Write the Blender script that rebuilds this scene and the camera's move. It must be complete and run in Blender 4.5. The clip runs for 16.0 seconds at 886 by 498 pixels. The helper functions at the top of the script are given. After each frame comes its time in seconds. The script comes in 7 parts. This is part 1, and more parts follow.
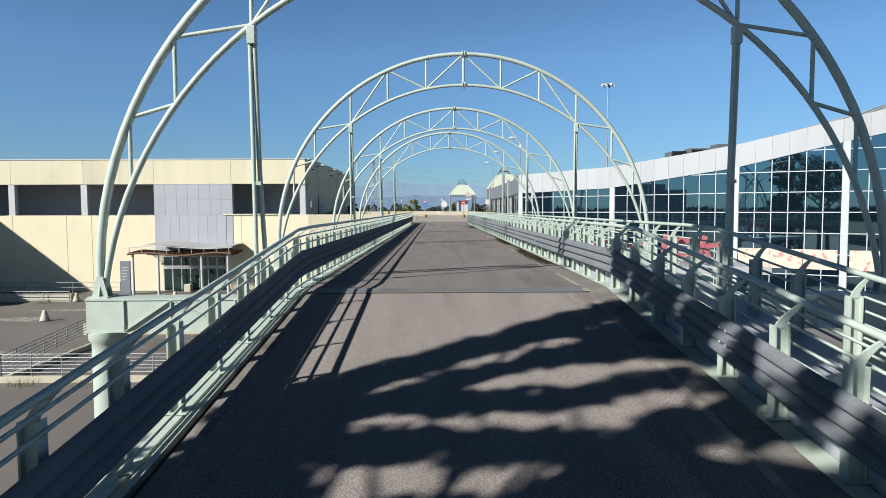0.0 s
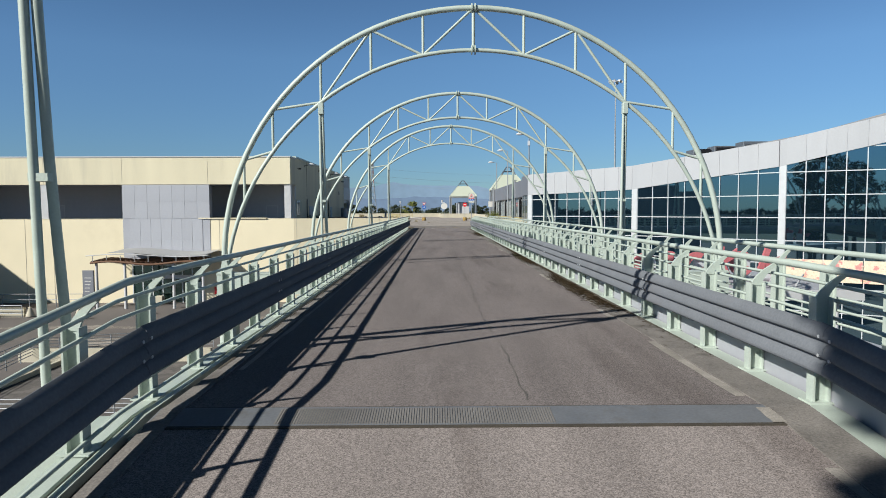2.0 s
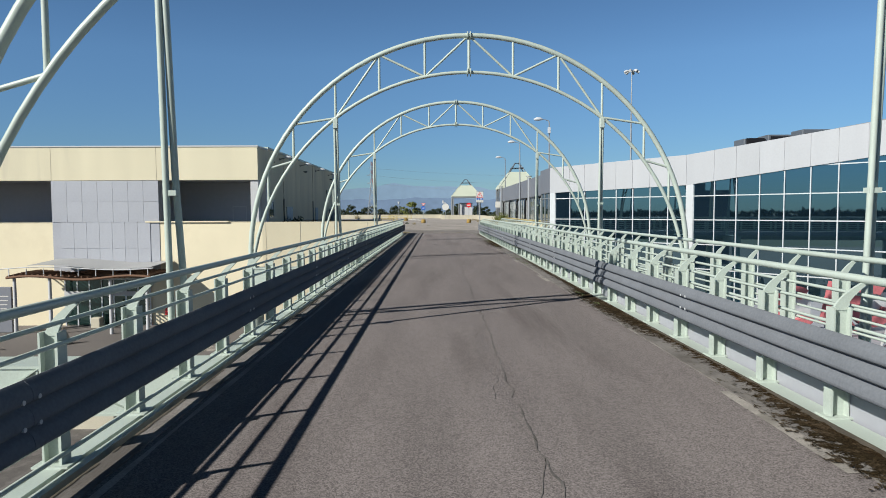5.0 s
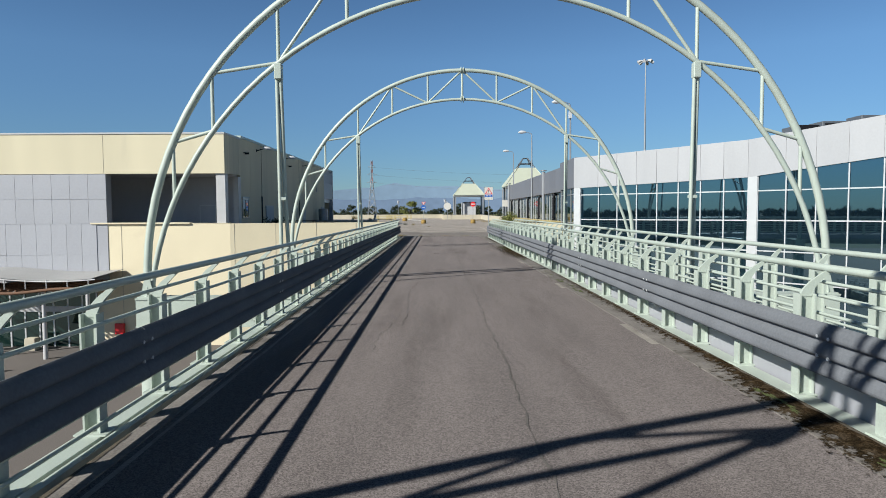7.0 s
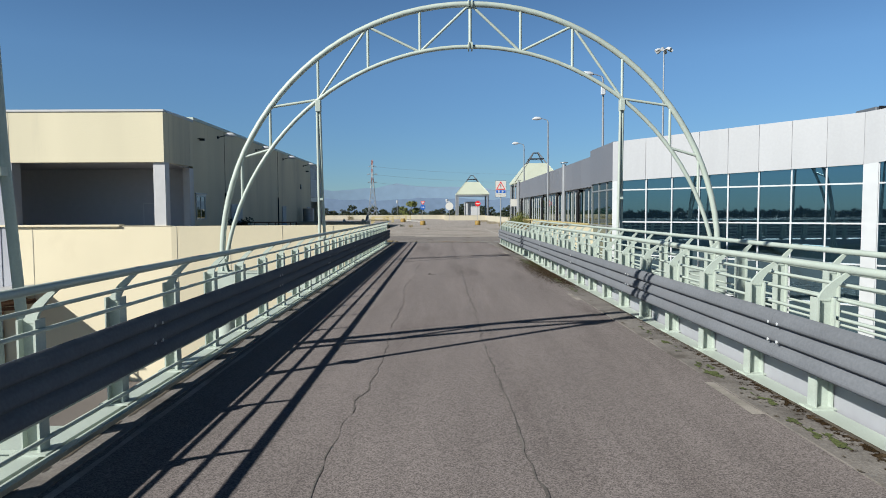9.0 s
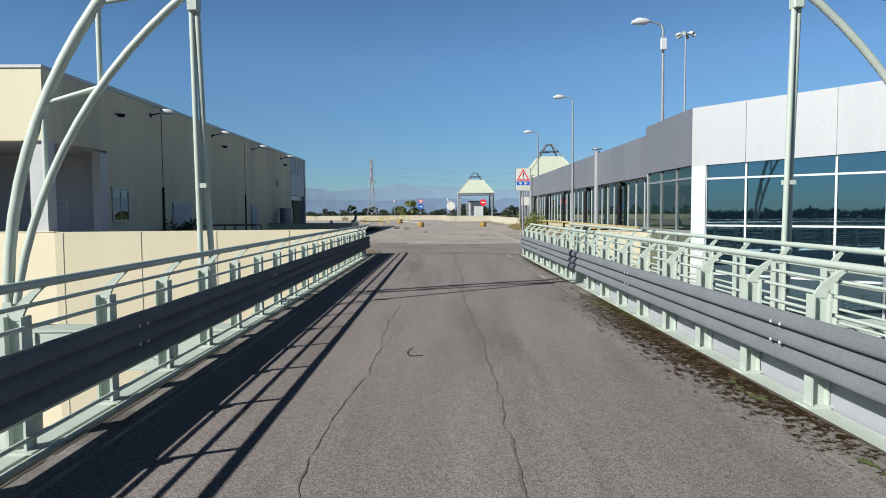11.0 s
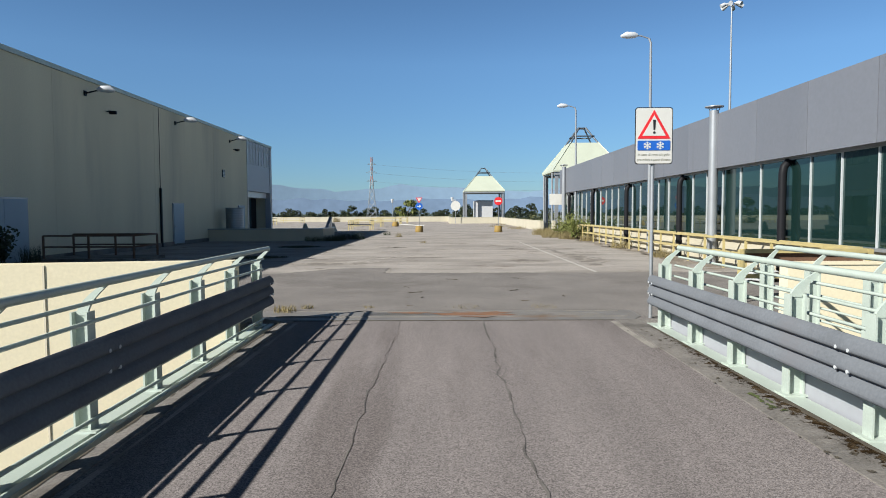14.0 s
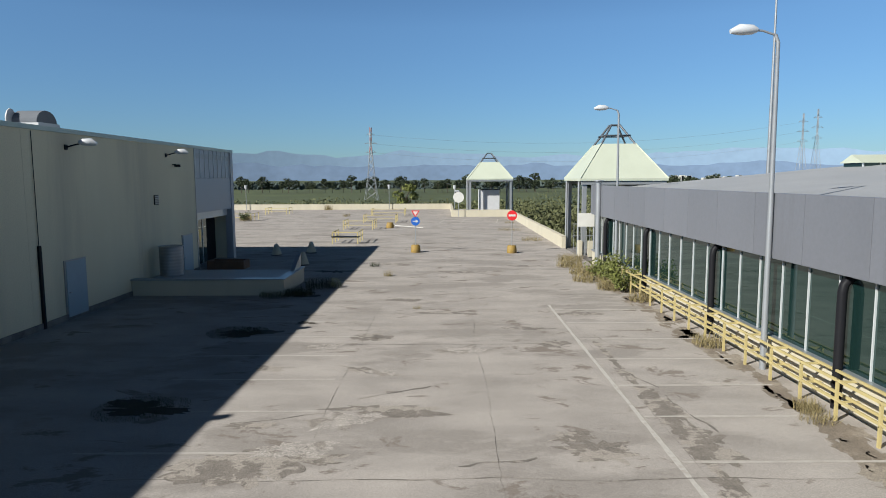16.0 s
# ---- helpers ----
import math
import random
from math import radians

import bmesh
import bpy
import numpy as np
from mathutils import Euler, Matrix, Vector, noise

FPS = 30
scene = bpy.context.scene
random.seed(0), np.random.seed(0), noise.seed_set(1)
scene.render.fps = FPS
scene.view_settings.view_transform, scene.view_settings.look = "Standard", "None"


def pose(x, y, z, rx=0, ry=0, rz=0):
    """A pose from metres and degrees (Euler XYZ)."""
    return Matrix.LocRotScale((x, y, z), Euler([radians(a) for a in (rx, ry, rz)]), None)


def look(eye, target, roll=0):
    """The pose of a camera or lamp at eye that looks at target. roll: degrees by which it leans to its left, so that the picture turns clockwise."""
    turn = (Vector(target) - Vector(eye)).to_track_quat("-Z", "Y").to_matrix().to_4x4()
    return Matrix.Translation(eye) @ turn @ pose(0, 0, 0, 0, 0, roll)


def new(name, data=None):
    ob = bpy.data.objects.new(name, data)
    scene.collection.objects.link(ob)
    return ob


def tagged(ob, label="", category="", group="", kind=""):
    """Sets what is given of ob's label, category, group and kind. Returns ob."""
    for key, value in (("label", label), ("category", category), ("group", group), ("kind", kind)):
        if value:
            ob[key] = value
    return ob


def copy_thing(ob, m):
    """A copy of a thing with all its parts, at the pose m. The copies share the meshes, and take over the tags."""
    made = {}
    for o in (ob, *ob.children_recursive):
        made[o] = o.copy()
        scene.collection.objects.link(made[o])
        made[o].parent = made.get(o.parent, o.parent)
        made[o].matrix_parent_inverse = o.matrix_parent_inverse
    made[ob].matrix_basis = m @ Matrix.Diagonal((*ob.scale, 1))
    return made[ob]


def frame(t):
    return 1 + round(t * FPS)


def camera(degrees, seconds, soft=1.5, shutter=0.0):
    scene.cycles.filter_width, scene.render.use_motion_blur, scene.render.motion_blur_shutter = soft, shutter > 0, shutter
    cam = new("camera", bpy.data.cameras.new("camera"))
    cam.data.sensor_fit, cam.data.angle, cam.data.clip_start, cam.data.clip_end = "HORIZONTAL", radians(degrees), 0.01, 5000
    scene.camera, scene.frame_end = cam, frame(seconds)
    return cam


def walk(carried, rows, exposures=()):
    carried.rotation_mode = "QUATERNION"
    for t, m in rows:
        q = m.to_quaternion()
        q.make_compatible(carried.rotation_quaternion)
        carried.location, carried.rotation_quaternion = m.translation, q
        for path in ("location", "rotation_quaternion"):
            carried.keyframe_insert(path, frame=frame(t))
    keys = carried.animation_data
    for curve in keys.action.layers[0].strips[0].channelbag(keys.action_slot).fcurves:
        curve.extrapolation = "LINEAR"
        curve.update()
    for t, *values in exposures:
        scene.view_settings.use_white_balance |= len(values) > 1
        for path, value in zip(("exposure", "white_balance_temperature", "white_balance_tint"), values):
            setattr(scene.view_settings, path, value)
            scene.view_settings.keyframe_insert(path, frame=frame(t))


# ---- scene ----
# camera: seconds, x, y, z, yaw, pitch, roll
cam = camera(69.0, 16.0, soft=0.95)
ROWS = [
    (0.0, 0.014, 2.229, 1.526, -0.61, -3.54, 0.24),
    (0.5, 0.008, 3.852, 1.585, -0.64, -3.49, 0.24),
    (1.0, 0.001, 5.518, 1.630, -0.64, -3.48, 0.23),
    (1.5, 0.006, 7.239, 1.687, -0.66, -3.46, 0.20),
    (2.0, 0.002, 9.009, 1.740, -0.64, -3.43, 0.18),
    (2.5, 0.000, 10.798, 1.793, -0.62, -3.4, 0.17),
    (3.0, 0.001, 12.628, 1.830, -0.64, -3.39, 0.17),
    (3.5, 0.000, 14.509, 1.806, -0.65, -3.37, 0.18),
    (4.0, 0.021, 16.429, 1.791, -0.63, -3.36, 0.17),
    (6.5, 0.003, 26.178, 1.776, -0.49, -3.34, 0.35),
    (7.0, 0.031, 28.269, 1.738, -0.45, -3.36, 0.32),
    (7.5, 0.074, 30.464, 1.700, -0.4, -3.32, 0.33),
    (8.0, 0.125, 32.705, 1.681, -0.35, -3.32, 0.31),
    (8.5, 0.160, 34.988, 1.678, -0.3, -3.32, 0.27),
    (9.0, 0.201, 37.346, 1.693, -0.26, -3.31, 0.25),
    (11.5, 0.282, 49.662, 1.656, -0.14, -3.26, 0.33),
    (12.0, 0.263, 52.179, 1.658, -0.11, -3.23, 0.32),
    (12.5, 0.219, 54.730, 1.644, -0.06, -3.23, 0.32),
    (13.0, 0.198, 57.296, 1.657, 0.01, -3.27, 0.35),
    (13.5, 0.187, 59.851, 1.668, 0.05, -3.28, 0.31),
    (14.0, 0.179, 62.407, 1.724, 0.07, -3.24, 0.23),
    (14.5, 0.169, 64.995, 2.445, 0.11, -3.32, 0.23),
    (15.0, 0.181, 67.582, 3.470, 0.18, -4.14, 0.23),
    (15.5, 0.186, 70.146, 4.433, 0.18, -5.66, 0.24),
    (16.0, 0.186, 72.733, 5.366, 0.21, -6.26, 0.27),
]
walk(cam, [(t, pose(x, y, z, 90 + pitch, roll, yaw)) for t, x, y, z, yaw, pitch, roll in ROWS],
     [(0.0, 0.77), (2.0, 0.54), (3.5, 0.52), (8.0, 0.56), (11.5, 0.68), (14.5, 0.80), (16.0, 0.67)])

# ---- world, sun ----
SUN_DIR = Vector((1.26, 0.96, -1.0)).normalized()   # the way the light goes
world = bpy.data.worlds.new("sky")
scene.world = world
world.use_nodes = True
wn = world.node_tree.nodes
sky = wn.new("ShaderNodeTexSky")
sky.sky_type, sky.sun_disc = "NISHITA", False
sky.sun_elevation = math.asin(-SUN_DIR.z)
sky.sun_rotation = math.atan2(-SUN_DIR.x, -SUN_DIR.y)
sky.air_density, sky.dust_density, sky.ozone_density = 1.0, 0.0, 2.5
wn["Background"].inputs["Strength"].default_value = 0.052
tint = wn.new("ShaderNodeMixRGB")
tint.blend_type, tint.inputs[0].default_value = "MULTIPLY", 1.0
where, split, haze = wn.new("ShaderNodeTexCoord"), wn.new("ShaderNodeSeparateXYZ"), wn.new("ShaderNodeValToRGB")
world.node_tree.links.new(where.outputs["Generated"], split.inputs[0])
world.node_tree.links.new(split.outputs["Z"], haze.inputs["Fac"])
world.node_tree.links.new(haze.outputs["Color"], tint.inputs[2])
haze.color_ramp.elements[0].position, haze.color_ramp.elements[0].color = 0.0, (0.42, 0.66, 0.98, 1)
haze.color_ramp.elements[1].position, haze.color_ramp.elements[1].color = 0.22, (0.75, 1.03, 1.27, 1)
for at, colour in ((0.34, (0.68, 0.93, 1.14, 1)), (0.52, (0.26, 0.34, 0.41, 1)), (1.0, (0.09, 0.12, 0.155, 1))):
    haze.color_ramp.elements.new(at).color = colour
world.node_tree.links.new(sky.outputs[0], tint.inputs[1])
world.node_tree.links.new(tint.outputs[0], wn["Background"].inputs["Color"])
sun = new("sun", bpy.data.lights.new("sun", "SUN"))
sun.data.energy, sun.data.angle, sun.data.color = 5.0, radians(0.55), (0.97, 0.96, 0.905)
sun.matrix_world = look((0, 0, 60), Vector((0, 0, 60)) + SUN_DIR)


# ---- materials ----
def material(name, base, rough=0.6, metal=0.0, var=0.25, scale=1.5, fine=40.0, bump=0.15, stain=None, stain_at=0.58,
             ior=1.5, per_piece=0.0, streak=False, grain=0.0, stretch=None, edge=0.12, worn=None, tint_by_y=None):
    """A surface with two scales of variation, optional blotches of a second colour, and fine relief."""
    m = bpy.data.materials.new(name)
    m.use_nodes = True
    t, n = m.node_tree, m.node_tree.nodes
    b = n["Principled BSDF"]
    co = n.new("ShaderNodeTexCoord")
    mp = n.new("ShaderNodeMapping")
    t.links.new(co.outputs["Object"], mp.inputs["Vector"])
    if stretch:
        mp.inputs["Scale"].default_value = stretch
    if streak:
        mp.inputs["Scale"].default_value = (1.0, 1.0, 0.12)
    big, small = n.new("ShaderNodeTexNoise"), n.new("ShaderNodeTexNoise")
    big.inputs["Scale"].default_value, big.inputs["Detail"].default_value = scale, 6
    small.inputs["Scale"].default_value, small.inputs["Detail"].default_value = fine, 3
    t.links.new(mp.outputs[0], big.inputs["Vector"])
    t.links.new(co.outputs["Object"], small.inputs["Vector"])
    add = n.new("ShaderNodeMath")
    add.operation = "ADD"
    t.links.new(big.outputs["Fac"], add.inputs[0])
    t.links.new(small.outputs["Fac"], add.inputs[1])
    rng = n.new("ShaderNodeMapRange")
    rng.inputs["From Min"].default_value, rng.inputs["From Max"].default_value = 0.65, 1.35
    rng.inputs["To Min"].default_value, rng.inputs["To Max"].default_value = 1 - var, 1 + var
    t.links.new(add.outputs[0], rng.inputs["Value"])
    colour = n.new("ShaderNodeMixRGB")
    colour.blend_type, colour.inputs[0].default_value = "MULTIPLY", 1.0
    colour.inputs[1].default_value = (*base, 1)
    t.links.new(rng.outputs[0], colour.inputs[2])
    out = colour.outputs[0]
    if stain:
        sn = n.new("ShaderNodeTexNoise")
        sn.inputs["Scale"].default_value, sn.inputs["Detail"].default_value = scale * 0.45, 10
        sn.inputs["Roughness"].default_value = 0.62
        t.links.new(mp.outputs[0], sn.inputs["Vector"])
        sr = n.new("ShaderNodeMapRange")
        sr.inputs["From Min"].default_value, sr.inputs["From Max"].default_value = stain_at, stain_at + edge
        t.links.new(sn.outputs["Fac"], sr.inputs["Value"])
        mx = n.new("ShaderNodeMixRGB")
        mx.inputs[2].default_value = (*stain, 1)
        t.links.new(sr.outputs[0], mx.inputs[0])
        t.links.new(out, mx.inputs[1])
        out = mx.outputs[0]
    # multiplies a colour in gradually between two Object y values
    if tint_by_y:
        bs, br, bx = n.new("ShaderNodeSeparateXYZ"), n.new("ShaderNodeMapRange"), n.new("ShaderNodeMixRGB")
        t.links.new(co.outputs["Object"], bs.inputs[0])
        br.inputs["From Min"].default_value, br.inputs["From Max"].default_value = tint_by_y[:2]
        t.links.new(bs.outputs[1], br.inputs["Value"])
        bx.blend_type, bx.inputs[2].default_value = "MULTIPLY", (*tint_by_y[2], 1)
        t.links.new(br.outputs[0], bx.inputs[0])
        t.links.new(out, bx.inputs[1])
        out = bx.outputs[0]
    if worn:
        wv, wr, wm = n.new("ShaderNodeTexNoise"), n.new("ShaderNodeMapRange"), n.new("ShaderNodeMixRGB")
        wv.inputs["Scale"].default_value, wv.inputs["Detail"].default_value, wv.inputs["Roughness"].default_value = scale * 1.1, 8, 0.7
        wv.inputs["Distortion"].default_value = 0.6
        t.links.new(mp.outputs[0], wv.inputs["Vector"])
        wr.inputs["From Min"].default_value, wr.inputs["From Max"].default_value = 0.585, 0.625
        t.links.new(wv.outputs["Fac"], wr.inputs["Value"])
        wm.inputs[2].default_value = (*worn, 1)
        t.links.new(wr.outputs[0], wm.inputs[0])
        t.links.new(out, wm.inputs[1])
        out = wm.outputs[0]
    if grain:
        gn, gs, gr, gm = n.new("ShaderNodeTexVoronoi"), n.new("ShaderNodeSeparateColor"), n.new("ShaderNodeMapRange"), n.new("ShaderNodeMixRGB")
        gn.inputs["Scale"].default_value = fine * 1.3
        t.links.new(co.outputs["Object"], gn.inputs["Vector"])
        t.links.new(gn.outputs["Color"], gs.inputs[0])
        gr.inputs["To Min"].default_value, gr.inputs["To Max"].default_value = 1 - grain, 1 + grain
        t.links.new(gs.outputs[0], gr.inputs["Value"])
        gm.blend_type, gm.inputs[0].default_value = "MULTIPLY", 1.0
        t.links.new(out, gm.inputs[1])
        t.links.new(gr.outputs[0], gm.inputs[2])
        out = gm.outputs[0]
    if per_piece:
        oi, pr = n.new("ShaderNodeObjectInfo"), n.new("ShaderNodeMapRange")
        pr.inputs["To Min"].default_value, pr.inputs["To Max"].default_value = 1 - per_piece, 1 + per_piece
        t.links.new(oi.outputs["Random"], pr.inputs["Value"])
        pm = n.new("ShaderNodeMixRGB")
        pm.blend_type, pm.inputs[0].default_value = "MULTIPLY", 1.0
        t.links.new(out, pm.inputs[1])
        t.links.new(pr.outputs[0], pm.inputs[2])
        out = pm.outputs[0]
    t.links.new(out, b.inputs["Base Color"])
    rr = n.new("ShaderNodeMapRange")
    rr.inputs["To Min"].default_value, rr.inputs["To Max"].default_value = max(rough - 0.1, 0.02), min(rough + 0.1, 1)
    t.links.new(big.outputs["Fac"], rr.inputs["Value"])
    t.links.new(rr.outputs[0], b.inputs["Roughness"])
    b.inputs["Metallic"].default_value, b.inputs["IOR"].default_value = metal, ior
    if bump:
        bp = n.new("ShaderNodeBump")
        bp.inputs["Strength"].default_value, bp.inputs["Distance"].default_value = bump, 0.01
        t.links.new(small.outputs["Fac"], bp.inputs["Height"])
        t.links.new(bp.outputs[0], b.inputs["Normal"])
    return m


def plain(name, base, rough=0.5, metal=0.0, ior=1.5):
    return material(name, base, rough, metal, var=0.06, scale=3, fine=60, bump=0.03, ior=ior)


def glass_coated(name, base, ior, tint):
    m = bpy.data.materials.new(name)
    m.use_nodes = True
    b = m.node_tree.nodes["Principled BSDF"]
    b.inputs["Base Color"].default_value = (*base, 1)
    b.inputs["Roughness"].default_value, b.inputs["IOR"].default_value = 0.02, ior
    b.inputs["Specular Tint"].default_value = (*tint, 1)
    n, t = m.node_tree.nodes, m.node_tree
    co, ns, bp = n.new("ShaderNodeTexCoord"), n.new("ShaderNodeTexNoise"), n.new("ShaderNodeBump")
    ns.inputs["Scale"].default_value = 0.7
    bp.inputs["Strength"].default_value, bp.inputs["Distance"].default_value = 0.03, 0.02
    t.links.new(co.outputs["Object"], ns.inputs["Vector"])
    t.links.new(ns.outputs["Fac"], bp.inputs["Height"])
    t.links.new(bp.outputs[0], b.inputs["Normal"])
    return m


# bridge asphalt grows slightly lighter from y 40 to y 66
ASPHALT = material("bridge asphalt", (0.168, 0.147, 0.140), 0.85, var=0.2, scale=1.6, fine=85, bump=0.25, stain=(0.128, 0.110, 0.104), stain_at=0.53, grain=0.45, ior=1.2, stretch=(1.3, 0.14, 1), edge=0.12, tint_by_y=(40.0, 66.0, (1.15, 1.16, 1.17)))
ASPHALT_RAMP = material("ramp asphalt", (0.222, 0.194, 0.182), 0.85, var=0.2, scale=1.4, fine=85, bump=0.25, stain=(0.172, 0.148, 0.138), stain_at=0.54, grain=0.42, ior=1.2, stretch=(1.3, 0.16, 1), edge=0.12)
LOT = material("worn lot asphalt", (0.314, 0.285, 0.259), 0.9, var=0.26, ior=1.2, scale=0.9, fine=45, bump=0.15, stain=(0.251, 0.227, 0.205), stain_at=0.52, grain=0.14, stretch=(0.5, 1, 1), edge=0.06, worn=(0.195, 0.167, 0.145))
LOT_NEW = material("newer grey asphalt", (0.189, 0.173, 0.162), 0.9, var=0.22, ior=1.2, scale=0.9, fine=80, grain=0.28, edge=0.09, bump=0.4, stain=(0.158, 0.144, 0.134), stain_at=0.53, worn=(0.168, 0.153, 0.143))
YARD = material("yard asphalt", (0.116, 0.102, 0.094), 0.9, var=0.25, scale=0.12, fine=20, bump=0.3, stain=(0.061, 0.051, 0.044), stain_at=0.62)
FIELD = material("field grass", (0.051, 0.065, 0.020), 0.95, var=0.5, scale=0.02, fine=2.0, bump=0.3, stain=(0.088, 0.051, 0.031), stain_at=0.63)
CONCRETE = material("pale concrete strip", (0.163, 0.148, 0.133), 0.9, var=0.4, scale=2.2, fine=50, bump=0.5, stain=(0.082, 0.071, 0.061), stain_at=0.52)
GREEN = material("pale green paint", (0.388, 0.440, 0.388), 0.45, var=0.10, scale=2.5, fine=60, bump=0.06, stain=(0.350, 0.405, 0.355), stain_at=0.60)
GALV = material("galvanised steel", (0.140, 0.149, 0.163), 0.8, 0.0, ior=1.08, var=0.14, scale=1.8, fine=35, bump=0.08, stain=(0.143, 0.146, 0.158), stain_at=0.58)
STEEL_GREY = material("grey painted pole", (0.286, 0.299, 0.313), 0.45, 0.4, var=0.1, scale=2, fine=40, bump=0.05)
CREAM = material("cream precast panel", (0.66, 0.585, 0.415), 0.85, var=0.07, scale=0.4, fine=25, bump=0.12, stain=(0.61, 0.535, 0.375), stain_at=0.58)
CREAM_SIDE = material("weathered cream plaster", (0.59, 0.535, 0.385), 0.9, var=0.12, scale=0.5, fine=20, bump=0.15, stain=(0.47, 0.43, 0.32), stain_at=0.53, streak=True)
PARAPET = material("pale cream parapet", (0.449, 0.408, 0.313), 0.85, var=0.12, scale=0.7, fine=25, bump=0.15, stain=(0.313, 0.279, 0.211), stain_at=0.62, streak=True)
PANEL_GREY = material("light grey metal panel", (0.340, 0.347, 0.374), 0.5, 0.1, var=0.05, scale=0.6, fine=10, bump=0.03, per_piece=0.03)
PANEL_WHITE = material("white metal cladding", (0.340, 0.347, 0.360), 0.5, 0.05, var=0.05, scale=0.8, fine=12, bump=0.03, stain=(0.306, 0.313, 0.326), stain_at=0.6, per_piece=0.03, streak=True)
PANEL_DARK = material("grey metal cladding", (0.186, 0.193, 0.216), 0.5, 0.3, var=0.06, scale=0.8, fine=10, bump=0.03, stain=(0.156, 0.158, 0.172), stain_at=0.58, per_piece=0.05, streak=True)
WHITE = plain("white paint", (0.449, 0.449, 0.449), 0.5)
FRAME_WHITE = plain("white aluminium frame", (0.510, 0.524, 0.530), 0.35, 0.2)
FRAME_GREY = plain("grey aluminium frame", (0.306, 0.320, 0.333), 0.35, 0.5)
GLASS = glass_coated("blue coated glass", (0.004, 0.010, 0.016), 3.3, (0.55, 0.85, 1.0))
GLASS_GREEN = glass_coated("green tinted glass", (0.008, 0.022, 0.020), 1.9, (0.75, 1.0, 0.95))
BLACK = plain("black steel and dark interior", (0.012, 0.012, 0.014), 0.5, ior=1.2)
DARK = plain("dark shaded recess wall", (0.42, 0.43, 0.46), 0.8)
YELLOW = material("faded yellow paint", (0.408, 0.333, 0.150), 0.6, var=0.15, scale=4, fine=50, bump=0.1, stain=(0.340, 0.292, 0.184), stain_at=0.56)
OCHRE = material("dirty ochre paint", (0.245, 0.156, 0.034), 0.7, var=0.25, scale=5, fine=40, bump=0.2, stain=(0.136, 0.102, 0.061), stain_at=0.55)
FRAME_DARK = plain("dark grey steel", (0.085, 0.095, 0.11), 0.45)
BLUE_DOOR = plain("pale blue door paint", (0.245, 0.320, 0.374), 0.5)
ROOF_MEMBRANE = material("pale grey roof sheet", (0.340, 0.340, 0.340), 0.6, 0.2, var=0.12, scale=0.4, fine=12, bump=0.05)
ROOF_CREAM = material("pale green-cream metal roof", (0.449, 0.476, 0.381), 0.5, 0.1, var=0.06, scale=0.8, fine=12, bump=0.04)
RUST = material("rusty brown timber", (0.136, 0.071, 0.041), 0.85, var=0.3, scale=3, fine=40, bump=0.3)
RED = plain("red sign paint", (0.62, 0.02, 0.025), 0.45)
BLUE = plain("blue sign paint", (0.012, 0.10, 0.42), 0.45)
SIGN_WHITE = plain("white sign face", (0.544, 0.530, 0.490), 0.5)
SIGN_TEXT = plain("faded olive sign lettering", (0.10, 0.105, 0.06), 0.5)
SIGN_BLACK = plain("black sign ink", (0.012, 0.012, 0.014), 0.5)
PINK = material("sun-faded red letter", (0.41, 0.115, 0.125), 0.6, var=0.2, scale=2, fine=30, bump=0.05, stain=(0.449, 0.204, 0.204), stain_at=0.55)
LINE = material("worn white road paint", (0.40, 0.375, 0.34), 0.8, var=0.25, scale=9, fine=60, bump=0.2, stain=(0.32, 0.285, 0.25), stain_at=0.56, edge=0.1)
STALL = material("worn stall paint", (0.365, 0.335, 0.30), 0.85, var=0.2, scale=6, fine=60, bump=0.2, stain=(0.31, 0.28, 0.245), stain_at=0.55, edge=0.1)
# mast colours dulled to hold the haze between here and the pylon
FAR_RED = plain("hazy red mast paint", (0.30, 0.13, 0.12), 0.6)
FAR_WHITE = plain("hazy white mast paint", (0.36, 0.37, 0.38), 0.6)
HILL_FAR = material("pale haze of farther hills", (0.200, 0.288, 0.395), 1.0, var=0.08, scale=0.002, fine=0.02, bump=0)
LINE_FAINT = material("faint road paint", (0.272, 0.248, 0.218), 0.85, var=0.35, scale=3, fine=60, bump=0.2, stain=(0.184, 0.167, 0.143), stain_at=0.5)
CRACK_FAINT = material("shallow crack", (0.143, 0.126, 0.109), 0.9, var=0.4, scale=3, fine=40, bump=0.3, stain=(0.258, 0.228, 0.197), stain_at=0.5, edge=0.06)
JOINT_PLATE = material("blue-grey steel joint plate", (0.150, 0.158, 0.170), 0.6, 0.2, var=0.15, scale=3, fine=40, bump=0.15, stain=(0.115, 0.108, 0.10), stain_at=0.6)
CRACK = material("tarred crack", (0.095, 0.085, 0.077), 0.9, var=0.4, scale=3, fine=40, bump=0.3, stain=(0.136, 0.122, 0.111), stain_at=0.5, edge=0.08)
PATCH = material("dark patch of broken asphalt", (0.170, 0.148, 0.127), 0.95, var=0.3, scale=4, fine=40, bump=0.6, grain=0.25, stain=(0.286, 0.253, 0.219), stain_at=0.5, edge=0.03)
PATCH_LIGHT = material("light patch of broken asphalt", (0.313, 0.282, 0.252), 0.95, var=0.3, grain=0.35, stain=(0.224, 0.197, 0.170), stain_at=0.52, edge=0.03, scale=3.5, fine=35, bump=0.7)
DIRT = material("dirt and dead leaves", (0.078, 0.064, 0.045), 0.95, var=0.5, scale=6, fine=60, bump=0.6)
# dark brown for earth, joint gaps and the shadow gap at the deck edge
EARTH_GAP_SHADE = material("dark earth and gap shade", (0.051, 0.042, 0.031), 0.95, var=0.4, scale=4, fine=50, bump=0.6)
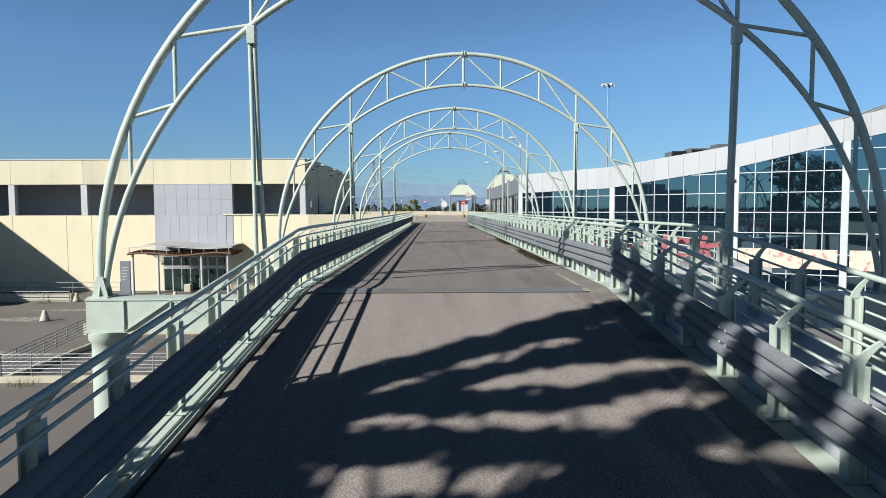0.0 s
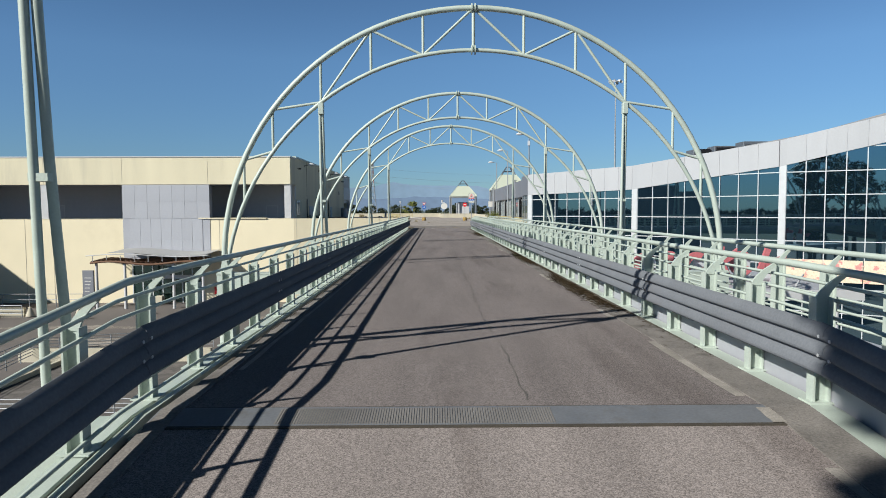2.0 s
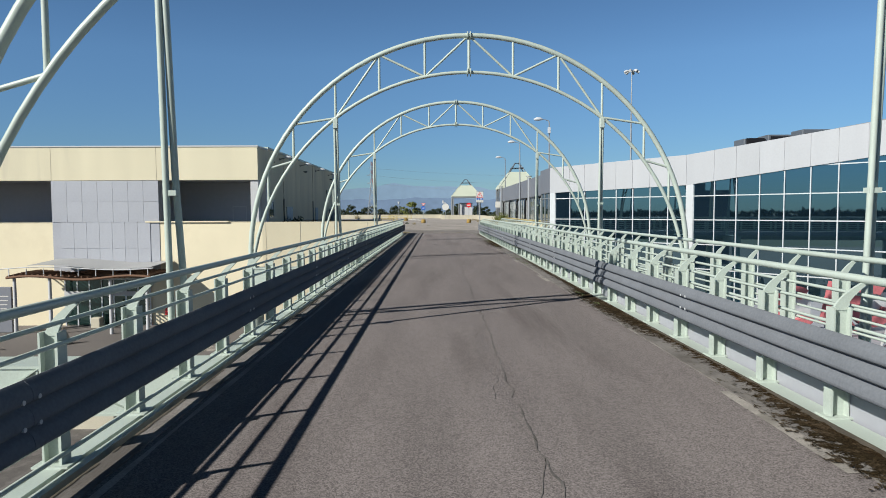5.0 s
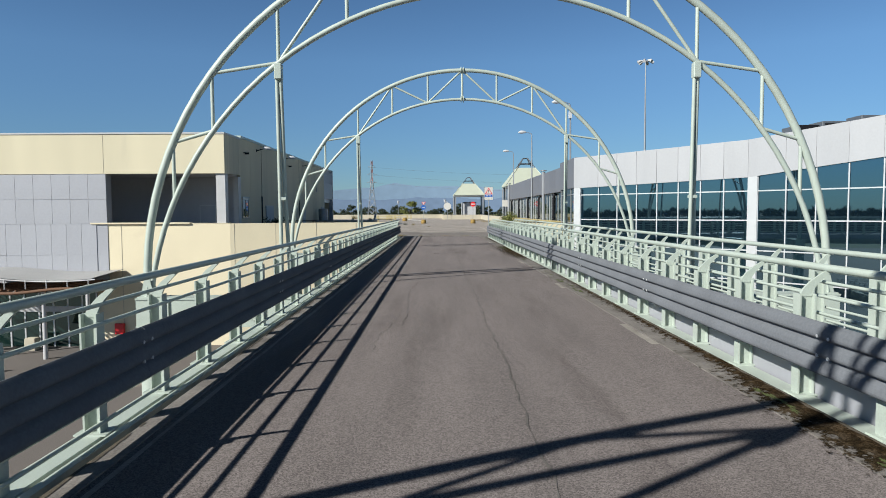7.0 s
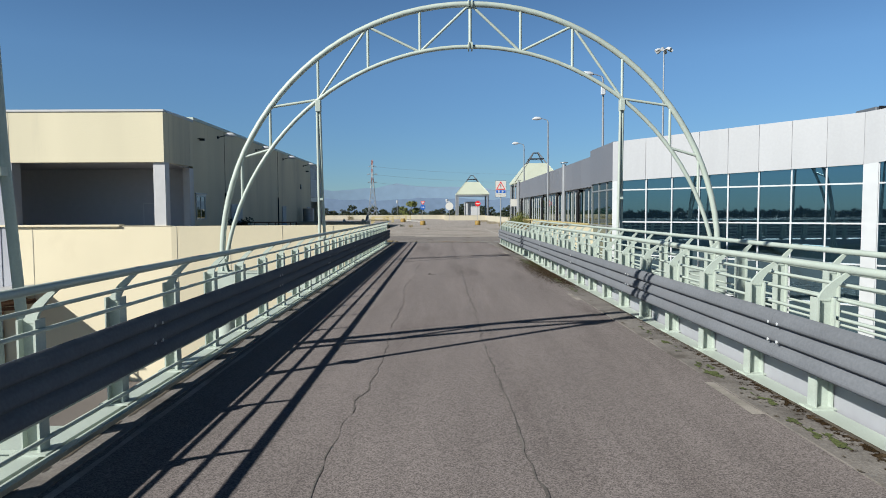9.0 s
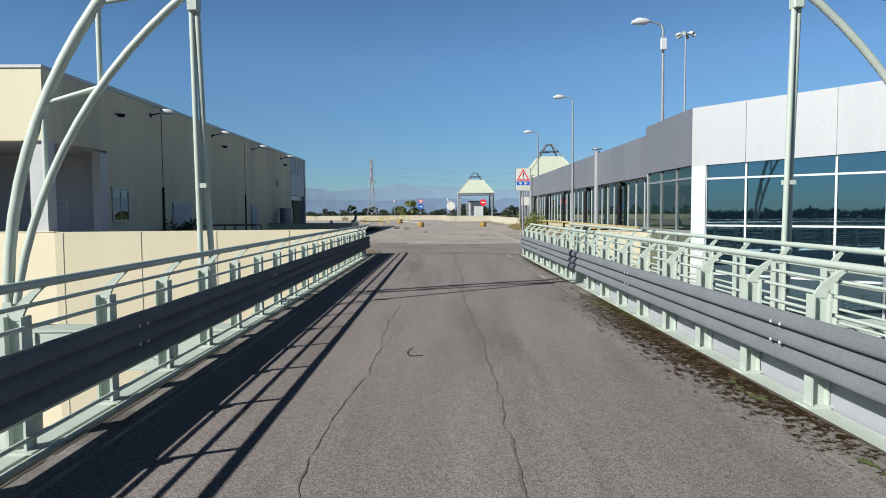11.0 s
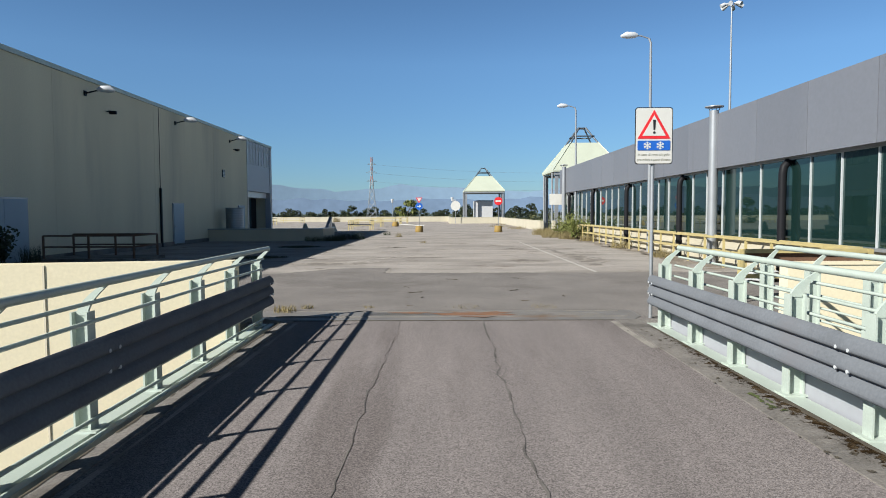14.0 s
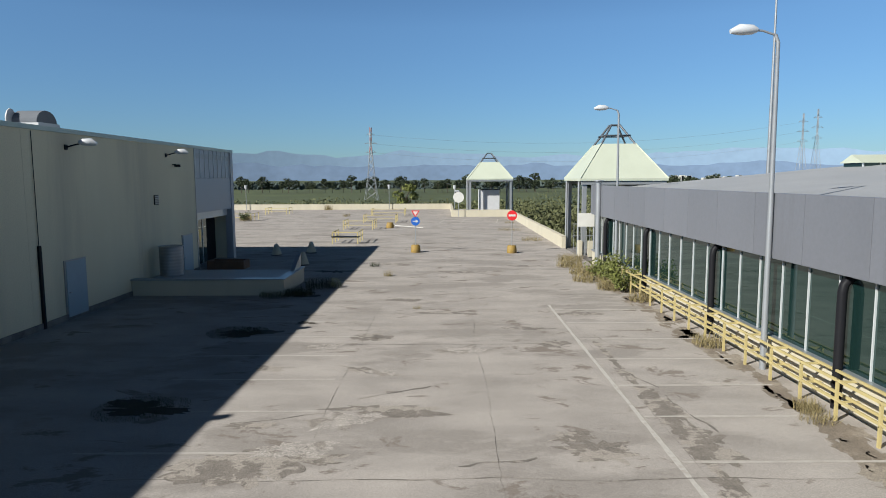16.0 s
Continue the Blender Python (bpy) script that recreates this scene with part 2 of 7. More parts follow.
SOIL = material("thin brown soil", (0.165, 0.135, 0.105), 0.95, var=0.3, scale=2, fine=40, bump=0.4, grain=0.3, stain=(0.24, 0.205, 0.165), stain_at=0.5, edge=0.08)


def loose_dirt(name, dark, light, size, spread, thin):
    """Loose dirt that lies thickest along one long edge of a sheet and breaks up into specks away from it."""
    m = material(name, dark, 0.95, var=0.4, scale=size, fine=70, bump=0.5, stain=light, stain_at=0.50, grain=0.6, edge=0.06, ior=1.1)
    t, n = m.node_tree, m.node_tree.nodes
    co, sep, no = n.new("ShaderNodeTexCoord"), n.new("ShaderNodeSeparateXYZ"), n.new("ShaderNodeTexNoise")
    t.links.new(co.outputs["Generated"], sep.inputs[0])
    t.links.new(co.outputs["Object"], no.inputs["Vector"])
    no.inputs["Scale"].default_value, no.inputs["Detail"].default_value, no.inputs["Roughness"].default_value = size, 14, 0.78

    def calc(op, a, b, clamp=False):
        k = n.new("ShaderNodeMath")
        k.operation, k.use_clamp = op, clamp
        for i, v in enumerate((a, b)):
            if isinstance(v, (int, float)):
                k.inputs[i].default_value = v
            else:
                t.links.new(v, k.inputs[i])
        return k.outputs[0]

    ends = calc("MULTIPLY", calc("MULTIPLY", sep.outputs[1], calc("SUBTRACT", 1.0, sep.outputs[1])), 4.0)
    near = calc("MULTIPLY", sep.outputs[0], calc("POWER", ends, 0.6))
    cover = calc("ADD", calc("MULTIPLY", no.outputs["Fac"], 2.3), calc("MULTIPLY", near, spread))
    alpha = calc("MULTIPLY", calc("SUBTRACT", cover, thin), 16.0, True)
    t.links.new(alpha, n["Principled BSDF"].inputs["Alpha"])
    return m


KERB_SOIL = loose_dirt("speckled kerb soil", (0.028, 0.018, 0.009), (0.062, 0.044, 0.026), 13.0, 0.80, 1.62)
KERB_DEEP = loose_dirt("deep kerb soil", (0.024, 0.017, 0.009), (0.058, 0.042, 0.026), 11.0, 1.0, 1.50)
KERB_MOSS = loose_dirt("thin kerb moss", (0.045, 0.050, 0.014), (0.080, 0.066, 0.032), 11.0, 0.7, 1.70)
MOSS = material("moss", (0.068, 0.085, 0.020), 0.95, var=0.5, scale=10, fine=60, bump=0.8)
RUST_PLATE = material("grey steel joint plate", (0.20, 0.185, 0.17), 0.6, 0.2, var=0.2, scale=2, fine=40, bump=0.2, stain=(0.17, 0.12, 0.085), stain_at=0.58)
RUSTED = material("rusted steel plate", (0.21, 0.105, 0.055), 0.75, 0.1, var=0.3, scale=4, fine=40, bump=0.3, stain=(0.19, 0.165, 0.145), stain_at=0.5)
LEAF = material("leaves", (0.058, 0.078, 0.020), 0.7, var=0.45, scale=0.8, fine=8, bump=0)
LEAF_SCRUB = material("scrub leaves", (0.088, 0.094, 0.036), 0.8, var=0.5, scale=0.1, fine=1.5, bump=0)
LEAF_DARK = material("dark leaves", (0.027, 0.039, 0.015), 0.75, var=0.4, scale=0.3, fine=4, bump=0)
# blue-green base colour carries the haze over the far woods
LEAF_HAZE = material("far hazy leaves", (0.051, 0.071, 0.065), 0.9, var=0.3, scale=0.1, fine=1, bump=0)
LEAF_LIGHT = material("yellow-green leaves", (0.116, 0.129, 0.027), 0.7, var=0.35, scale=0.8, fine=8, bump=0)
STRAW = material("dry grass", (0.204, 0.163, 0.075), 0.9, var=0.4, scale=4, fine=30, bump=0)
BARK = material("bark", (0.068, 0.054, 0.041), 0.95, var=0.3, scale=4, fine=20, bump=0.4)
FLORAL = material("printed floral banner", (0.60, 0.50, 0.37), 0.6, var=0.15, scale=5.0, fine=14, bump=0.0, stain=(0.50, 0.20, 0.19), stain_at=0.55, edge=0.05, worn=(0.52, 0.36, 0.22))
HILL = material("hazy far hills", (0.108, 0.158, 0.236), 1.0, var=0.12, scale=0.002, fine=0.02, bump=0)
TANK = material("corrugated zinc", (0.245, 0.258, 0.272), 0.4, 0.7, var=0.1, scale=2, fine=20, bump=0.05)
LAMP_WHITE = plain("white lamp housing", (0.490, 0.503, 0.517), 0.35)


# ---- mesh helpers ----
def box(bm, x0, x1, y0, y1, z0, z1, bevel=0.0):
    r = bmesh.ops.create_cube(bm, size=1, matrix=Matrix.Translation(((x0 + x1) / 2, (y0 + y1) / 2, (z0 + z1) / 2)) @
                              Matrix.Diagonal((abs(x1 - x0), abs(y1 - y0), abs(z1 - z0), 1)))
    if bevel:
        edges = list({e for v in r["verts"] for e in v.link_edges})
        bmesh.ops.bevel(bm, geom=edges, offset=bevel, segments=1, affect="EDGES")
    return bm


def tube(bm, points, radius, sides=8, closed_ends=True):
    """A round tube along a line of points; radius may be a list."""
    pts = [Vector(p) for p in points]
    rad = radius if isinstance(radius, (list, tuple)) else [radius] * len(pts)
    rings, ref = [], None
    for i, p in enumerate(pts):
        a = pts[max(i - 1, 0)]
        c = pts[min(i + 1, len(pts) - 1)]
        d = (c - a).normalized()
        if ref is None:
            ref = Vector((0, 0, 1)) if abs(d.z) < 0.9 else Vector((1, 0, 0))
        s = d.cross(ref).normalized()
        u = s.cross(d).normalized()
        ref = u
        rings.append([bm.verts.new(p + rad[i] * (math.cos(k * math.tau / sides) * s + math.sin(k * math.tau / sides) * u)) for k in range(sides)])
    for r0, r1 in zip(rings, rings[1:]):
        for k in range(sides):
            bm.faces.new((r0[k], r1[k], r1[(k + 1) % sides], r0[(k + 1) % sides])).smooth = True
    if closed_ends:
        bm.faces.new([bm.verts.new(v.co) for v in rings[0]])
        bm.faces.new([bm.verts.new(v.co) for v in rings[-1][::-1]])
    return bm


def prism(bm, outline, axis, a, b):
    """A flat outline pushed from a to b along an axis: 'x' takes (y, z) points, 'y' takes (x, z), 'z' takes (x, y)."""
    def at(p, w):
        return {"x": (w, p[0], p[1]), "y": (p[0], w, p[1]), "z": (p[0], p[1], w)}[axis]
    va = [bm.verts.new(at(p, a)) for p in outline]
    vb = [bm.verts.new(at(p, b)) for p in outline]
    n = len(outline)
    bm.faces.new(va)
    bm.faces.new(vb[::-1])
    for i in range(n):
        bm.faces.new((va[i], vb[i], vb[(i + 1) % n], va[(i + 1) % n]))
    return bm


def strip(bm, pts, width, z=0.0, jitter=0.0, rnd=None):
    """A flat ribbon along (x, y) points."""
    prev = None
    for i, p in enumerate(pts):
        a, c = Vector(pts[max(i - 1, 0)]), Vector(pts[min(i + 1, len(pts) - 1)])
        d = (c - a).normalized()
        nrm = Vector((-d.y, d.x))
        w = width * (1 + (rnd.uniform(-jitter, jitter) if rnd else 0)) / 2
        zz = z(p[1]) if callable(z) else z
        q = [bm.verts.new((*(Vector(p) + s * w * nrm), zz)) for s in (-1, 1)]
        if prev:
            bm.faces.new((prev[0], q[0], q[1], prev[1]))
        prev = q
    return bm


def blob(bm, x, y, rx, ry, z, rnd, n=22, rough=0.45):
    """A flat patch with a ragged outline."""
    n = max(n, 44)
    sx, sy = rnd.uniform(0, 90), rnd.uniform(0, 90)
    vs = []
    for i in range(n):
        a = math.tau * i / n
        ca, sa = math.cos(a), math.sin(a)
        k = 0.85 + rough * (0.9 * noise.noise((ca + sx, sa + sy, 0)) + 0.55 * noise.noise((3 * ca + sx, 3 * sa + sy, 5)) + 0.35 * noise.noise((8 * ca + sx, 8 * sa + sy, 9)))
        k = max(k, 0.15)
        vs.append(bm.verts.new((x + rx * k * ca, y + ry * k * sa, z)))
    c = bm.verts.new((x, y, z))
    for i in range(n):
        bm.faces.new((c, vs[i], vs[(i + 1) % n]))
    return bm


def mesh(bm, name, mat, mats=()):
    bmesh.ops.recalc_face_normals(bm, faces=bm.faces)
    me = bpy.data.meshes.new(name)
    bm.to_mesh(me)
    bm.free()
    me.materials.append(mat)
    for m in mats:
        me.materials.append(m)
    return me


def part(name, bm, mat, parent, label=""):
    ob = new(name, mesh(bm, name, mat))
    ob.parent = parent
    return tagged(ob, label)


def thing(name, at, label, category, group="", kind="", turn=0.0):
    ob = new(name)
    ob.matrix_world = pose(*at, 0, 0, turn)
    ob.empty_display_size = 0.2
    return tagged(ob, label, category, group, kind)


def single(name, bm, mat, label, category, group="", kind=""):
    return tagged(new(name, mesh(bm, name, mat)), label, category, group, kind)


def piece(name, me, parent, m):
    ob = new(name, me)
    ob.parent = parent
    ob.matrix_basis = m
    return ob


B = bmesh.new

# ---- levels of the plan ----
GROUND = -6.9          # yard below the bridge
CREST = 14.6           # the ramp ends here and the level deck begins
SLOPE = 0.105
END = 72.65            # the deck meets the rooftop lot
SPACING, ARCH_0 = 13.982, 14.53
MID = 1.14             # middle of the arches


def deck(y):
    return (y - CREST) * SLOPE if y < CREST else 0.0


RAMP_FOOT = CREST + GROUND / SLOPE

# ---- ground ----
bm = B()
box(bm, -4800, 4800, -4800, 4800, GROUND - 0.6, GROUND - 0.05)
single("ground", bm, FIELD, "wide green and brown farm fields reaching the horizon", "ground", kind="structure")
bm = B()
box(bm, -110, 90, -90, 150, GROUND - 0.3, GROUND)
single("pavement", bm, YARD, "stained grey asphalt yard below the bridge", "pavement", kind="structure")

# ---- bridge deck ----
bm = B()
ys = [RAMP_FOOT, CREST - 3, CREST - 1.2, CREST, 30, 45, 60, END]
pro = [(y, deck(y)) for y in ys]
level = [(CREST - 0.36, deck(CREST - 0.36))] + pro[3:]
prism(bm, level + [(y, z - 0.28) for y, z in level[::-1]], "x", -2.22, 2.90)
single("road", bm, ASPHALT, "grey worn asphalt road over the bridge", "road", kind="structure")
bm = B()
climb = pro[:3] + [(CREST - 0.36, deck(CREST - 0.36))]
prism(bm, climb + [(y, z - 0.28) for y, z in climb[::-1]], "x", -2.22, 2.90)
single("ramp", bm, ASPHALT_RAMP, "paler worn asphalt of the ramp up to the bridge", "road", kind="structure")
for side, x0, x1 in ((-1, -2.40, -2.22), (1, 2.90, 3.3)):
    bm = B()
    prism(bm, [(y, z + 0.012) for y, z in pro] + [(y, z - 0.28) for y, z in pro[::-1]], "x", x0, x1)
    single("kerb_strip", bm, CONCRETE, "narrow dirty concrete strip along the bridge road", "kerb", kind="structure")
bm = B()
prism(bm, [(y, z - 0.11) for y, z in pro] + [(y, z - 0.28) for y, z in pro[::-1]], "x", -2.54, -2.40)
single("gutter", bm, EARTH_GAP_SHADE, "dark gutter beside the kerb strip", "gutter", kind="structure")
for side, x0, x1 in ((-1, -2.86, -2.68), (1, 3.3, 3.62)):
    bm = B()
    prism(bm, [(y, z - 0.05) for y, z in pro] + [(y, z - 0.08) for y, z in pro[::-1]], "x", x0, x1)
    xe = x0 if side < 0 else x1
    prism(bm, [(y, z - 0.08) for y, z in pro] + [(y, z - 0.55) for y, z in pro[::-1]], "x", xe - 0.02 * (side > 0), xe + 0.02 * (side < 0))
    prism(bm, [(y, z - 0.55) for y, z in pro] + [(y, z - 0.58) for y, z in pro[::-1]], "x", min(xe, xe - side * 0.2), max(xe, xe - side * 0.2))
    single("edge_beam", bm, GREEN, "pale green steel edge beam of the bridge deck", "edge beam", kind="structure")
bm = B()
prism(bm, [(y, z - 0.04) for y, z in pro] + [(y, z - 0.12) for y, z in pro[::-1]], "x", -2.62, -2.545)
single("edge_angle", bm, GREEN, "thin pale green steel angle beside the gutter", "edge beam", kind="structure")
# dark strip that paints the shadow gap between edge beam and angle
bm = B()
prism(bm, [(y, z - 0.14) for y, z in pro] + [(y, z - 0.28) for y, z in pro[::-1]], "x", -2.68, -2.545)
single("gutter", bm, EARTH_GAP_SHADE, "dark gutter strip for the shadow gap under the edge angle", "gutter", kind="structure")
# walkway outside the right-hand rail
bm = B()
prism(bm, [(y, z + 0.11) for y, z in pro] + [(y, z - 0.2) for y, z in pro[::-1]], "x", 3.66, 5.32)
prism(bm, [(y, z + 0.22) for y, z in pro] + [(y, z - 0.2) for y, z in pro[::-1]], "x", 3.652, 3.70)
single("walkway", bm, PANEL_GREY, "pale grey footway slab beside the bridge road", "walkway", kind="structure")

# ---- arches ----
ROUT, COUT = 7.53, 0.20
RIN, CIN = 7.52, -1.02


def outer(dx):
    return COUT + math.sqrt(max(ROUT ** 2 - dx * dx, 0))


def inner(dx):
    return CIN + math.sqrt(max(RIN ** 2 - dx * dx, 0))


def build_arch():
    a = thing("arch_truss", (MID, ARCH_0, 0), "pale green tubular steel arch truss spanning the bridge", "arch", "arches over the bridge")
    bm = B()
    tube(bm, [(ROUT * math.cos(t), 0, COUT + ROUT * math.sin(t)) for t in np.linspace(-0.015, math.pi + 0.015, 49)], 0.085, 10)
    part("outer_chord", bm, GREEN, a)
    bm = B()
    t0 = math.asin(-CIN / RIN) + 0.01
    tube(bm, [(RIN * math.cos(t), 0, CIN + RIN * math.sin(t)) for t in np.linspace(t0, math.pi - t0, 49)], 0.06, 10)
    part("inner_chord", bm, GREEN, a)
    for s in (-1, 1):
        for d in (1.5, 3.05, 4.55, 6.0, 6.88):
            part("upright_web", tube(B(), [(s * d, 0, inner(d)), (s * d, 0, outer(d))], 0.042), GREEN, a)
        for d0, z0, d1, z1 in ((0, outer(0), 1.5, inner(1.5)), (1.5, inner(1.5), 3.05, outer(3.05)), (3.05, outer(3.05), 4.55, inner(4.55)),
                               (4.55, inner(4.55), 6.0, outer(6.0)), (6.0, inner(6.0), 6.88, outer(6.88))):
            part("diagonal_web", tube(B(), [(s * d0, 0, z0), (s * d1, 0, z1)], 0.04), GREEN, a)
        bm = B()
        box(bm, s * 4.55 - 0.08, s * 4.55 + 0.08, -0.09, 0.09, inner(4.55) - 0.36, inner(4.55) - 0.02, 0.015)
        part("bracket", bm, GREEN, a)
        part("post", tube(B(), [(s * 4.55 - 0.04, 0, inner(4.55) - 0.3), (s * 4.55 - 0.045, 0.16, -0.12)], 0.042, 10), GREEN, a)
        part("post", tube(B(), [(s * 4.55 + 0.035, 0.02, inner(4.55) - 0.3), (s * 4.55 + 0.05, 0.16, 2.2), (s * 4.55 + 0.12, 0.30, -0.12)], 0.045, 10), GREEN, a)
        part("link", box(B(), s * 4.55 - 0.08, s * 4.55 + 0.09, 0.06, 0.18, 2.0, 2.07), GREEN, a)
        bm = B()
        box(bm, s * 7.5 - 0.19, s * 7.5 + 0.19, -0.2, 0.2, -0.12, -0.095)
        for k in (-1, 1):
            prism(bm, [(s * 7.5 - 0.15, -0.095), (s * 7.5 + 0.15, -0.095), (s * 7.5 + 0.06, 0.28), (s * 7.5 - 0.06, 0.28)], "y", k * 0.095 - 0.009, k * 0.095 + 0.009)
        prism(bm, [(-0.16, -0.095), (0.16, -0.095), (0.07, 0.26), (-0.07, 0.26)], "x", s * 7.5 - 0.009, s * 7.5 + 0.009)
        part("base_plate", bm, GREEN, a)
    bm = B()
    tube(bm, [(0, 0, inner(0)), (0, 0, outer(0))], 0.05)
    for z in (inner(0), outer(0)):
        for k in (-0.05, 0.05):
            tube(bm, [(k - 0.018, 0, z), (k + 0.018, 0, z)], 0.14, 12)
    part("splice", bm, GREEN, a)
    return a


def build_crossbeam():
    c = thing("cross_beam", (MID, ARCH_0, 0), "pale green steel box beam carrying an arch across the bridge", "beam", "cross beams under the arches")
    bm = B()
    box(bm, -7.7, 7.7, -0.28, 0.28, -0.155, -0.12)
    box(bm, -7.69, 7.69, -0.26, 0.26, -0.725, -0.155)
    box(bm, -7.7, 7.7, -0.275, 0.275, -0.76, -0.725)
    part("girder", bm, GREEN, c)
    for s in (-1, 1):
        for d in (4.9, 6.1, 6.98):
            part("stiffener", box(B(), s * d - 0.012, s * d + 0.012, -0.30, -0.26, -0.725, -0.155), GREEN, c)
        for d0, d1 in ((6.96, 6.12), (4.92, 6.08)):
            bm = B()
            prism(bm, [(s * d0, -0.72), (s * d0 - 0.03 * s, -0.72), (s * d1 - 0.03 * s, -0.16), (s * d1, -0.16)], "y", -0.31, -0.26)
            part("brace", bm, GREEN, c)
        bm = B()
        tube(bm, [(s * 7.42, 0, GROUND), (s * 7.42, 0, -1.15), (s * 7.42, 0, -0.98), (s * 7.42, 0, -0.93), (s * 7.42, 0, -0.76)], [0.29, 0.29, 0.29, 0.34, 0.34], 24)
        part("column", bm, GREEN, c, "round pale green concrete column")
    return c


arch, beam = build_arch(), build_crossbeam()
for y, w, k in ((ARCH_0 + SPACING, 1.0, 1.0), (ARCH_0 + 2 * SPACING, 1.0, 1.0), (ARCH_0 + 3 * SPACING + 0.80, 1.020, 1.031)):
    copy_thing(arch, pose(MID, y, 0) @ Matrix.Diagonal((w, 1, k, 1)))
    copy_thing(beam, pose(MID, y, 0) @ Matrix.Diagonal((w, 1, 1, 1)))

# ---- guard rails and hand rails ----
PITCH = 1.2203


def bend(x, dz, y0=-1.5, y1=END):
    """The line of a rail: along the ramp and the level deck, at dz above it."""
    return [(x, y, deck(y) + dz) for y in (y0, CREST - 2.4, CREST - 1.2, CREST - 0.2, CREST + 1.2, 40.0, y1)]


def wave_profile():
    """Half-section of a three-wave crash barrier: offset from the post, height."""
    out = []
    for k in range(3):
        for u, o in ((0.0, 0.026), (0.06, 0.046), (0.12, 0.066), (0.18, 0.078), (0.25, 0.084), (0.34, 0.086), (0.45, 0.083), (0.6, 0.077), (0.72, 0.069), (0.80, 0.060), (0.87, 0.048), (0.94, 0.034)):
            out.append((o, 0.26 + 0.475 * (k + u) / 3))
    out.append((0.020, 0.735))
    return out


def build_guardrail(x, side, y0, y1, label, group):
    """side: +1 when the road lies towards -x."""
    g = thing("guard_rail", (x, y1, 0), label, "guard rail", group)
    prof = wave_profile()
    n = int((y1 - y0) / 4.82) + 1
    for i in range(n):
        a, b = y1 - 4.82 * i, max(y1 - 4.82 * (i + 1) - 0.12, y0)
        stations = [a] + [v for v in (CREST + 0.4, CREST - 0.4) if b < v < a] + [b]
        bm = B()
        rows = []
        lift = 0.003 * (i % 2)
        for y in stations:
            z = deck(y)
            rows.append([bm.verts.new((-side * (o + lift), y - y1, z + h)) for o, h in prof] +
                        [bm.verts.new((-side * (o + lift - 0.006), y - y1, z + h)) for o, h in prof[::-1]])
        for r0, r1 in zip(rows, rows[1:]):
            k = len(r0)
            for j in range(k):
                bm.faces.new((r0[j], r0[(j + 1) % k], r1[(j + 1) % k], r1[j]))
        bm.faces.new(rows[0])
        bm.faces.new(rows[-1][::-1])
        beam_ob = part("beam", bm, GALV, g)
        for k in range(2):
            yb = a - 0.06 - k * 0.16
            for h in (0.45, 0.62):
                bm = B()
                c = Vector((-side * 0.072, yb - y1, deck(yb) + h))
                tube(bm, [tuple(c), tuple(c + Vector((-side * 0.02, 0, 0)))], 0.016, 8)
                part("bolt", bm, LAMP_WHITE, beam_ob)
    return g


def build_railing(x, side, y0, y1, bars, label, group, rail_r, lean, head, first, wide=0.072):
    """Posts with curved heads that carry a round hand rail and thin bars. side: +1 leans to +x."""
    r = thing("bridge_railing", (x, y1, 0), label, "railing", group)
    bm = B()
    for dx in (-wide, wide):
        box(bm, dx - 0.008, dx + 0.008, -0.06, 0.06, -0.05, 0.93)
    box(bm, 0.006 - wide, wide - 0.006, -0.006, 0.006, -0.05, 0.93)
    box(bm, -0.13, 0.13, -0.1, 0.1, -0.05, -0.035)
    post_me = mesh(bm, "post", GREEN)
    bm = B()
    steps = 8
    inner_edge, outer_edge = [], []
    for i in range(steps + 1):
        u = i / steps
        mid = lean * u ** 1.6
        inner_edge.append((side * (mid - head * (1 - 0.45 * u)), 0.90 + 0.27 * u - 0.03 * u * u))
        outer_edge.append((side * (mid + head * (1 - 0.45 * u)), 0.90 + 0.24 * u))
    prism(bm, inner_edge + outer_edge[::-1], "y", -0.014, 0.014)
    fin_me = mesh(bm, "curved_head", GREEN)
    y = first
    while y > y0:
        p = piece("post", post_me, r, pose(0, y - y1, deck(y)))
        piece("curved_head", fin_me, p, Matrix())
        y -= PITCH
    hx = side * lean
    bm = B()
    tube(bm, [(px, py - y1, pz) for px, py, pz in bend(hx, 1.17, y0, y1)], rail_r, 10)
    part("hand_rail", bm, GREEN, r)
    for ox, oz in bars:
        part("bar", tube(B(), [(px, py - y1, pz) for px, py, pz in bend(side * ox, oz, y0, y1)], 0.018, 6), GREEN, r)
    return r


build_guardrail(-2.61, -1, -1.5, 72.6, "grey galvanised three-wave crash barrier in its own shade", "crash barriers")
build_guardrail(3.46, 1, -1.5, 72.5, "sunlit grey galvanised three-wave crash barrier", "crash barriers")
build_railing(-2.77, 1, -1.5, 72.53, [(0.085, 0.05), (0.085, 0.21), (0.085, 0.85), (0.10, 1.01)], "pale green steel bridge railing with curved post heads", "bridge railings", 0.034, 0.185, 0.048, 72.5, 0.062)
build_railing(3.56, 1, -1.5, 72.27, [(0.12, 0.25), (0.12, 0.42), (0.13, 0.58), (0.14, 0.74), (0.17, 0.90), (0.22, 1.03)], "pale green steel railing between road and footway", "bridge railings", 0.038, 0.22, 0.058, 72.24)
build_railing(5.12, 1, -1.5, 72.27, [(0.12, 0.25), (0.12, 0.42), (0.13, 0.58), (0.14, 0.74), (0.17, 0.90)], "pale green steel railing outside the footway", "bridge railings", 0.038, 0.16, 0.05, 72.24)

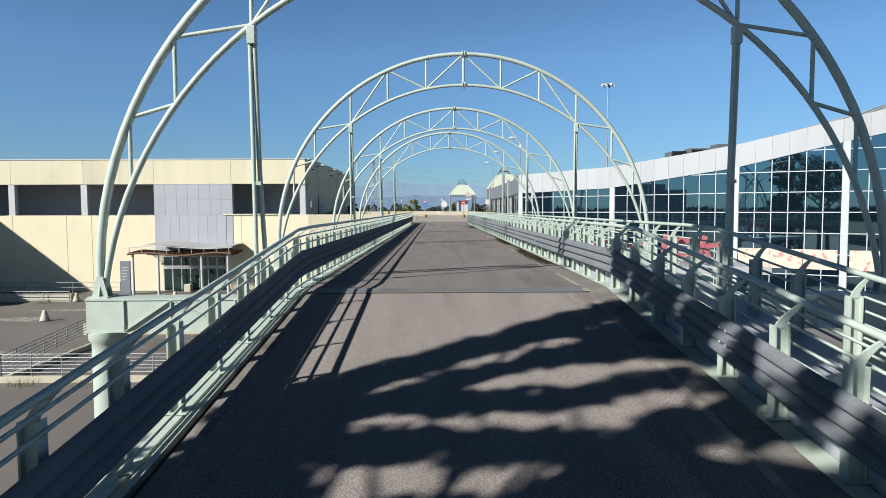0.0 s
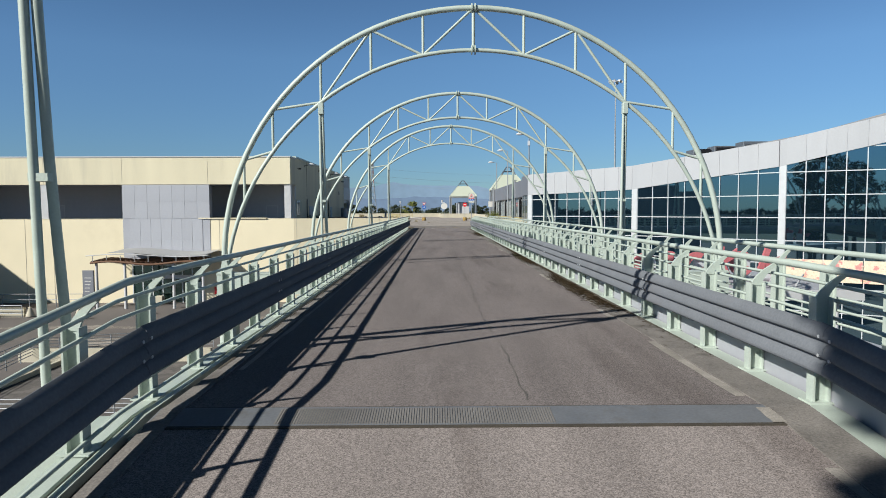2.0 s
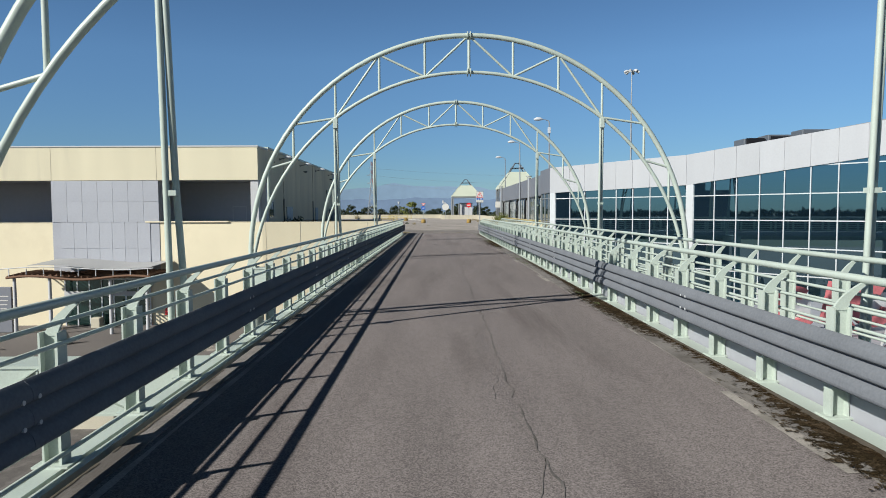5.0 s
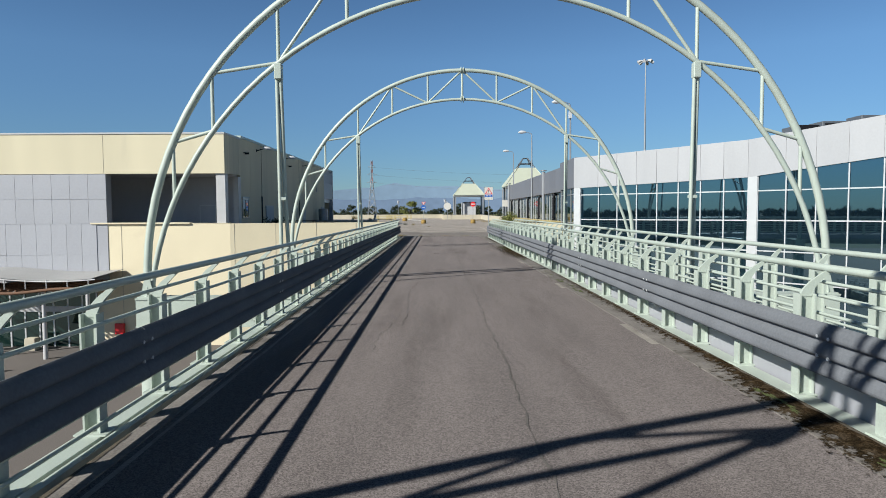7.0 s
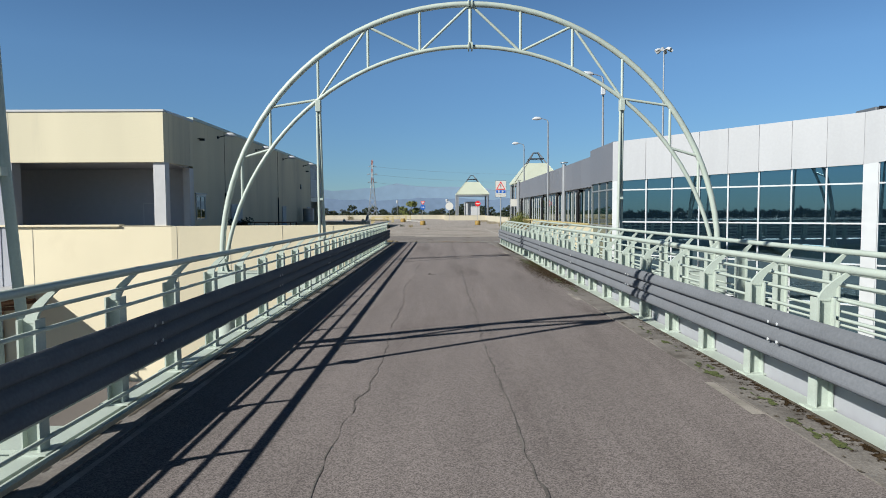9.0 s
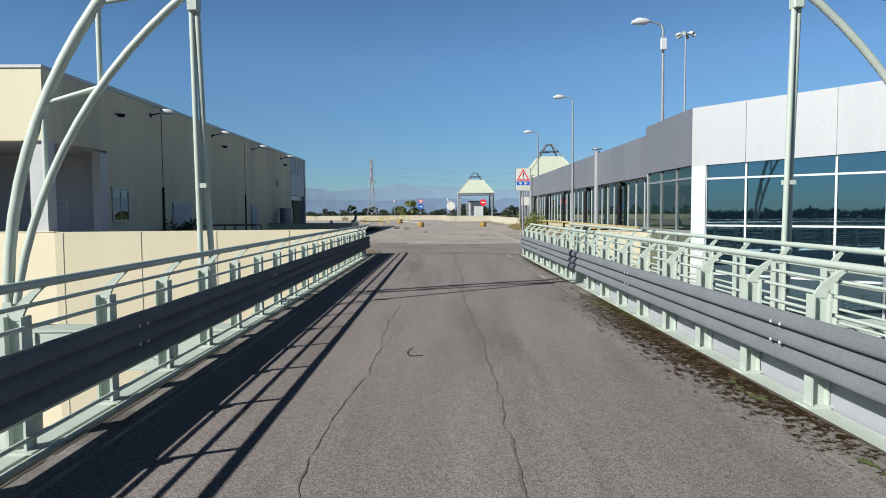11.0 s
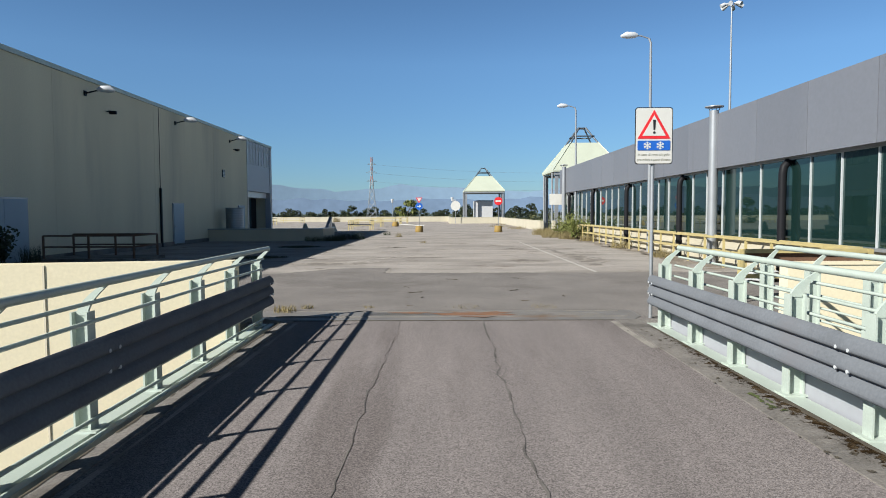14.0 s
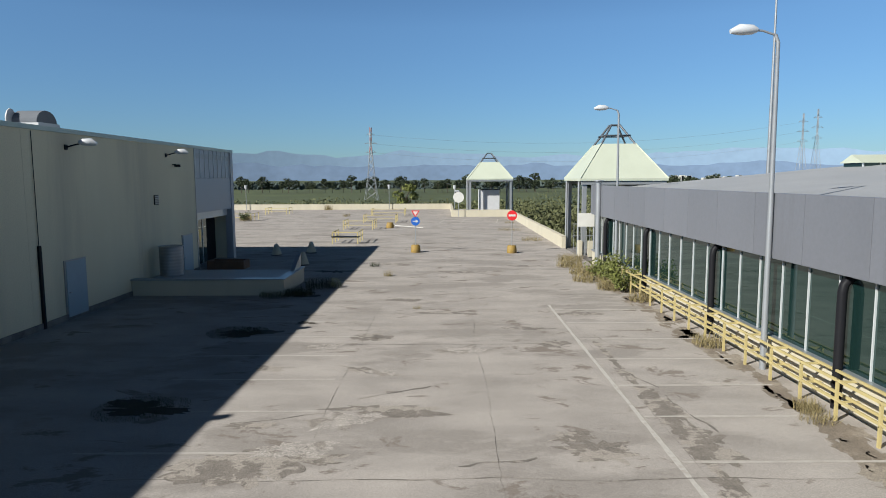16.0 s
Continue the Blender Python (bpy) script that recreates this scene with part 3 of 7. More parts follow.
# ---- rooftop car park ----
bm = B()
box(bm, -13.4, 9.3, END + 0.98, 80.5, -0.5, 0.0)
box(bm, 3.1, 5.9, END, END + 0.98, -0.3, 0.0)
box(bm, 5.9, 9.3, 73.31, END + 0.98, -0.3, 0.0)
single("lot_apron", bm, LOT_NEW, "smooth grey asphalt apron at the end of the bridge", "pavement", kind="structure")
bm = B()
box(bm, -75, 9.3, 80.5, 185.5, -0.6, 0.0)
box(bm, -75, -13.4, 75.9, 80.5, -0.6, 0.0)
single("floor", bm, LOT, "worn and patched pale asphalt of a rooftop car park", "car park", kind="structure")
bm = B()
prism(bm, [(-2.5, END), (3.22, END), (3.44, END + 0.35), (3.44, END + 0.98), (-2.95, END + 0.98), (-2.95, END + 0.3)], "z", -0.3, 0.006)
single("expansion_plate", bm, RUST_PLATE, "ribbed steel expansion joint plate with rust stains", "joint plate", kind="structure")
bm = B()
prism(bm, [(CREST - 0.35, deck(CREST - 0.35) + 0.008), (CREST, deck(CREST) + 0.008), (CREST + 0.02, 0.008), (CREST + 0.02, -0.1), (CREST - 0.35, -0.15)], "x", -2.42, 3.26)
ribs = B()
for x in np.arange(-1.35, 1.0, 0.022):
    prism(ribs, [(y, deck(y) + dz) for y, dz in ((CREST - 0.33, 0.008), (CREST - 0.02, 0.008), (CREST - 0.02, 0.012), (CREST - 0.33, 0.012))], "x", x, x + 0.014)
single("joint_ribs", ribs, RUST_PLATE, "brown worn ribs in the middle of the expansion joint", "joint", kind="structure")
single("expansion_joint", bm, JOINT_PLATE, "pale worn expansion joint across the bridge road", "joint", kind="structure")

bm = B()
for y, w in ((CREST - 0.40, 0.05), (CREST + 0.02, 0.02), (END - 0.05, 0.045), (END + 0.965, 0.03)):
    box(bm, -2.4, 3.25, y, y + w, deck(y) - 0.05, deck(y + w) + 0.006)
single("joint_gap", bm, EARTH_GAP_SHADE, "dark dirty gap beside the joint plate", "joint", kind="structure")

# parapets round the lot
for x0, x1, y0, y1, h in ((-45.0, -13.4, 70.0, 70.35, 1.02), (-75, 1.2, 185.5, 185.8, 0.95), (1.0, 1.3, 163.2, 185.5, 0.95),
                          (1.3, 9.4, 162.9, 163.2, 0.95), (9.1, 9.4, 122.0, 162.9, 0.9)):
    bm = B()
    box(bm, x0, x1, y0, y1, GROUND if y0 < 73 else -0.5, h)
    if h > 0.5:
        box(bm, x0 - 0.02 * (x1 != -13.4), x1 + 0.02 * (x1 != -13.4), y0 - 0.02, y1 + 0.02, h, h + 0.03)
    single("parapet", bm, PARAPET if y0 > 73 else CREAM, "pale cream parapet wall at the edge of the car park", "parapet", kind="structure")
bm = B()
box(bm, 5.86, 9.2, 73.02, 73.29, GROUND, 0.84)
box(bm, 5.84, 9.22, 73.0, 73.3, 0.84, 0.88)
single("parapet", bm, CREAM, "cream end wall of the car park beside the bridge", "parapet", kind="structure")
bm = B()
box(bm, -45, -13.4, 70.35, 75.9, -0.4, 0.0)
prism(bm, [(-13.4, 70.34), (-2.955, 72.2), (-2.955, END + 0.98), (-13.4, END + 0.98)], "z", -0.4, 0.0)
lot_edge = single("lot_edge", bm, LOT_NEW, "grey asphalt strip behind the parapet", "pavement", kind="structure")
bm = B()
box(bm, -74, 9.0, 75.9, 185, GROUND, -0.6)
single("wall_lower", bm, CREAM, "cream storey below the car park", "wall", kind="structure")

# ---- left building ----
lb = thing("shopping_hall", (-14.4, 76, 0), "large cream precast hall with grey panels and dark loggias", "building")
O = Vector((-14.4, 76, 0))


def lbox(bm, x0, x1, y0, y1, z0, z1, bevel=0.0):
    return box(bm, x0 - O.x, x1 - O.x, y0 - O.y, y1 - O.y, z0, z1, bevel)


def slant(bm, pts, thick):
    """A wall with a sloping top and foot between two upright edges (x, y, z0, z1), pushed back by thick."""
    (xa, ya, a0, a1), (xb, yb, b0, b1) = pts
    front = [(xa, ya, a0), (xb, yb, b0), (xb, yb, b1), (xa, ya, a1)]
    va = [bm.verts.new(Vector(p) - O) for p in front]
    vb = [bm.verts.new(Vector(p) - O + Vector((-thick, 0, 0))) for p in front]
    bm.faces.new(va)
    bm.faces.new(vb[::-1])
    for k in range(4):
        bm.faces.new((va[k], vb[k], vb[(k + 1) % 4], va[(k + 1) % 4]))
    return bm


CX, CY = -13.66, 70.1
bm = B()
lbox(bm, -75, CX, CY - 0.1, CY + 0.2, 4.25, 6.77)
slant(bm, ((CX, CY + 0.2, 4.25, 6.77), (-14.36, 75.74, 4.42, 7.0)), 0.3)
part("fascia", bm, CREAM_SIDE, lb)
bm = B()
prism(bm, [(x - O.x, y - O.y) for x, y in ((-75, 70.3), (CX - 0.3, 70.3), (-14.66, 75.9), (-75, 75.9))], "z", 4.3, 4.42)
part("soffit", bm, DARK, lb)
bm = B()
prism(bm, [(x - O.x, y - O.y) for x, y in ((-75, 70.35), (CX - 0.3, 70.35), (-14.66, 75.9), (-75, 75.9))], "z", 6.5, 6.7)
part("front_roof", bm, ROOF_MEMBRANE, lb)
bm = B()
lbox(bm, -75, CX + 0.05, CY - 0.15, CY + 0.24, 6.77, 6.87)
slant(bm, ((CX + 0.05, CY + 0.24, 6.77, 6.87), (-14.31, 75.74, 7.0, 7.16)), 0.42)
part("coping", bm, WHITE, lb)
for y in (70.8, 74.9):
    u = (y - 70.3) / 5.44
    x = CX - 0.70 * u
    part("joint", lbox(B(), x - 0.02, x + 0.006, y - 0.012, y + 0.012, 4.28 + 0.17 * u, 6.75 + 0.22 * u), PARAPET, lb)
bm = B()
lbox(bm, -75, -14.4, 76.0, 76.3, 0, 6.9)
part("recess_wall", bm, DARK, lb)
bm = B()
lbox(bm, -75, -14.4, 76.3, 117.0, 6.6, 6.9)
part("roof", bm, ROOF_MEMBRANE, lb)
bm = B()
lbox(bm, -14.7, -14.4, 75.74, 110.4, 0, 7.15)
lbox(bm, -75, -14.7, 116.7, 117.0, 0, 7.15)
part("side_wall", bm, CREAM_SIDE, lb, "weathered cream plaster side wall")
bm = B()
lbox(bm, -14.8, -14.32, 75.75, 117.1, 7.15, 7.32)
part("coping", bm, GREEN, lb)
for x in (-74, -66.6, -59.2, -51.7, -44.2, -36.7):
    part("column", lbox(B(), x - 0.32, x + 0.32, 70.05, 70.6, 1.02, 4.24), WHITE, lb)
part("column", lbox(B(), -14.27, CX - 0.02, 70.12, 70.66, 1.02, 4.26), WHITE, lb)
part("column", lbox(B(), -14.74, -14.37, 75.1, 75.72, 0, 4.3), WHITE, lb)
# grey panel bay
bay = part("panel_bay", lbox(B(), -29.4, -21.25, 69.96, 70.6, -3.0, 4.22), PANEL_GREY, lb, "light grey metal panel bay")
cols = 7
pw = (29.4 - 21.25) / cols
for r, (z0, z1) in enumerate(((2.62, 4.22), (1.05, 2.62), (-0.95, 1.05), (-2.6, -0.95))):
    w0, w1 = (-29.4, -21.25) if r < 2 else (-28.75, -21.95)
    w = (w1 - w0) / cols
    me = mesh(box(B(), 0.008, w - 0.008, -0.03, 0, 0.008, z1 - z0 - 0.008), "panel", PANEL_GREY)
    for c in range(cols):
        piece("panel", me, bay, Matrix.Translation((w0 + c * w - O.x, 69.955 - O.y, z0)))
# lower front wall
bm = B()
lbox(bm, -75, -45, 70.0, 70.35, GROUND, 1.02)
part("front_wall", bm, CREAM, lb)
for x in (-68, -60, -52, -44.2, -38.6, -36.0, -20.4):
    part("joint", lbox(B(), x - 0.02, x + 0.02, 69.985, 69.998, GROUND, 1.0), PARAPET, lb)
bm = B()
prism(bm, [(-13.4, 70.0), (-2.95, 71.9), (-2.95, 72.2), (-13.4, 70.34)], "z", GROUND, 1.02)
single("parapet", bm, CREAM, "pale cream parapet wall running to the bridge end", "parapet", kind="structure")
for x in (-13.15, -10.6, -8.03, -5.46):
    yf = 70.0 + (x + 13.4) * 0.1818
    part("joint", lbox(B(), x - 0.014, x + 0.014, yf - 0.012, yf + 0.01, GROUND, 1.0), PARAPET, lb)
for x in (-51.7, -44.2, -36.7, -29.4, -21.4):
    part("joint", lbox(B(), x - 0.012, x + 0.012, CY - 0.112, CY - 0.101, 4.27, 6.75), PARAPET, lb)
part("ledge", lbox(B(), -22.3, -15.95, 69.86, 70.4, 1.022, 1.11), CREAM, lb)
# known by its shadow and reflection; dark grey carries its face's shade
wing = single("projecting_wing", box(box(B(), -90, -52.6, 52.4, 69.9, GROUND, 6.1), -90, -52.6, 48.6, 52.4, GROUND, 5.0), PANEL_DARK, "stepped wing of the hall across the yard, darkened for its shaded face", "building")

# ---- right building ----
A, Bp, C = Vector((8.51, 68.3)), Vector((16.0, 61.4)), Vector((23.0, 52.1))
Dp, Ep = Vector((29.1, 48.3)), Vector((44.0, 40.4))
mall = thing("glass_mall", (8.51, 68.3, 0), "long glass-fronted mall with white metal fascia", "building")
M0 = Vector((8.51, 68.3, 0))


def along(P, Q, s, out, z):
    """A point at s metres from P towards Q, out metres in front of the face."""
    d = (Q - P).normalized()
    n = Vector((d.y, -d.x))
    if n.y > 0:
        n = -n
    w = P + d * s + n * out
    return Vector((w.x, w.y, z)) - M0


def slab(bm, P, Q, s0, s1, o0, o1, zb0, zb1, zt0, zt1):
    """A box on a slanting face with its own heights at both ends."""
    v = [bm.verts.new(along(P, Q, s, o, z)) for s, o, z in ((s0, o0, zb0), (s1, o0, zb1), (s1, o1, zb1), (s0, o1, zb0),
                                                            (s0, o0, zt0), (s1, o0, zt1), (s1, o1, zt1), (s0, o1, zt0))]
    for f in ((0, 1, 2, 3), (7, 6, 5, 4), (0, 4, 5, 1), (1, 5, 6, 2), (2, 6, 7, 3), (3, 7, 4, 0)):
        bm.faces.new([v[i] for i in f])
    return bm


def lerp(a, b, u):
    return a + (b - a) * u


LEVELS = (-5.0, -3.42, -1.9, -0.36, 1.18, 2.68, 4.2, 5.7)


def facade(P, Q, zb0, zb1, zt0, zt1, step, col0=0.5):
    L = (Q - P).length
    nseg = max(1, round((L - col0) / step))
    w = (L - col0) / nseg
    glass_me = {}
    back = part("backing", slab(B(), P, Q, 0, L, -0.5, -0.42, GROUND, GROUND, zt0 - 0.3, zt1 - 0.3), BLACK, mall)
    part("column", slab(B(), P, Q, 0, col0, -0.1, 0.1, GROUND, GROUND, zb0, lerp(zb0, zb1, col0 / L)), FRAME_WHITE, mall, "white cladding column")
    fas = part("fascia", slab(B(), P, Q, 0, L, -0.4, 0.1, zb0, zb1, zt0, zt1), PANEL_WHITE, mall, "white metal fascia")
    for i in range(nseg):
        s0, s1 = col0 + i * w, col0 + (i + 1) * w
        f = lambda s, a, b: lerp(a, b, s / L)
        part("fascia_panel", slab(B(), P, Q, s0 + 0.008, s1 - 0.008, 0.1, 0.125, f(s0, zb0, zb1), f(s1, zb0, zb1), f(s0, zt0, zt1) - 0.01, f(s1, zt0, zt1) - 0.01), PANEL_WHITE, fas)
        part("mullion", slab(B(), P, Q, s0 - 0.03, s0 + 0.03, -0.1, 0.05, GROUND, GROUND, f(s0, zb0, zb1), f(s0, zb0, zb1)), FRAME_WHITE, mall)
        lv = [GROUND] + [z for z in LEVELS if z < f(s1, zb0, zb1) - 0.15] + [None]
        for z0, z1 in zip(lv, lv[1:]):
            t0, t1 = (f(s0, zb0, zb1), f(s1, zb0, zb1)) if z1 is None else (z1, z1)
            dz = random.uniform(-0.004, 0.004)
            part("pane", slab(B(), P, Q, s0, s1, -0.03 + dz, -0.005 + dz, z0, z0, t0, t1), GLASS, mall)
    for z in LEVELS:
        u = 0.0 if z < min(zb0, zb1) else (z - zb0) / (zb1 - zb0)
        if u < 1:
            part("transom", slab(B(), P, Q, max(col0, u * L), L, -0.1, 0.045, z - 0.03, z - 0.03, z + 0.03, z + 0.03), FRAME_WHITE, mall)
    return fas


facade(A, Bp, 3.1, 3.38, 4.97, 5.3, 1.2, 0.45)
facade(Bp, C, 3.38, 4.58, 5.3, 6.32, 1.38, 0.5)
facade(C, Dp, 4.58, 6.17, 6.32, 7.82, 1.13, 0.42)
facade(Dp, Ep, 6.17, 9.7, 7.82, 11.3, 1.2, 0.45)
# roof behind the fascia
def roof_z(x):
    return 4.62 + 0.09 * (x - 9.3)


bm = B()
outline = ((9.75, 69.2), (16.6, 62.6), (23.8, 53.2), (44.5, 42.0), (78, 60), (60, 112.5), (9.75, 112.5))
lo_v = [bm.verts.new(Vector((x, y, roof_z(x) - 0.3)) - M0) for x, y in outline]
hi_v = [bm.verts.new(Vector((x, y, roof_z(x))) - M0) for x, y in outline]
bm.faces.new(lo_v)
bm.faces.new(hi_v[::-1])
for i in range(7):
    bm.faces.new((lo_v[i], lo_v[(i + 1) % 7], hi_v[(i + 1) % 7], hi_v[i]))
part("roof", bm, ROOF_MEMBRANE, mall, "pale grey sloping sheet roof")
# front roof that climbs inwards from the fascia, with standing seams
eaves = ((A, 4.9, 0.0), (Bp, 5.22, 1.3), (C, 6.24, 2.1), (Dp, 7.74, 2.6), (Ep, 11.2, 2.6))
bm, seams = B(), B()
inward = Vector((0.70, 0.714))
prev = None
for P, z, rise in eaves:
    q = [bm.verts.new(Vector((P.x + inward.x * o, P.y + inward.y * o, z + rise * u + dz)) - M0) for o, u, dz in ((0.35, 0, 0), (14.0, 1, 0), (14.0, 1, -0.2), (0.35, 0, -0.2))]
    if prev:
        for i in range(4):
            bm.faces.new((prev[i], prev[(i + 1) % 4], q[(i + 1) % 4], q[i]))
    prev = q
part("front_roof", bm, ROOF_MEMBRANE, mall, "pale grey standing-seam roof behind the fascia")
for (P, z0, r0), (Q, z1, r1) in zip(eaves[1:4], eaves[2:5]):
    n = int((Q - P).length / 0.9)
    for i in range(n):
        u = i / n
        a, z, r = P + (Q - P) * u, lerp(z0, z1, u), lerp(r0, r1, u)
        tube(seams, [Vector((a.x + 0.4 * inward.x, a.y + 0.4 * inward.y, z + 0.05)) - M0, Vector((a.x + 14 * inward.x, a.y + 14 * inward.y, z + r + 0.03)) - M0], 0.03, 4)
part("roof_seam", seams, FRAME_GREY, mall)

# side of the mall along the car park
SX = 9.3


def mbox(bm, x0, x1, y0, y1, z0, z1, bevel=0.0):
    return box(bm, x0 - M0.x, x1 - M0.x, y0 - M0.y, y1 - M0.y, z0, z1, bevel)


part("corner_fascia", mbox(B(), 8.55, 9.0, 68.45, 73.3, 3.15, 5.02), PANEL_DARK, mall, "grey metal fascia")
for y in (68.55, 70.1, 71.7, 73.2):
    part("mullion", mbox(B(), 8.62, 8.74, y - 0.028, y + 0.028, GROUND, 3.15), FRAME_GREY, mall)
for z in (0.95, 2.75):
    part("transom", mbox(B(), 8.63, 8.73, 68.5, 73.25, z - 0.035, z + 0.035), FRAME_GREY, mall)
for y0, y1 in ((68.55, 70.1), (70.1, 71.7), (71.7, 73.2)):
    for z0, z1 in ((GROUND, 0.95), (0.95, 2.75), (2.75, 3.15)):
        part("pane", mbox(B(), 8.675, 8.70, y0, y1, z0, z1), GLASS_GREEN, mall)
part("end_wall", mbox(B(), 8.68, 9.6, 73.3, 73.5, GROUND, 3.2), FRAME_WHITE, mall)
fas = part("side_fascia", mbox(B(), SX - 0.1, SX + 0.5, 73.3, 112.8, 3.16, 4.9), PANEL_DARK, mall, "grey metal fascia")
y = 73.3
while y < 112.0:
    part("fascia_panel", mbox(B(), SX - 0.13, SX - 0.1, y + 0.008, min(y + 2.6, 112.8) - 0.008, 3.14, 4.92), PANEL_DARK, fas)
    y += 2.6
part("plinth", mbox(B(), SX + 0.05, SX + 0.4, 73.5, 112.8, -0.5, 0.86), PARAPET, mall, "cream plinth wall")
part("sill", mbox(B(), SX - 0.03, SX + 0.4, 73.5, 112.8, 0.86, 0.93), FRAME_GREY, mall)
part("backing", mbox(B(), SX + 1.2, SX + 1.3, 73.5, 112.8, -0.5, 4.6), DARK, mall)
y = 73.6
i = 0
while y < 112.5:
    w = 1.28
    part("mullion", mbox(B(), SX + 0.1, SX + 0.2, y - 0.019, y + 0.019, 0.93, 3.16), FRAME_WHITE, mall)
    part("pane", mbox(B(), SX + 0.14, SX + 0.16, y, min(y + w, 112.8), 0.93, 3.16), GLASS_GREEN, mall)
    y += w
    i += 1
part("head", mbox(B(), SX + 0.08, SX + 0.2, 73.5, 112.8, 3.08, 3.16), FRAME_GREY, mall)

# black rain pipes in front of the windows
pipe = thing("rain_pipe", (SX - 0.05, 79.75, 0), "black steel rain pipe bent under the fascia", "pipe", "rain pipes along the mall")
bm = B()
tube(bm, [(0, 0, 0.0), (0, 0, 2.72), (0.03, 0, 2.9), (0.12, 0, 3.02), (0.3, 0, 3.08)], 0.105, 12)
part("pipe_run", bm, BLACK, pipe)
bm = B()
tube(bm, [(0, 0, 0.55), (0, 0, 0.62)], 0.13, 12)
part("clamp", bm, BLACK, pipe)
for y in (87.3, 94.5, 101.9, 109.2):
    copy_thing(pipe, pose(SX - 0.05, y, 0))

# flue with a flat cowl
for i, (fx, fy) in enumerate(((SX - 0.16, 83.96), (SX - 0.25, 110.2))):
    fl = thing("flue", (fx, fy, 0), "grey steel flue pipe with a flat rain cowl", "flue", "flues along the mall")
    part("flue_pipe", tube(B(), [(0, 0, 0), (0, 0, 5.05)], 0.15, 16), STEEL_GREY, fl)
    bm = B()
    tube(bm, [(0, 0, 5.16), (0, 0, 5.19), (0, 0, 5.24)], [0.3, 0.3, 0.02], 16)
    for k in range(4):
        a = k * math.pi / 2
        tube(bm, [(0.13 * math.cos(a), 0.13 * math.sin(a), 5.0), (0.2 * math.cos(a), 0.2 * math.sin(a), 5.17)], 0.012, 5)
    part("cowl", bm, STEEL_GREY, fl)

# yellow trolley rail along the plinth
yr = thing("trolley_rail", (8.77, 79.5, 0), "faded yellow steel trolley rail along the mall plinth", "rail")
post_me = mesh(box(box(box(B(), -0.03, 0.03, -0.03, 0.03, 0, 0.95), -0.03, 0.5, -0.025, 0.025, 0.86, 0.91), -0.03, 0.5, -0.02, 0.02, 0.41, 0.45), "post", YELLOW)
y = 76.42
while y < 104:
    piece("post", post_me, yr, pose(0, y - 79.5, 0))
    y += 1.44
for x, z in ((0, 0.92), (0, 0.48), (0.42, 0.92), (0.34, 0.46)):
    part("bar", box(B(), x - 0.025, x + 0.025, -3.2, 24.2, z - 0.03, z + 0.03), YELLOW, yr)


# ---- street lamps ----
def street_lamp(x, y, height, label):
    l = thing("street_lamp", (x, y, 0), label, "street lamp", "street lamps of the car park")
    part("pole", tube(B(), [(0, 0, 0), (0, 0, height * 0.5), (-0.02, 0, height - 0.2), (-0.1, 0, height)], [0.09, 0.07, 0.05, 0.045], 12), STEEL_GREY, l)
    part("arm", tube(B(), [(-0.08, 0, height - 0.02), (-0.45, 0, height + 0.10), (-0.8, 0, height + 0.12)], 0.03, 8), STEEL_GREY, l)
    bm = B()
    tube(bm, [(-0.58, 0, height + 0.12), (-0.73, 0, height + 0.13), (-1.05, 0, height + 0.13), (-1.3, 0, height + 0.08)], [0.06, 0.13, 0.15, 0.06], 12)
    part("lamp_head", bm, LAMP_WHITE, l)
    part("door", box(B(), -0.03, 0.03, -0.115, -0.09, 0.4, 0.75), STEEL_GREY, l)
    return l


street_lamp(9.07, 90.4, 9.12, "tall grey street lamp with a white head")
street_lamp(9.25, 106.9, 8.85, "tall grey street lamp with a white head")
cctv = street_lamp(9.35, 73.75, 9.2, "tall grey street lamp with a camera below its head")
part("camera_box", box(B(), -0.17, 0.07, -0.24, -0.09, 8.15, 8.62, 0.02), LAMP_WHITE, cctv, "white camera box")
part("camera_arm", box(B(), -0.03, 0.03, -0.12, 0.0, 8.5, 8.56), STEEL_GREY, cctv)


def mast(x, y, h):
    l = thing("flood_mast", (x, y, GROUND), "very tall grey floodlight mast with a crown of lamps", "mast")
    part("pole", tube(B(), [(0, 0, 0), (0, 0, h)], [0.28, 0.1], 12), STEEL_GREY, l)
    part("ring", tube(B(), [(math.cos(a) * 0.6, math.sin(a) * 0.6, h) for a in np.linspace(0, math.tau, 17)], 0.05, 6), STEEL_GREY, l)
    for k in range(6):
        a = k * math.tau / 6
        bm = B()
        tube(bm, [(0.3 * math.cos(a), 0.3 * math.sin(a), h + 0.1), (1.0 * math.cos(a), 1.0 * math.sin(a), h), (1.5 * math.cos(a), 1.5 * math.sin(a), h - 0.25)], [0.05, 0.28, 0.3], 8)
        part("floodlight", bm, LAMP_WHITE, l)


mast(39.75, 152.5, 36.9)

# ---- warning sign at the bridge end ----
sg = thing("warning_sign", (3.53, 72.81, 0), "white warning panel with red triangle and snowflakes on a grey pole", "road sign")
part("pole", tube(B(), [(0, 0, 0), (0, 0, 2.72)], 0.03, 12), STEEL_GREY, sg)
SW, SH, SB = 0.30, 0.90, 2.48


def rounded(x0, x1, z0, z1, r=0.03):
    out = []
    for cx, cz, a0 in ((x1 - r, z1 - r, 0), (x0 + r, z1 - r, 90), (x0 + r, z0 + r, 180), (x1 - r, z0 + r, 270)):
        for k in range(5):
            a = radians(a0 + k * 22.5)
            out.append((cx + r * math.cos(a), cz + r * math.sin(a)))
    return out


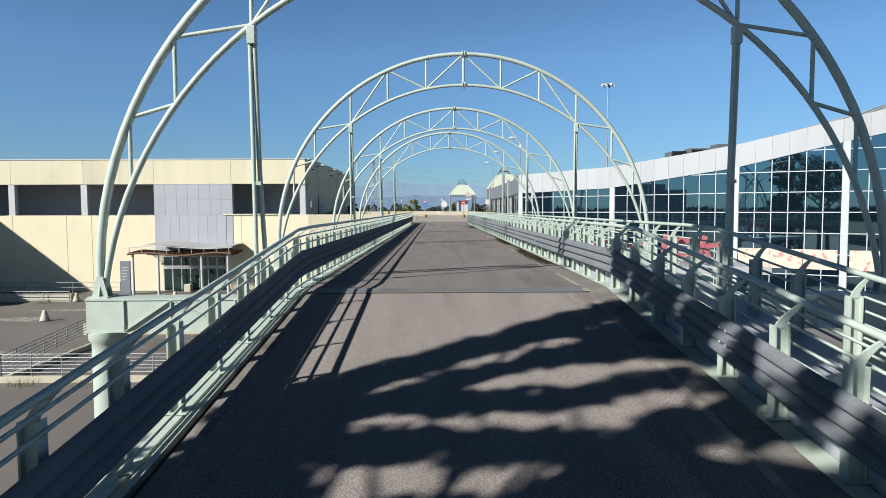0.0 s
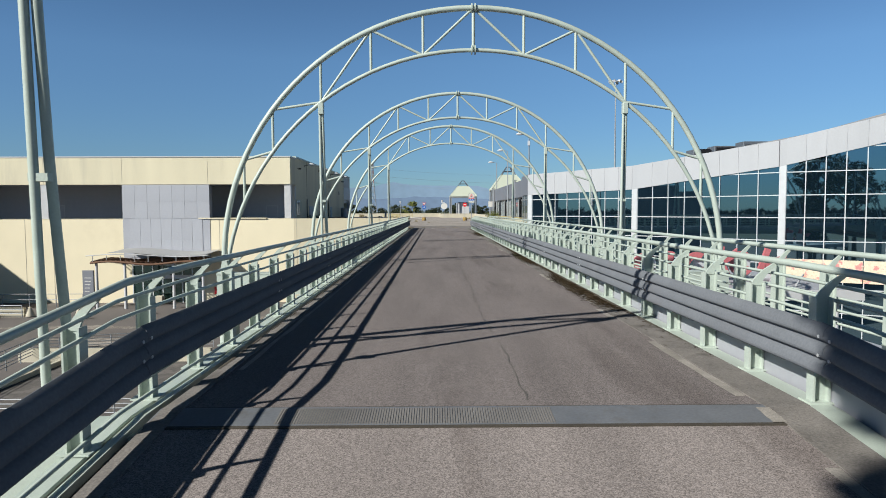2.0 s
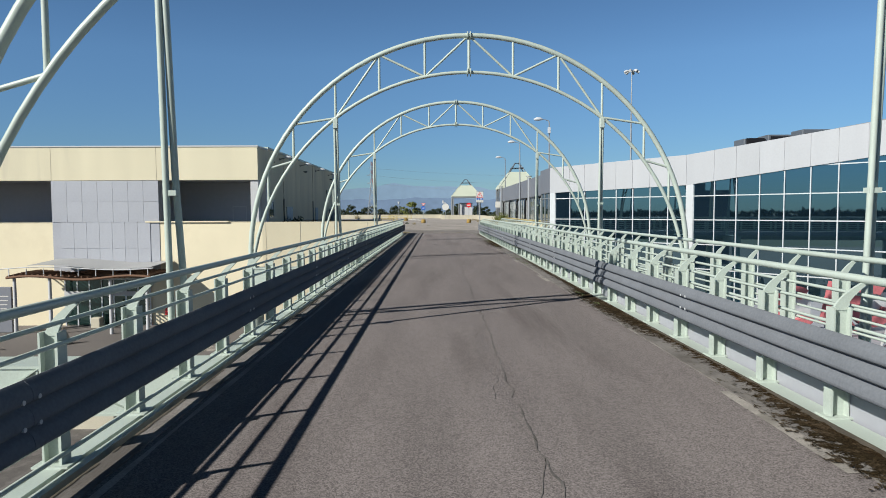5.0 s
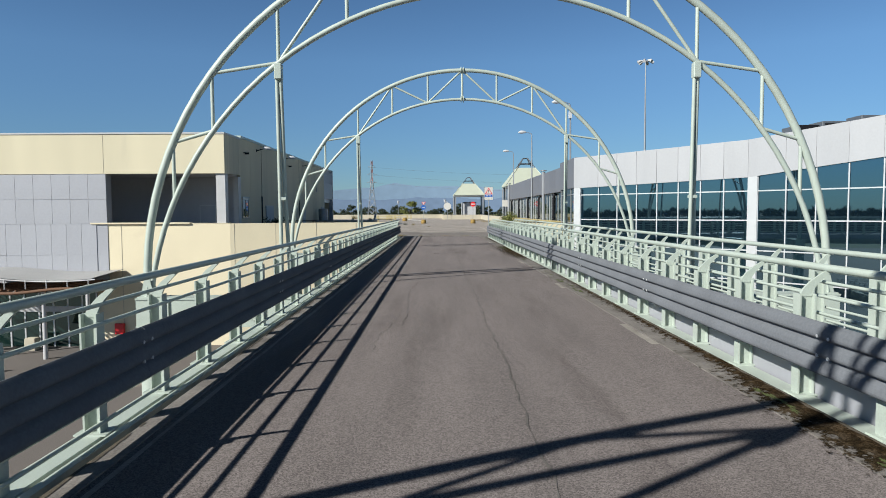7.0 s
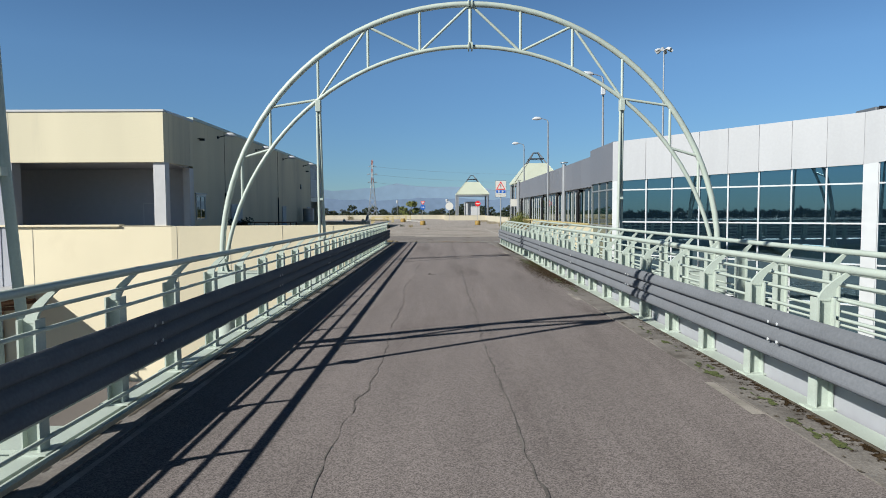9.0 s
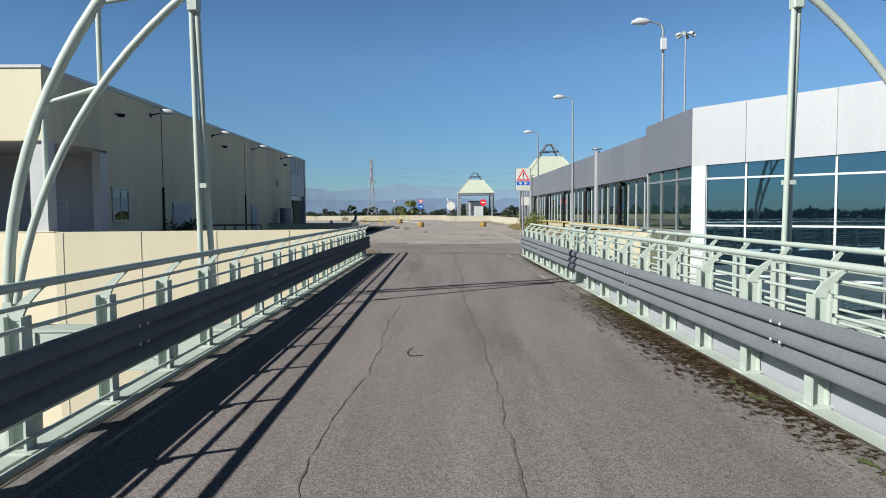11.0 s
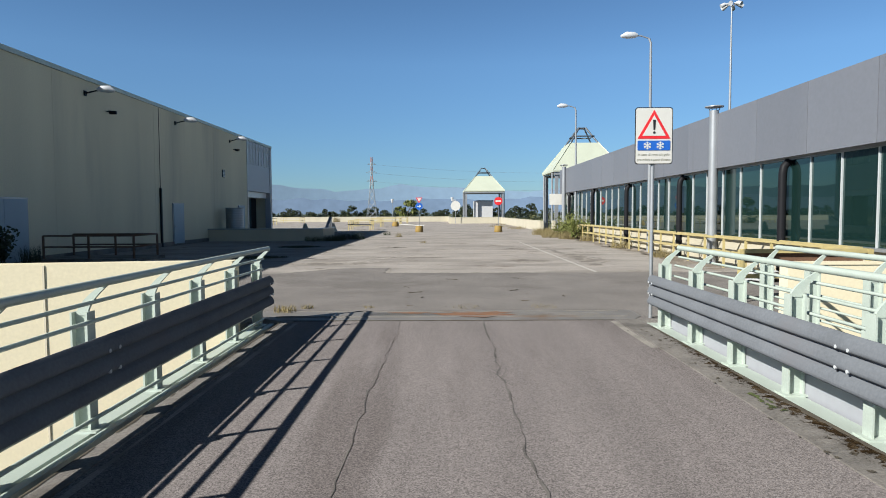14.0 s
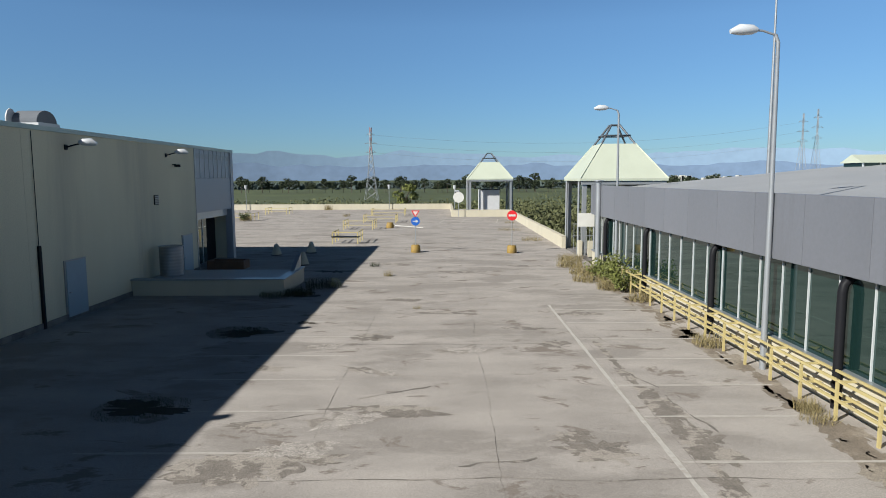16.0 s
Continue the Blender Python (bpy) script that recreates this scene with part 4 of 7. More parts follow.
part("rim", prism(B(), rounded(-SW, SW, SB, SB + SH, 0.045), "y", -0.048, -0.035), SIGN_BLACK, sg)
part("panel", prism(B(), rounded(-SW + 0.012, SW - 0.012, SB + 0.012, SB + SH - 0.012, 0.04), "y", -0.05, -0.048), SIGN_WHITE, sg, "white sign panel")
part("red_triangle", prism(B(), [(-0.26, SB + 0.405), (0.26, SB + 0.405), (0, SB + 0.86)], "y", -0.056, -0.05), RED, sg)
part("white_triangle", prism(B(), [(-0.185, SB + 0.45), (0.185, SB + 0.45), (0, SB + 0.775)], "y", -0.061, -0.056), SIGN_WHITE, sg)
bm = B()
prism(bm, [(-0.012, SB + 0.54), (0.012, SB + 0.54), (0.022, SB + 0.70), (-0.022, SB + 0.70)], "y", -0.066, -0.061)
prism(bm, [(0.02 * math.cos(k * math.tau / 10), SB + 0.50 + 0.02 * math.sin(k * math.tau / 10)) for k in range(10)], "y", -0.066, -0.061)
part("exclamation_mark", bm, SIGN_BLACK, sg)
part("blue_band", prism(B(), rounded(-0.26, 0.26, SB + 0.22, SB + 0.375, 0.015), "y", -0.056, -0.05), BLUE, sg)
for cx in (-0.105, 0.1):
    bm = B()
    for k in range(3):
        a = radians(60 * k + 30)
        d, nn = Vector((math.cos(a), math.sin(a))), Vector((-math.sin(a), math.cos(a)))
        prism(bm, [tuple(Vector((cx, SB + 0.297)) + d * u * 0.062 + nn * v * 0.008) for u, v in ((-1, -1), (1, -1), (1, 1), (-1, 1))], "y", -0.0605 - 0.0004 * k, -0.056)
        for s in (-1, 1):
            for b in (-1, 1):
                e = radians(60 * k + 30 + 45 * b)
                d2, n2 = Vector((math.cos(e), math.sin(e))), Vector((-math.sin(e), math.cos(e)))
                base = Vector((cx, SB + 0.297)) + d * s * 0.034
                prism(bm, [tuple(base + s * d2 * u + n2 * v) for u, v in ((0, -0.004), (0.026, -0.004), (0.026, 0.004), (0, 0.004))], "y", -0.0595, -0.056)
    part("snowflake", bm, SIGN_WHITE, sg)


def lettering(name, body, size, at, mat, parent, turn=(90, 0, 0), width=None):
    cu = bpy.data.curves.new(name, "FONT")
    cu.body, cu.size, cu.align_x, cu.extrude = body, size, "CENTER", 0.001
    tmp = bpy.data.objects.new(name, cu)
    scene.collection.objects.link(tmp)
    bpy.context.view_layer.update()
    me = bpy.data.meshes.new_from_object(tmp.evaluated_get(bpy.context.evaluated_depsgraph_get()))
    bpy.data.objects.remove(tmp)
    me.materials.clear()
    me.materials.append(mat)
    if width:
        k = width / max(max(v.co.x for v in me.vertices) - min(v.co.x for v in me.vertices), 1e-6)
        for v in me.vertices:
            v.co.x *= k
    return piece(name, me, parent, pose(*at, *turn))


lettering("text_line", "In caso di neve e/o gelo", 0.052, (0, -0.051, SB + 0.135), SIGN_TEXT, sg, width=0.50)
lettering("text_line", "procedere a passo d'uomo", 0.052, (0, -0.051, SB + 0.055), SIGN_TEXT, sg, width=0.53)
part("clamp", box(B(), -0.05, 0.05, -0.036, 0.034, SB + 0.15, SB + 0.19), GALV, sg)
part("clamp", box(B(), -0.05, 0.05, -0.036, 0.034, SB - 0.0, SB + 0.03), GALV, sg)


# ---- round road signs on yellow feet ----
def disc(r, z, y0, y1, n=28):
    return prism(B(), [(r * math.cos(k * math.tau / n), z + r * math.sin(k * math.tau / n)) for k in range(n)], "y", y0, y1)


def sign_foot(s):
    bm = B()
    tube(bm, [(0, 0, 0), (0, 0, 0.06), (0, 0, 0.5), (0, 0, 0.56)], [0.34, 0.36, 0.32, 0.26], 16)
    part("foot", bm, OCHRE, s, "ochre painted concrete foot")
    part("pole", tube(B(), [(0, 0, 0.5), (0, 0, 3.0)], 0.03, 10), STEEL_GREY, s)


a1 = thing("direction_sign", (-2.0, 119.5, 0), "blue arrow disc below a yield triangle on a yellow foot", "road sign")
sign_foot(a1)
part("disc", disc(0.32, 2.28, -0.05, -0.035), BLUE, a1)
bm = B()
prism(bm, [(-0.2, 2.25), (0.02, 2.25), (0.02, 2.15), (0.22, 2.28), (0.02, 2.41), (0.02, 2.31), (-0.2, 2.31)], "y", -0.056, -0.05)
part("arrow", bm, SIGN_WHITE, a1)
part("red_triangle", prism(B(), [(-0.3, 3.05), (0.3, 3.05), (0, 2.56)], "y", -0.05, -0.035), RED, a1)
part("white_triangle", prism(B(), [(-0.19, 2.99), (0.19, 2.99), (0, 2.68)], "y", -0.056, -0.05), SIGN_WHITE, a1)
a2 = thing("no_entry_sign", (4.95, 118.9, 0), "red no-entry disc on a grey pole in a yellow foot", "road sign")
sign_foot(a2)
part("disc", disc(0.36, 2.7, -0.05, -0.035), RED, a2)
part("bar", box(B(), -0.25, 0.25, -0.056, -0.05, 2.63, 2.77), SIGN_WHITE, a2)
a3 = thing("round_sign_back", (2.0, 162.2, 0), "white round sign on a thin pole by the parapet", "road sign")
part("pole", tube(B(), [(0, 0, 0), (0, 0, 3.3)], 0.04, 8), STEEL_GREY, a3)
part("disc", disc(0.75, 2.75, -0.06, -0.04), SIGN_WHITE, a3)
part("lamp", tube(B(), [(-0.5, 0, 3.6), (0.0, 0, 3.62), (0.2, 0, 3.3)], [0.12, 0.1, 0.04], 8), LAMP_WHITE, a3)


# ---- stair towers with pyramid roofs ----
def stair_tower(x, y, half, zb, label):
    k = thing("stair_tower", (x, y, 0), label, "stair tower", "stair towers")
    for sx in (-1, 1):
        for sy in (-1, 1):
            part("post", box(B(), sx * (half - 0.35) - 0.14, sx * (half - 0.35) + 0.14, sy * (half - 0.35) - 0.14, sy * (half - 0.35) + 0.14, zb, 5.1), STEEL_GREY, k)
            part("post", tube(B(), [(sx * (half - 0.05), sy * (half - 0.75), zb), (sx * (half - 0.05), sy * (half - 0.75), 5.1)], 0.08, 8), STEEL_GREY, k)
    for s in (-1, 1):
        part("eaves_beam", box(B(), -half + 0.1, half - 0.1, s * (half - 0.22) - 0.12, s * (half - 0.22) + 0.12, 4.88, 5.1), STEEL_GREY, k)
    bm = B()
    t = half * 0.40
    lo = [bm.verts.new((sx * half, sy * half, 5.14)) for sx, sy in ((-1, -1), (1, -1), (1, 1), (-1, 1))]
    ed = [bm.verts.new((sx * half, sy * half, 5.3)) for sx, sy in ((-1, -1), (1, -1), (1, 1), (-1, 1))]
    hi = [bm.verts.new((sx * t, sy * t, 7.75)) for sx, sy in ((-1, -1), (1, -1), (1, 1), (-1, 1))]
    bm.faces.new(lo)
    bm.faces.new(hi[::-1])
    for i in range(4):
        j = (i + 1) % 4
        bm.faces.new((lo[i], lo[j], ed[j], ed[i]))
        bm.faces.new((ed[i], ed[j], hi[j], hi[i]))
    part("roof", bm, ROOF_CREAM, k, "pale cream pyramid roof sheet")
    for sx in (-1, 1):
        for sy in (-1, 1):
            part("hip", tube(B(), [(sx * half, sy * half, 5.32), (sx * t, sy * t, 7.78)], 0.04, 6), ROOF_CREAM, k)
            part("frame_leg", tube(B(), [(sx * t, sy * t, 7.7), (sx * 0.28, sy * 0.28, 9.15)], 0.075, 6), FRAME_DARK, k)
    bm = B()
    for zz, r in ((8.35, t * 0.75), (9.12, 0.3)):
        tube(bm, [(-r, -r, zz), (r, -r, zz), (r, r, zz), (-r, r, zz), (-r, -r, zz)], 0.06, 6)
    part("frame_ring", bm, FRAME_DARK, k)
    return k


k1 = stair_tower(6.85, 171.6, 3.35, GROUND, "open stair tower with a cream pyramid roof beyond the parapet")
part("cabin", prism(B(), [(-1.6, -0.3), (1.5, -0.3), (1.5, 3.6), (0.3, 3.6), (-1.6, 2.4 + 1.2)], "y", -1.2, 1.6), WHITE, k1, "white stair cabin")
part("cabin_roof", box(B(), -1.2, 1.6, -1.3, 1.7, 3.6, 3.72), BLACK, k1)
part("floor_slab", box(B(), -3.2, 3.2, -3.2, 3.2, -0.4, -0.15), CONCRETE, k1)
k2 = stair_tower(12.46, 120.2, 3.02, GROUND, "open stair tower with a cream pyramid roof beside the mall")
part("floor_slab", box(B(), -2.95, 2.95, -2.95, 2.95, -0.4, -0.02), CONCRETE, k2)
part("low_wall", box(B(), -2.4, -0.2, -3.02, -2.78, -0.1, 1.0), PARAPET, k2, "cream low wall")
part("low_wall", box(B(), -3.02, -2.78, -2.9, -2.2, -0.1, 1.0), PARAPET, k2, "cream low wall")
part("screen_wall", box(B(), 0.2, 2.8, -1.5, -1.3, -0.1, 4.9), PANEL_GREY, k2, "pale grey back panel")
for i in range(14):
    part("baluster", tube(B(), [(-2.6 + i * 0.24, 1.0, 0), (-2.6 + i * 0.24, 1.0, 1.9)], 0.02, 5), STEEL_GREY, k2)
for z in (1.0, 1.9):
    part("rail", tube(B(), [(-2.7, 1.0, z), (0.6, 1.0, z)], 0.03, 6), STEEL_GREY, k2)
pl = thing("notice_board", (9.05, 113.3, 0), "blank white board with a red edge on a post", "sign")
part("board", box(B(), -0.55, 0.55, -0.04, 0.0, 2.3, 3.15), SIGN_WHITE, pl)
part("red_edge", box(B(), 0.55, 0.95, -0.04, 0.0, 2.3, 3.15), RED, pl)
part("post", tube(B(), [(0.5, 0.06, 0), (0.5, 0.06, 3.1)], 0.05, 8), STEEL_GREY, pl)

# ---- trees ----
def leaf_cloud(bm, rnd, centre, radius, n, size, squash=1.0):
    """Small leaf clumps: crossed triangles scattered through an uneven ball."""
    for _ in range(n):
        d = Vector((rnd.gauss(0, 1), rnd.gauss(0, 1), rnd.gauss(0, 1)))
        d = d.normalized() * radius * (0.35 + 0.65 * rnd.random() ** 0.5)
        d.z *= squash
        c = Vector(centre) + d
        a = Vector((rnd.gauss(0, 1), rnd.gauss(0, 1), rnd.gauss(0, 1))).normalized()
        b = a.cross(Vector((rnd.gauss(0, 1), rnd.gauss(0, 1), rnd.gauss(0, 1)))).normalized()
        s = size * rnd.uniform(0.6, 1.4)
        bm.faces.new([bm.verts.new(c + s * v) for v in (a, 0.5 * b - 0.2 * a, -0.9 * a, -0.5 * b)])


def build_tree(seed, at, height, spread, leaf, label, leaves=1400, size=0.35, low=0.3, group="", clump=(0.34, 0.55)):
    rnd = random.Random(seed)
    t = thing("tree", at, label, "tree", group)
    bm = B()
    lean = rnd.uniform(-0.04, 0.04)
    top = height * 0.75
    tube(bm, [(lean * z, 0, z) for z in np.linspace(0, top, 6)], [height * 0.022 * (1 - 0.8 * i / 5) + 0.02 for i in range(6)], 7)
    tips = []
    for i in range(11):
        z = height * (low + (0.72 - low) * i / 10)
        a = i * 2.4 + rnd.uniform(-0.4, 0.4)
        r = spread * (0.55 + 0.5 * math.sin(math.pi * (i + 1.5) / 13)) * rnd.uniform(0.7, 1.0)
        tip = (lean * z + r * math.cos(a), r * math.sin(a), z + height * 0.13 * rnd.uniform(0.6, 1.4))
        tube(bm, [(lean * z, 0, z), tuple(0.5 * (Vector((lean * z, 0, z)) + Vector(tip)) + Vector((0, 0, 0.1))), tip], [height * 0.009, height * 0.006, 0.02], 5)
        tips.append(tip)
    part("trunk", bm, BARK, t)
    bm = B()
    tips.append((lean * top, 0, height * 0.88))
    for tip in tips:
        leaf_cloud(bm, rnd, tip, spread * rnd.uniform(*clump), leaves // len(tips), size, 0.8)
    me = bpy.data.meshes.new("crown")
    bm.to_mesh(me)
    bm.free()
    me.materials.append(leaf)
    ob = new("crown", me)
    ob.parent = t
    return t


# trees beside the ramp, whose shade falls on its foot
for i, (x, y, h, sp) in enumerate(((-6.0, -3.4, 16.5, 3.2), (-12.3, -8.2, 19.0, 3.6), (-7.3, -7.6, 17.0, 3.5))):
    build_tree(10 + i, (x, y, GROUND), h, sp, LEAF, "tall leafy tree beside the bridge ramp", 1500, 0.24, 0.5, "trees by the ramp", (0.26, 0.42))


def reaching_tree(seed, at, height, boughs, label):
    """A tall tree with long level boughs: each has its end, the half-length and half-width of its foliage and its bearing."""
    rnd = random.Random(seed)
    t = thing("tree", at, label, "tree", "trees by the ramp")
    o = Vector(at)
    bm, crown = B(), B()
    tube(bm, [(0.02 * z, 0, z) for z in np.linspace(0, height, 7)], [0.26 * (1 - 0.9 * i / 6) + 0.02 for i in range(7)], 8)
    for c, length, width, bearing in boughs:
        c = Vector(c) - o
        root = Vector((0.02 * c.z, 0, max(c.z - 1.5, 3.0)))
        tube(bm, [root, root.lerp(c, 0.5) + Vector((0, 0, 0.35)), c], [0.06, 0.04, 0.012], 5)
        u = Vector((math.cos(bearing), math.sin(bearing), 0))
        v = Vector((-u.y, u.x, 0))
        for _ in range(int(760 * length * width) + 60):
            d = Vector((rnd.gauss(0, 1), rnd.gauss(0, 1), rnd.gauss(0, 1))).normalized() * rnd.random() ** 0.4
            p = c + u * d.x * length + v * d.y * width + Vector((0, 0, d.z * 0.34))
            e = Vector((rnd.gauss(0, 1), rnd.gauss(0, 1), rnd.gauss(0, 0.6))).normalized()
            f = e.cross(Vector((rnd.gauss(0, 1), rnd.gauss(0, 1), rnd.gauss(0, 1)))).normalized()
            k = 0.14 * rnd.uniform(0.6, 1.4)
            crown.faces.new([crown.verts.new(p + k * w) for w in (e, 0.55 * f - 0.2 * e, -0.9 * e, -0.55 * f)])
    for k in range(16):
        z = 3.0 + 7.0 * k / 15
        leaf_cloud(crown, rnd, (0.02 * z + rnd.uniform(-0.9, 0.5), rnd.uniform(-1.2, 0.9), z), rnd.uniform(0.8, 1.3), 170, 0.24, 0.8)
    part("trunk", bm, BARK, t)
    me = bpy.data.meshes.new("crown")
    crown.to_mesh(me)
    crown.free()
    me.materials.append(LEAF)
    new("crown", me).parent = t
    return t


def boughs_over(spots, seed):
    """Boughs whose shade falls on the given places of the ramp."""
    rnd = random.Random(seed)
    out = []
    for x, y, length, width, slope in spots:
        h = (x + 9.0) / 1.26 + rnd.uniform(-0.6, 0.6)
        out.append((Vector((x, y, deck(y))) - SUN_DIR * (h / -SUN_DIR.z), length, width, math.atan(slope)))
    return out


reaching_tree(30, (-8.3, 3.3, GROUND), 19.5, boughs_over((
    (-1.0, 9.75, 0.8, 0.40, 0.8), (-0.2, 10.4, 0.8, 0.40, 0.8), (0.7, 11.1, 0.8, 0.42, 0.8), (1.6, 11.85, 0.8, 0.42, 0.8), (2.4, 12.5, 0.7, 0.45, 0.8), (3.2, 13.1, 0.7, 0.45, 0.8),
    (4.2, 14.6, 0.9, 0.5, 1.2), (4.9, 15.3, 0.9, 0.6, 1.0), (4.4, 13.5, 0.9, 0.55, 0.8), (2.7, 11.6, 0.8, 0.6, 0.5), (3.5, 12.1, 0.9, 0.6, 0.5), (2.4, 10.9, 0.7, 0.45, 0.4), (3.6, 10.9, 0.8, 0.6, 0.3), (1.6, 10.6, 0.8, 0.34, 0.7), (0.2, 9.8, 0.8, 0.24, 0.7),
    (4.8, 12.3, 0.9, 0.6, 0.5), (5.6, 13.4, 0.9, 0.6, 0.6), (4.8, 10.8, 0.9, 0.6, 0.3), (5.9, 11.6, 0.9, 0.6, 0.4), (6.4, 12.6, 0.9, 0.6, 0.4)), 1), "tall leafy tree beside the bridge ramp")
reaching_tree(31, (-8.0, 0.8, GROUND), 19.0, boughs_over((
    (-1.5, 9.0, 0.8, 0.55, 0.3), (-0.4, 9.2, 0.8, 0.28, 0.3), (0.5, 9.15, 0.8, 0.25, 0.3), (1.5, 9.25, 0.8, 0.26, 0.4), (2.5, 9.7, 0.7, 0.32, 0.2), (3.6, 9.6, 0.6, 0.28, 0.2),
    (-1.6, 8.2, 0.8, 0.45, 0.1), (-0.6, 8.15, 0.8, 0.32, 0.0), (0.6, 8.1, 0.8, 0.32, 0.0), (1.7, 8.05, 0.8, 0.36, 0.0), (2.8, 8.5, 0.8, 0.4, -0.2), (4.0, 8.4, 0.7, 0.25, 0.1),
    (-1.7, 7.3, 0.7, 0.5, 0.0), (-0.5, 6.9, 0.8, 0.25, 0.2), (1.6, 7.35, 0.8, 0.42, 0.3), (2.6, 7.3, 0.8, 0.5, 0.1), (3.7, 7.4, 0.7, 0.25, 0.0), (0.5, 6.5, 0.9, 0.4, 0.2), (5.2, 9.5, 0.7, 0.3, 0.2), (-1.5, 6.4, 0.8, 0.5, 0.1), (2.0, 6.5, 0.9, 0.5, 0.1), (3.4, 6.4, 0.7, 0.25, 0.1)), 2), "tall leafy tree beside the bridge ramp")
reaching_tree(32, (-9.6, -0.6, GROUND), 25.0, boughs_over([(x, c + 0.762 * x, 1.1, 0.62, 0.76) for x in range(7, 15) for c in (10.6, 9.4, 8.1)], 3), "very tall leafy tree beside the bridge ramp")
# far rows of trees across the fields
proto = [build_tree(40 + i, (-40 + 60 * i, 652, GROUND), 15.0 + i, 4.6, LEAF_DARK, "dark leafy field tree", 800, 0.72, 0.30, "row of field trees") for i in range(3)]
rnd = random.Random(5)
k = 0
for x in np.arange(-420, 640, 7.6):
    p = proto[k % 3]
    k += 1
    s = rnd.uniform(0.58, 0.92)
    copy_thing(p, pose(x + rnd.uniform(-4, 4), 640 + rnd.uniform(-9, 9), GROUND, 0, 0, rnd.uniform(0, 360)) @ Matrix.Diagonal((s, s, s, 1)))
lt = build_tree(77, (-7.5, 196, GROUND), 12.0, 2.3, LEAF_LIGHT, "yellow-green poplar beyond the parapet", 1500, 0.3, 0.15)
build_tree(78, (-46, 200, GROUND), 12.5, 2.0, LEAF, "slim green tree beyond the parapet", 900, 0.3, 0.2)

# hedges and far woods
def woodland(name, x0, x1, y0, y1, h0, h1, n, size, mat, label, seed):
    rnd = random.Random(seed)
    bm = B()
    for _ in range(n):
        x, y = rnd.uniform(x0, x1), rnd.uniform(y0, y1)
        h = rnd.uniform(h0, h1) * (0.75 + 0.35 * noise.noise((x * 0.05, y * 0.05, seed)))
        for _ in range(9):
            z = GROUND + h * rnd.random() ** 0.7
            c = Vector((x + rnd.uniform(-2, 2), y + rnd.uniform(-2, 2), z))
            a = Vector((rnd.gauss(0, 1), rnd.gauss(0, 1), rnd.gauss(0, 1))).normalized()
            b = a.cross(Vector((rnd.gauss(0, 1), rnd.gauss(0, 1), rnd.gauss(0, 1)))).normalized()
            s = size * rnd.uniform(0.6, 1.4)
            bm.faces.new([bm.verts.new(c + s * v) for v in (a, 0.5 * b - 0.2 * a, -0.9 * a, -0.5 * b)])
    me = bpy.data.meshes.new(name)
    bm.to_mesh(me)
    bm.free()
    me.materials.append(mat)
    return tagged(new(name, me), label, "woods", kind="stuff")


woodland("hedge", -160, 240, 192, 275, 5.2, 8.8, 20000, 0.30, LEAF_SCRUB, "rough green scrub beyond the car park", 3)
woodland("hedge", 13, 60, 132, 200, 6.0, 9.5, 7500, 0.30, LEAF_SCRUB, "rough green scrub below the stair tower", 4)
woodland("hedge", -75, 75, 190, 222, 5.0, 8.6, 9000, 0.26, LEAF_SCRUB, "olive scrub close behind the parapet", 12)
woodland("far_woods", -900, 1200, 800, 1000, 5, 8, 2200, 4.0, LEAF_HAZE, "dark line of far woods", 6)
woodland("far_woods", -430, -340, -300, 300, 6, 10, 2400, 3.0, LEAF_DARK, "dark woods beside the yard", 7)
woodland("far_woods", -430, 200, -400, -320, 6, 10, 2400, 3.0, LEAF_DARK, "dark woods behind the ramp", 8)

# far hills, with the haze of distance put into their blue colour
bm = B()
prev = None
for i in range(161):
    a = radians(-75 + 150 * i / 160)
    r = 4300
    x, y = r * math.sin(a), r * math.cos(a)
    h = 70 + 60 * abs(noise.noise((i * 0.09, 1.3, 0))) + 60 * abs(noise.noise((i * 0.31, 5.0, 0))) + 18 * noise.noise((i * 0.9, 9.0, 0))
    q = (bm.verts.new((x, y, GROUND - 5)), bm.verts.new((x * 1.02, y * 1.02, h)))
    if prev:
        bm.faces.new((prev[0], q[0], q[1], prev[1]))
    prev = q
for f in bm.faces:
    f.smooth = True
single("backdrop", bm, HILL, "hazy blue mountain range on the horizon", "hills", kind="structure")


# farther range, its colour paler still to paint in more haze
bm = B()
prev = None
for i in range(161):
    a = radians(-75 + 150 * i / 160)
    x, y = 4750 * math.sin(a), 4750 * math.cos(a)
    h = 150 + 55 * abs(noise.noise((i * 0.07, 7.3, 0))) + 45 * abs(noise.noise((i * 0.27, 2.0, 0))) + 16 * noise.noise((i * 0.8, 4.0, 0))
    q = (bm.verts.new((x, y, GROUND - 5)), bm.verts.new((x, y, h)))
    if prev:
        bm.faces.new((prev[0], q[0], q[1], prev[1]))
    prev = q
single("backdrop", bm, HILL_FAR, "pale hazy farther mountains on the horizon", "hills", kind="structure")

# a far town at the foot of the hills
rnd = random.Random(91)
bm = B()
for _ in range(46):
    x, w, h = rnd.uniform(430, 720), rnd.uniform(4, 12), rnd.uniform(9, 17)
    box(bm, x, x + w, 1500, 1510, GROUND, GROUND + h)
single("far_town", bm, SIGN_WHITE, "pale houses of a far town", "town", kind="stuff")


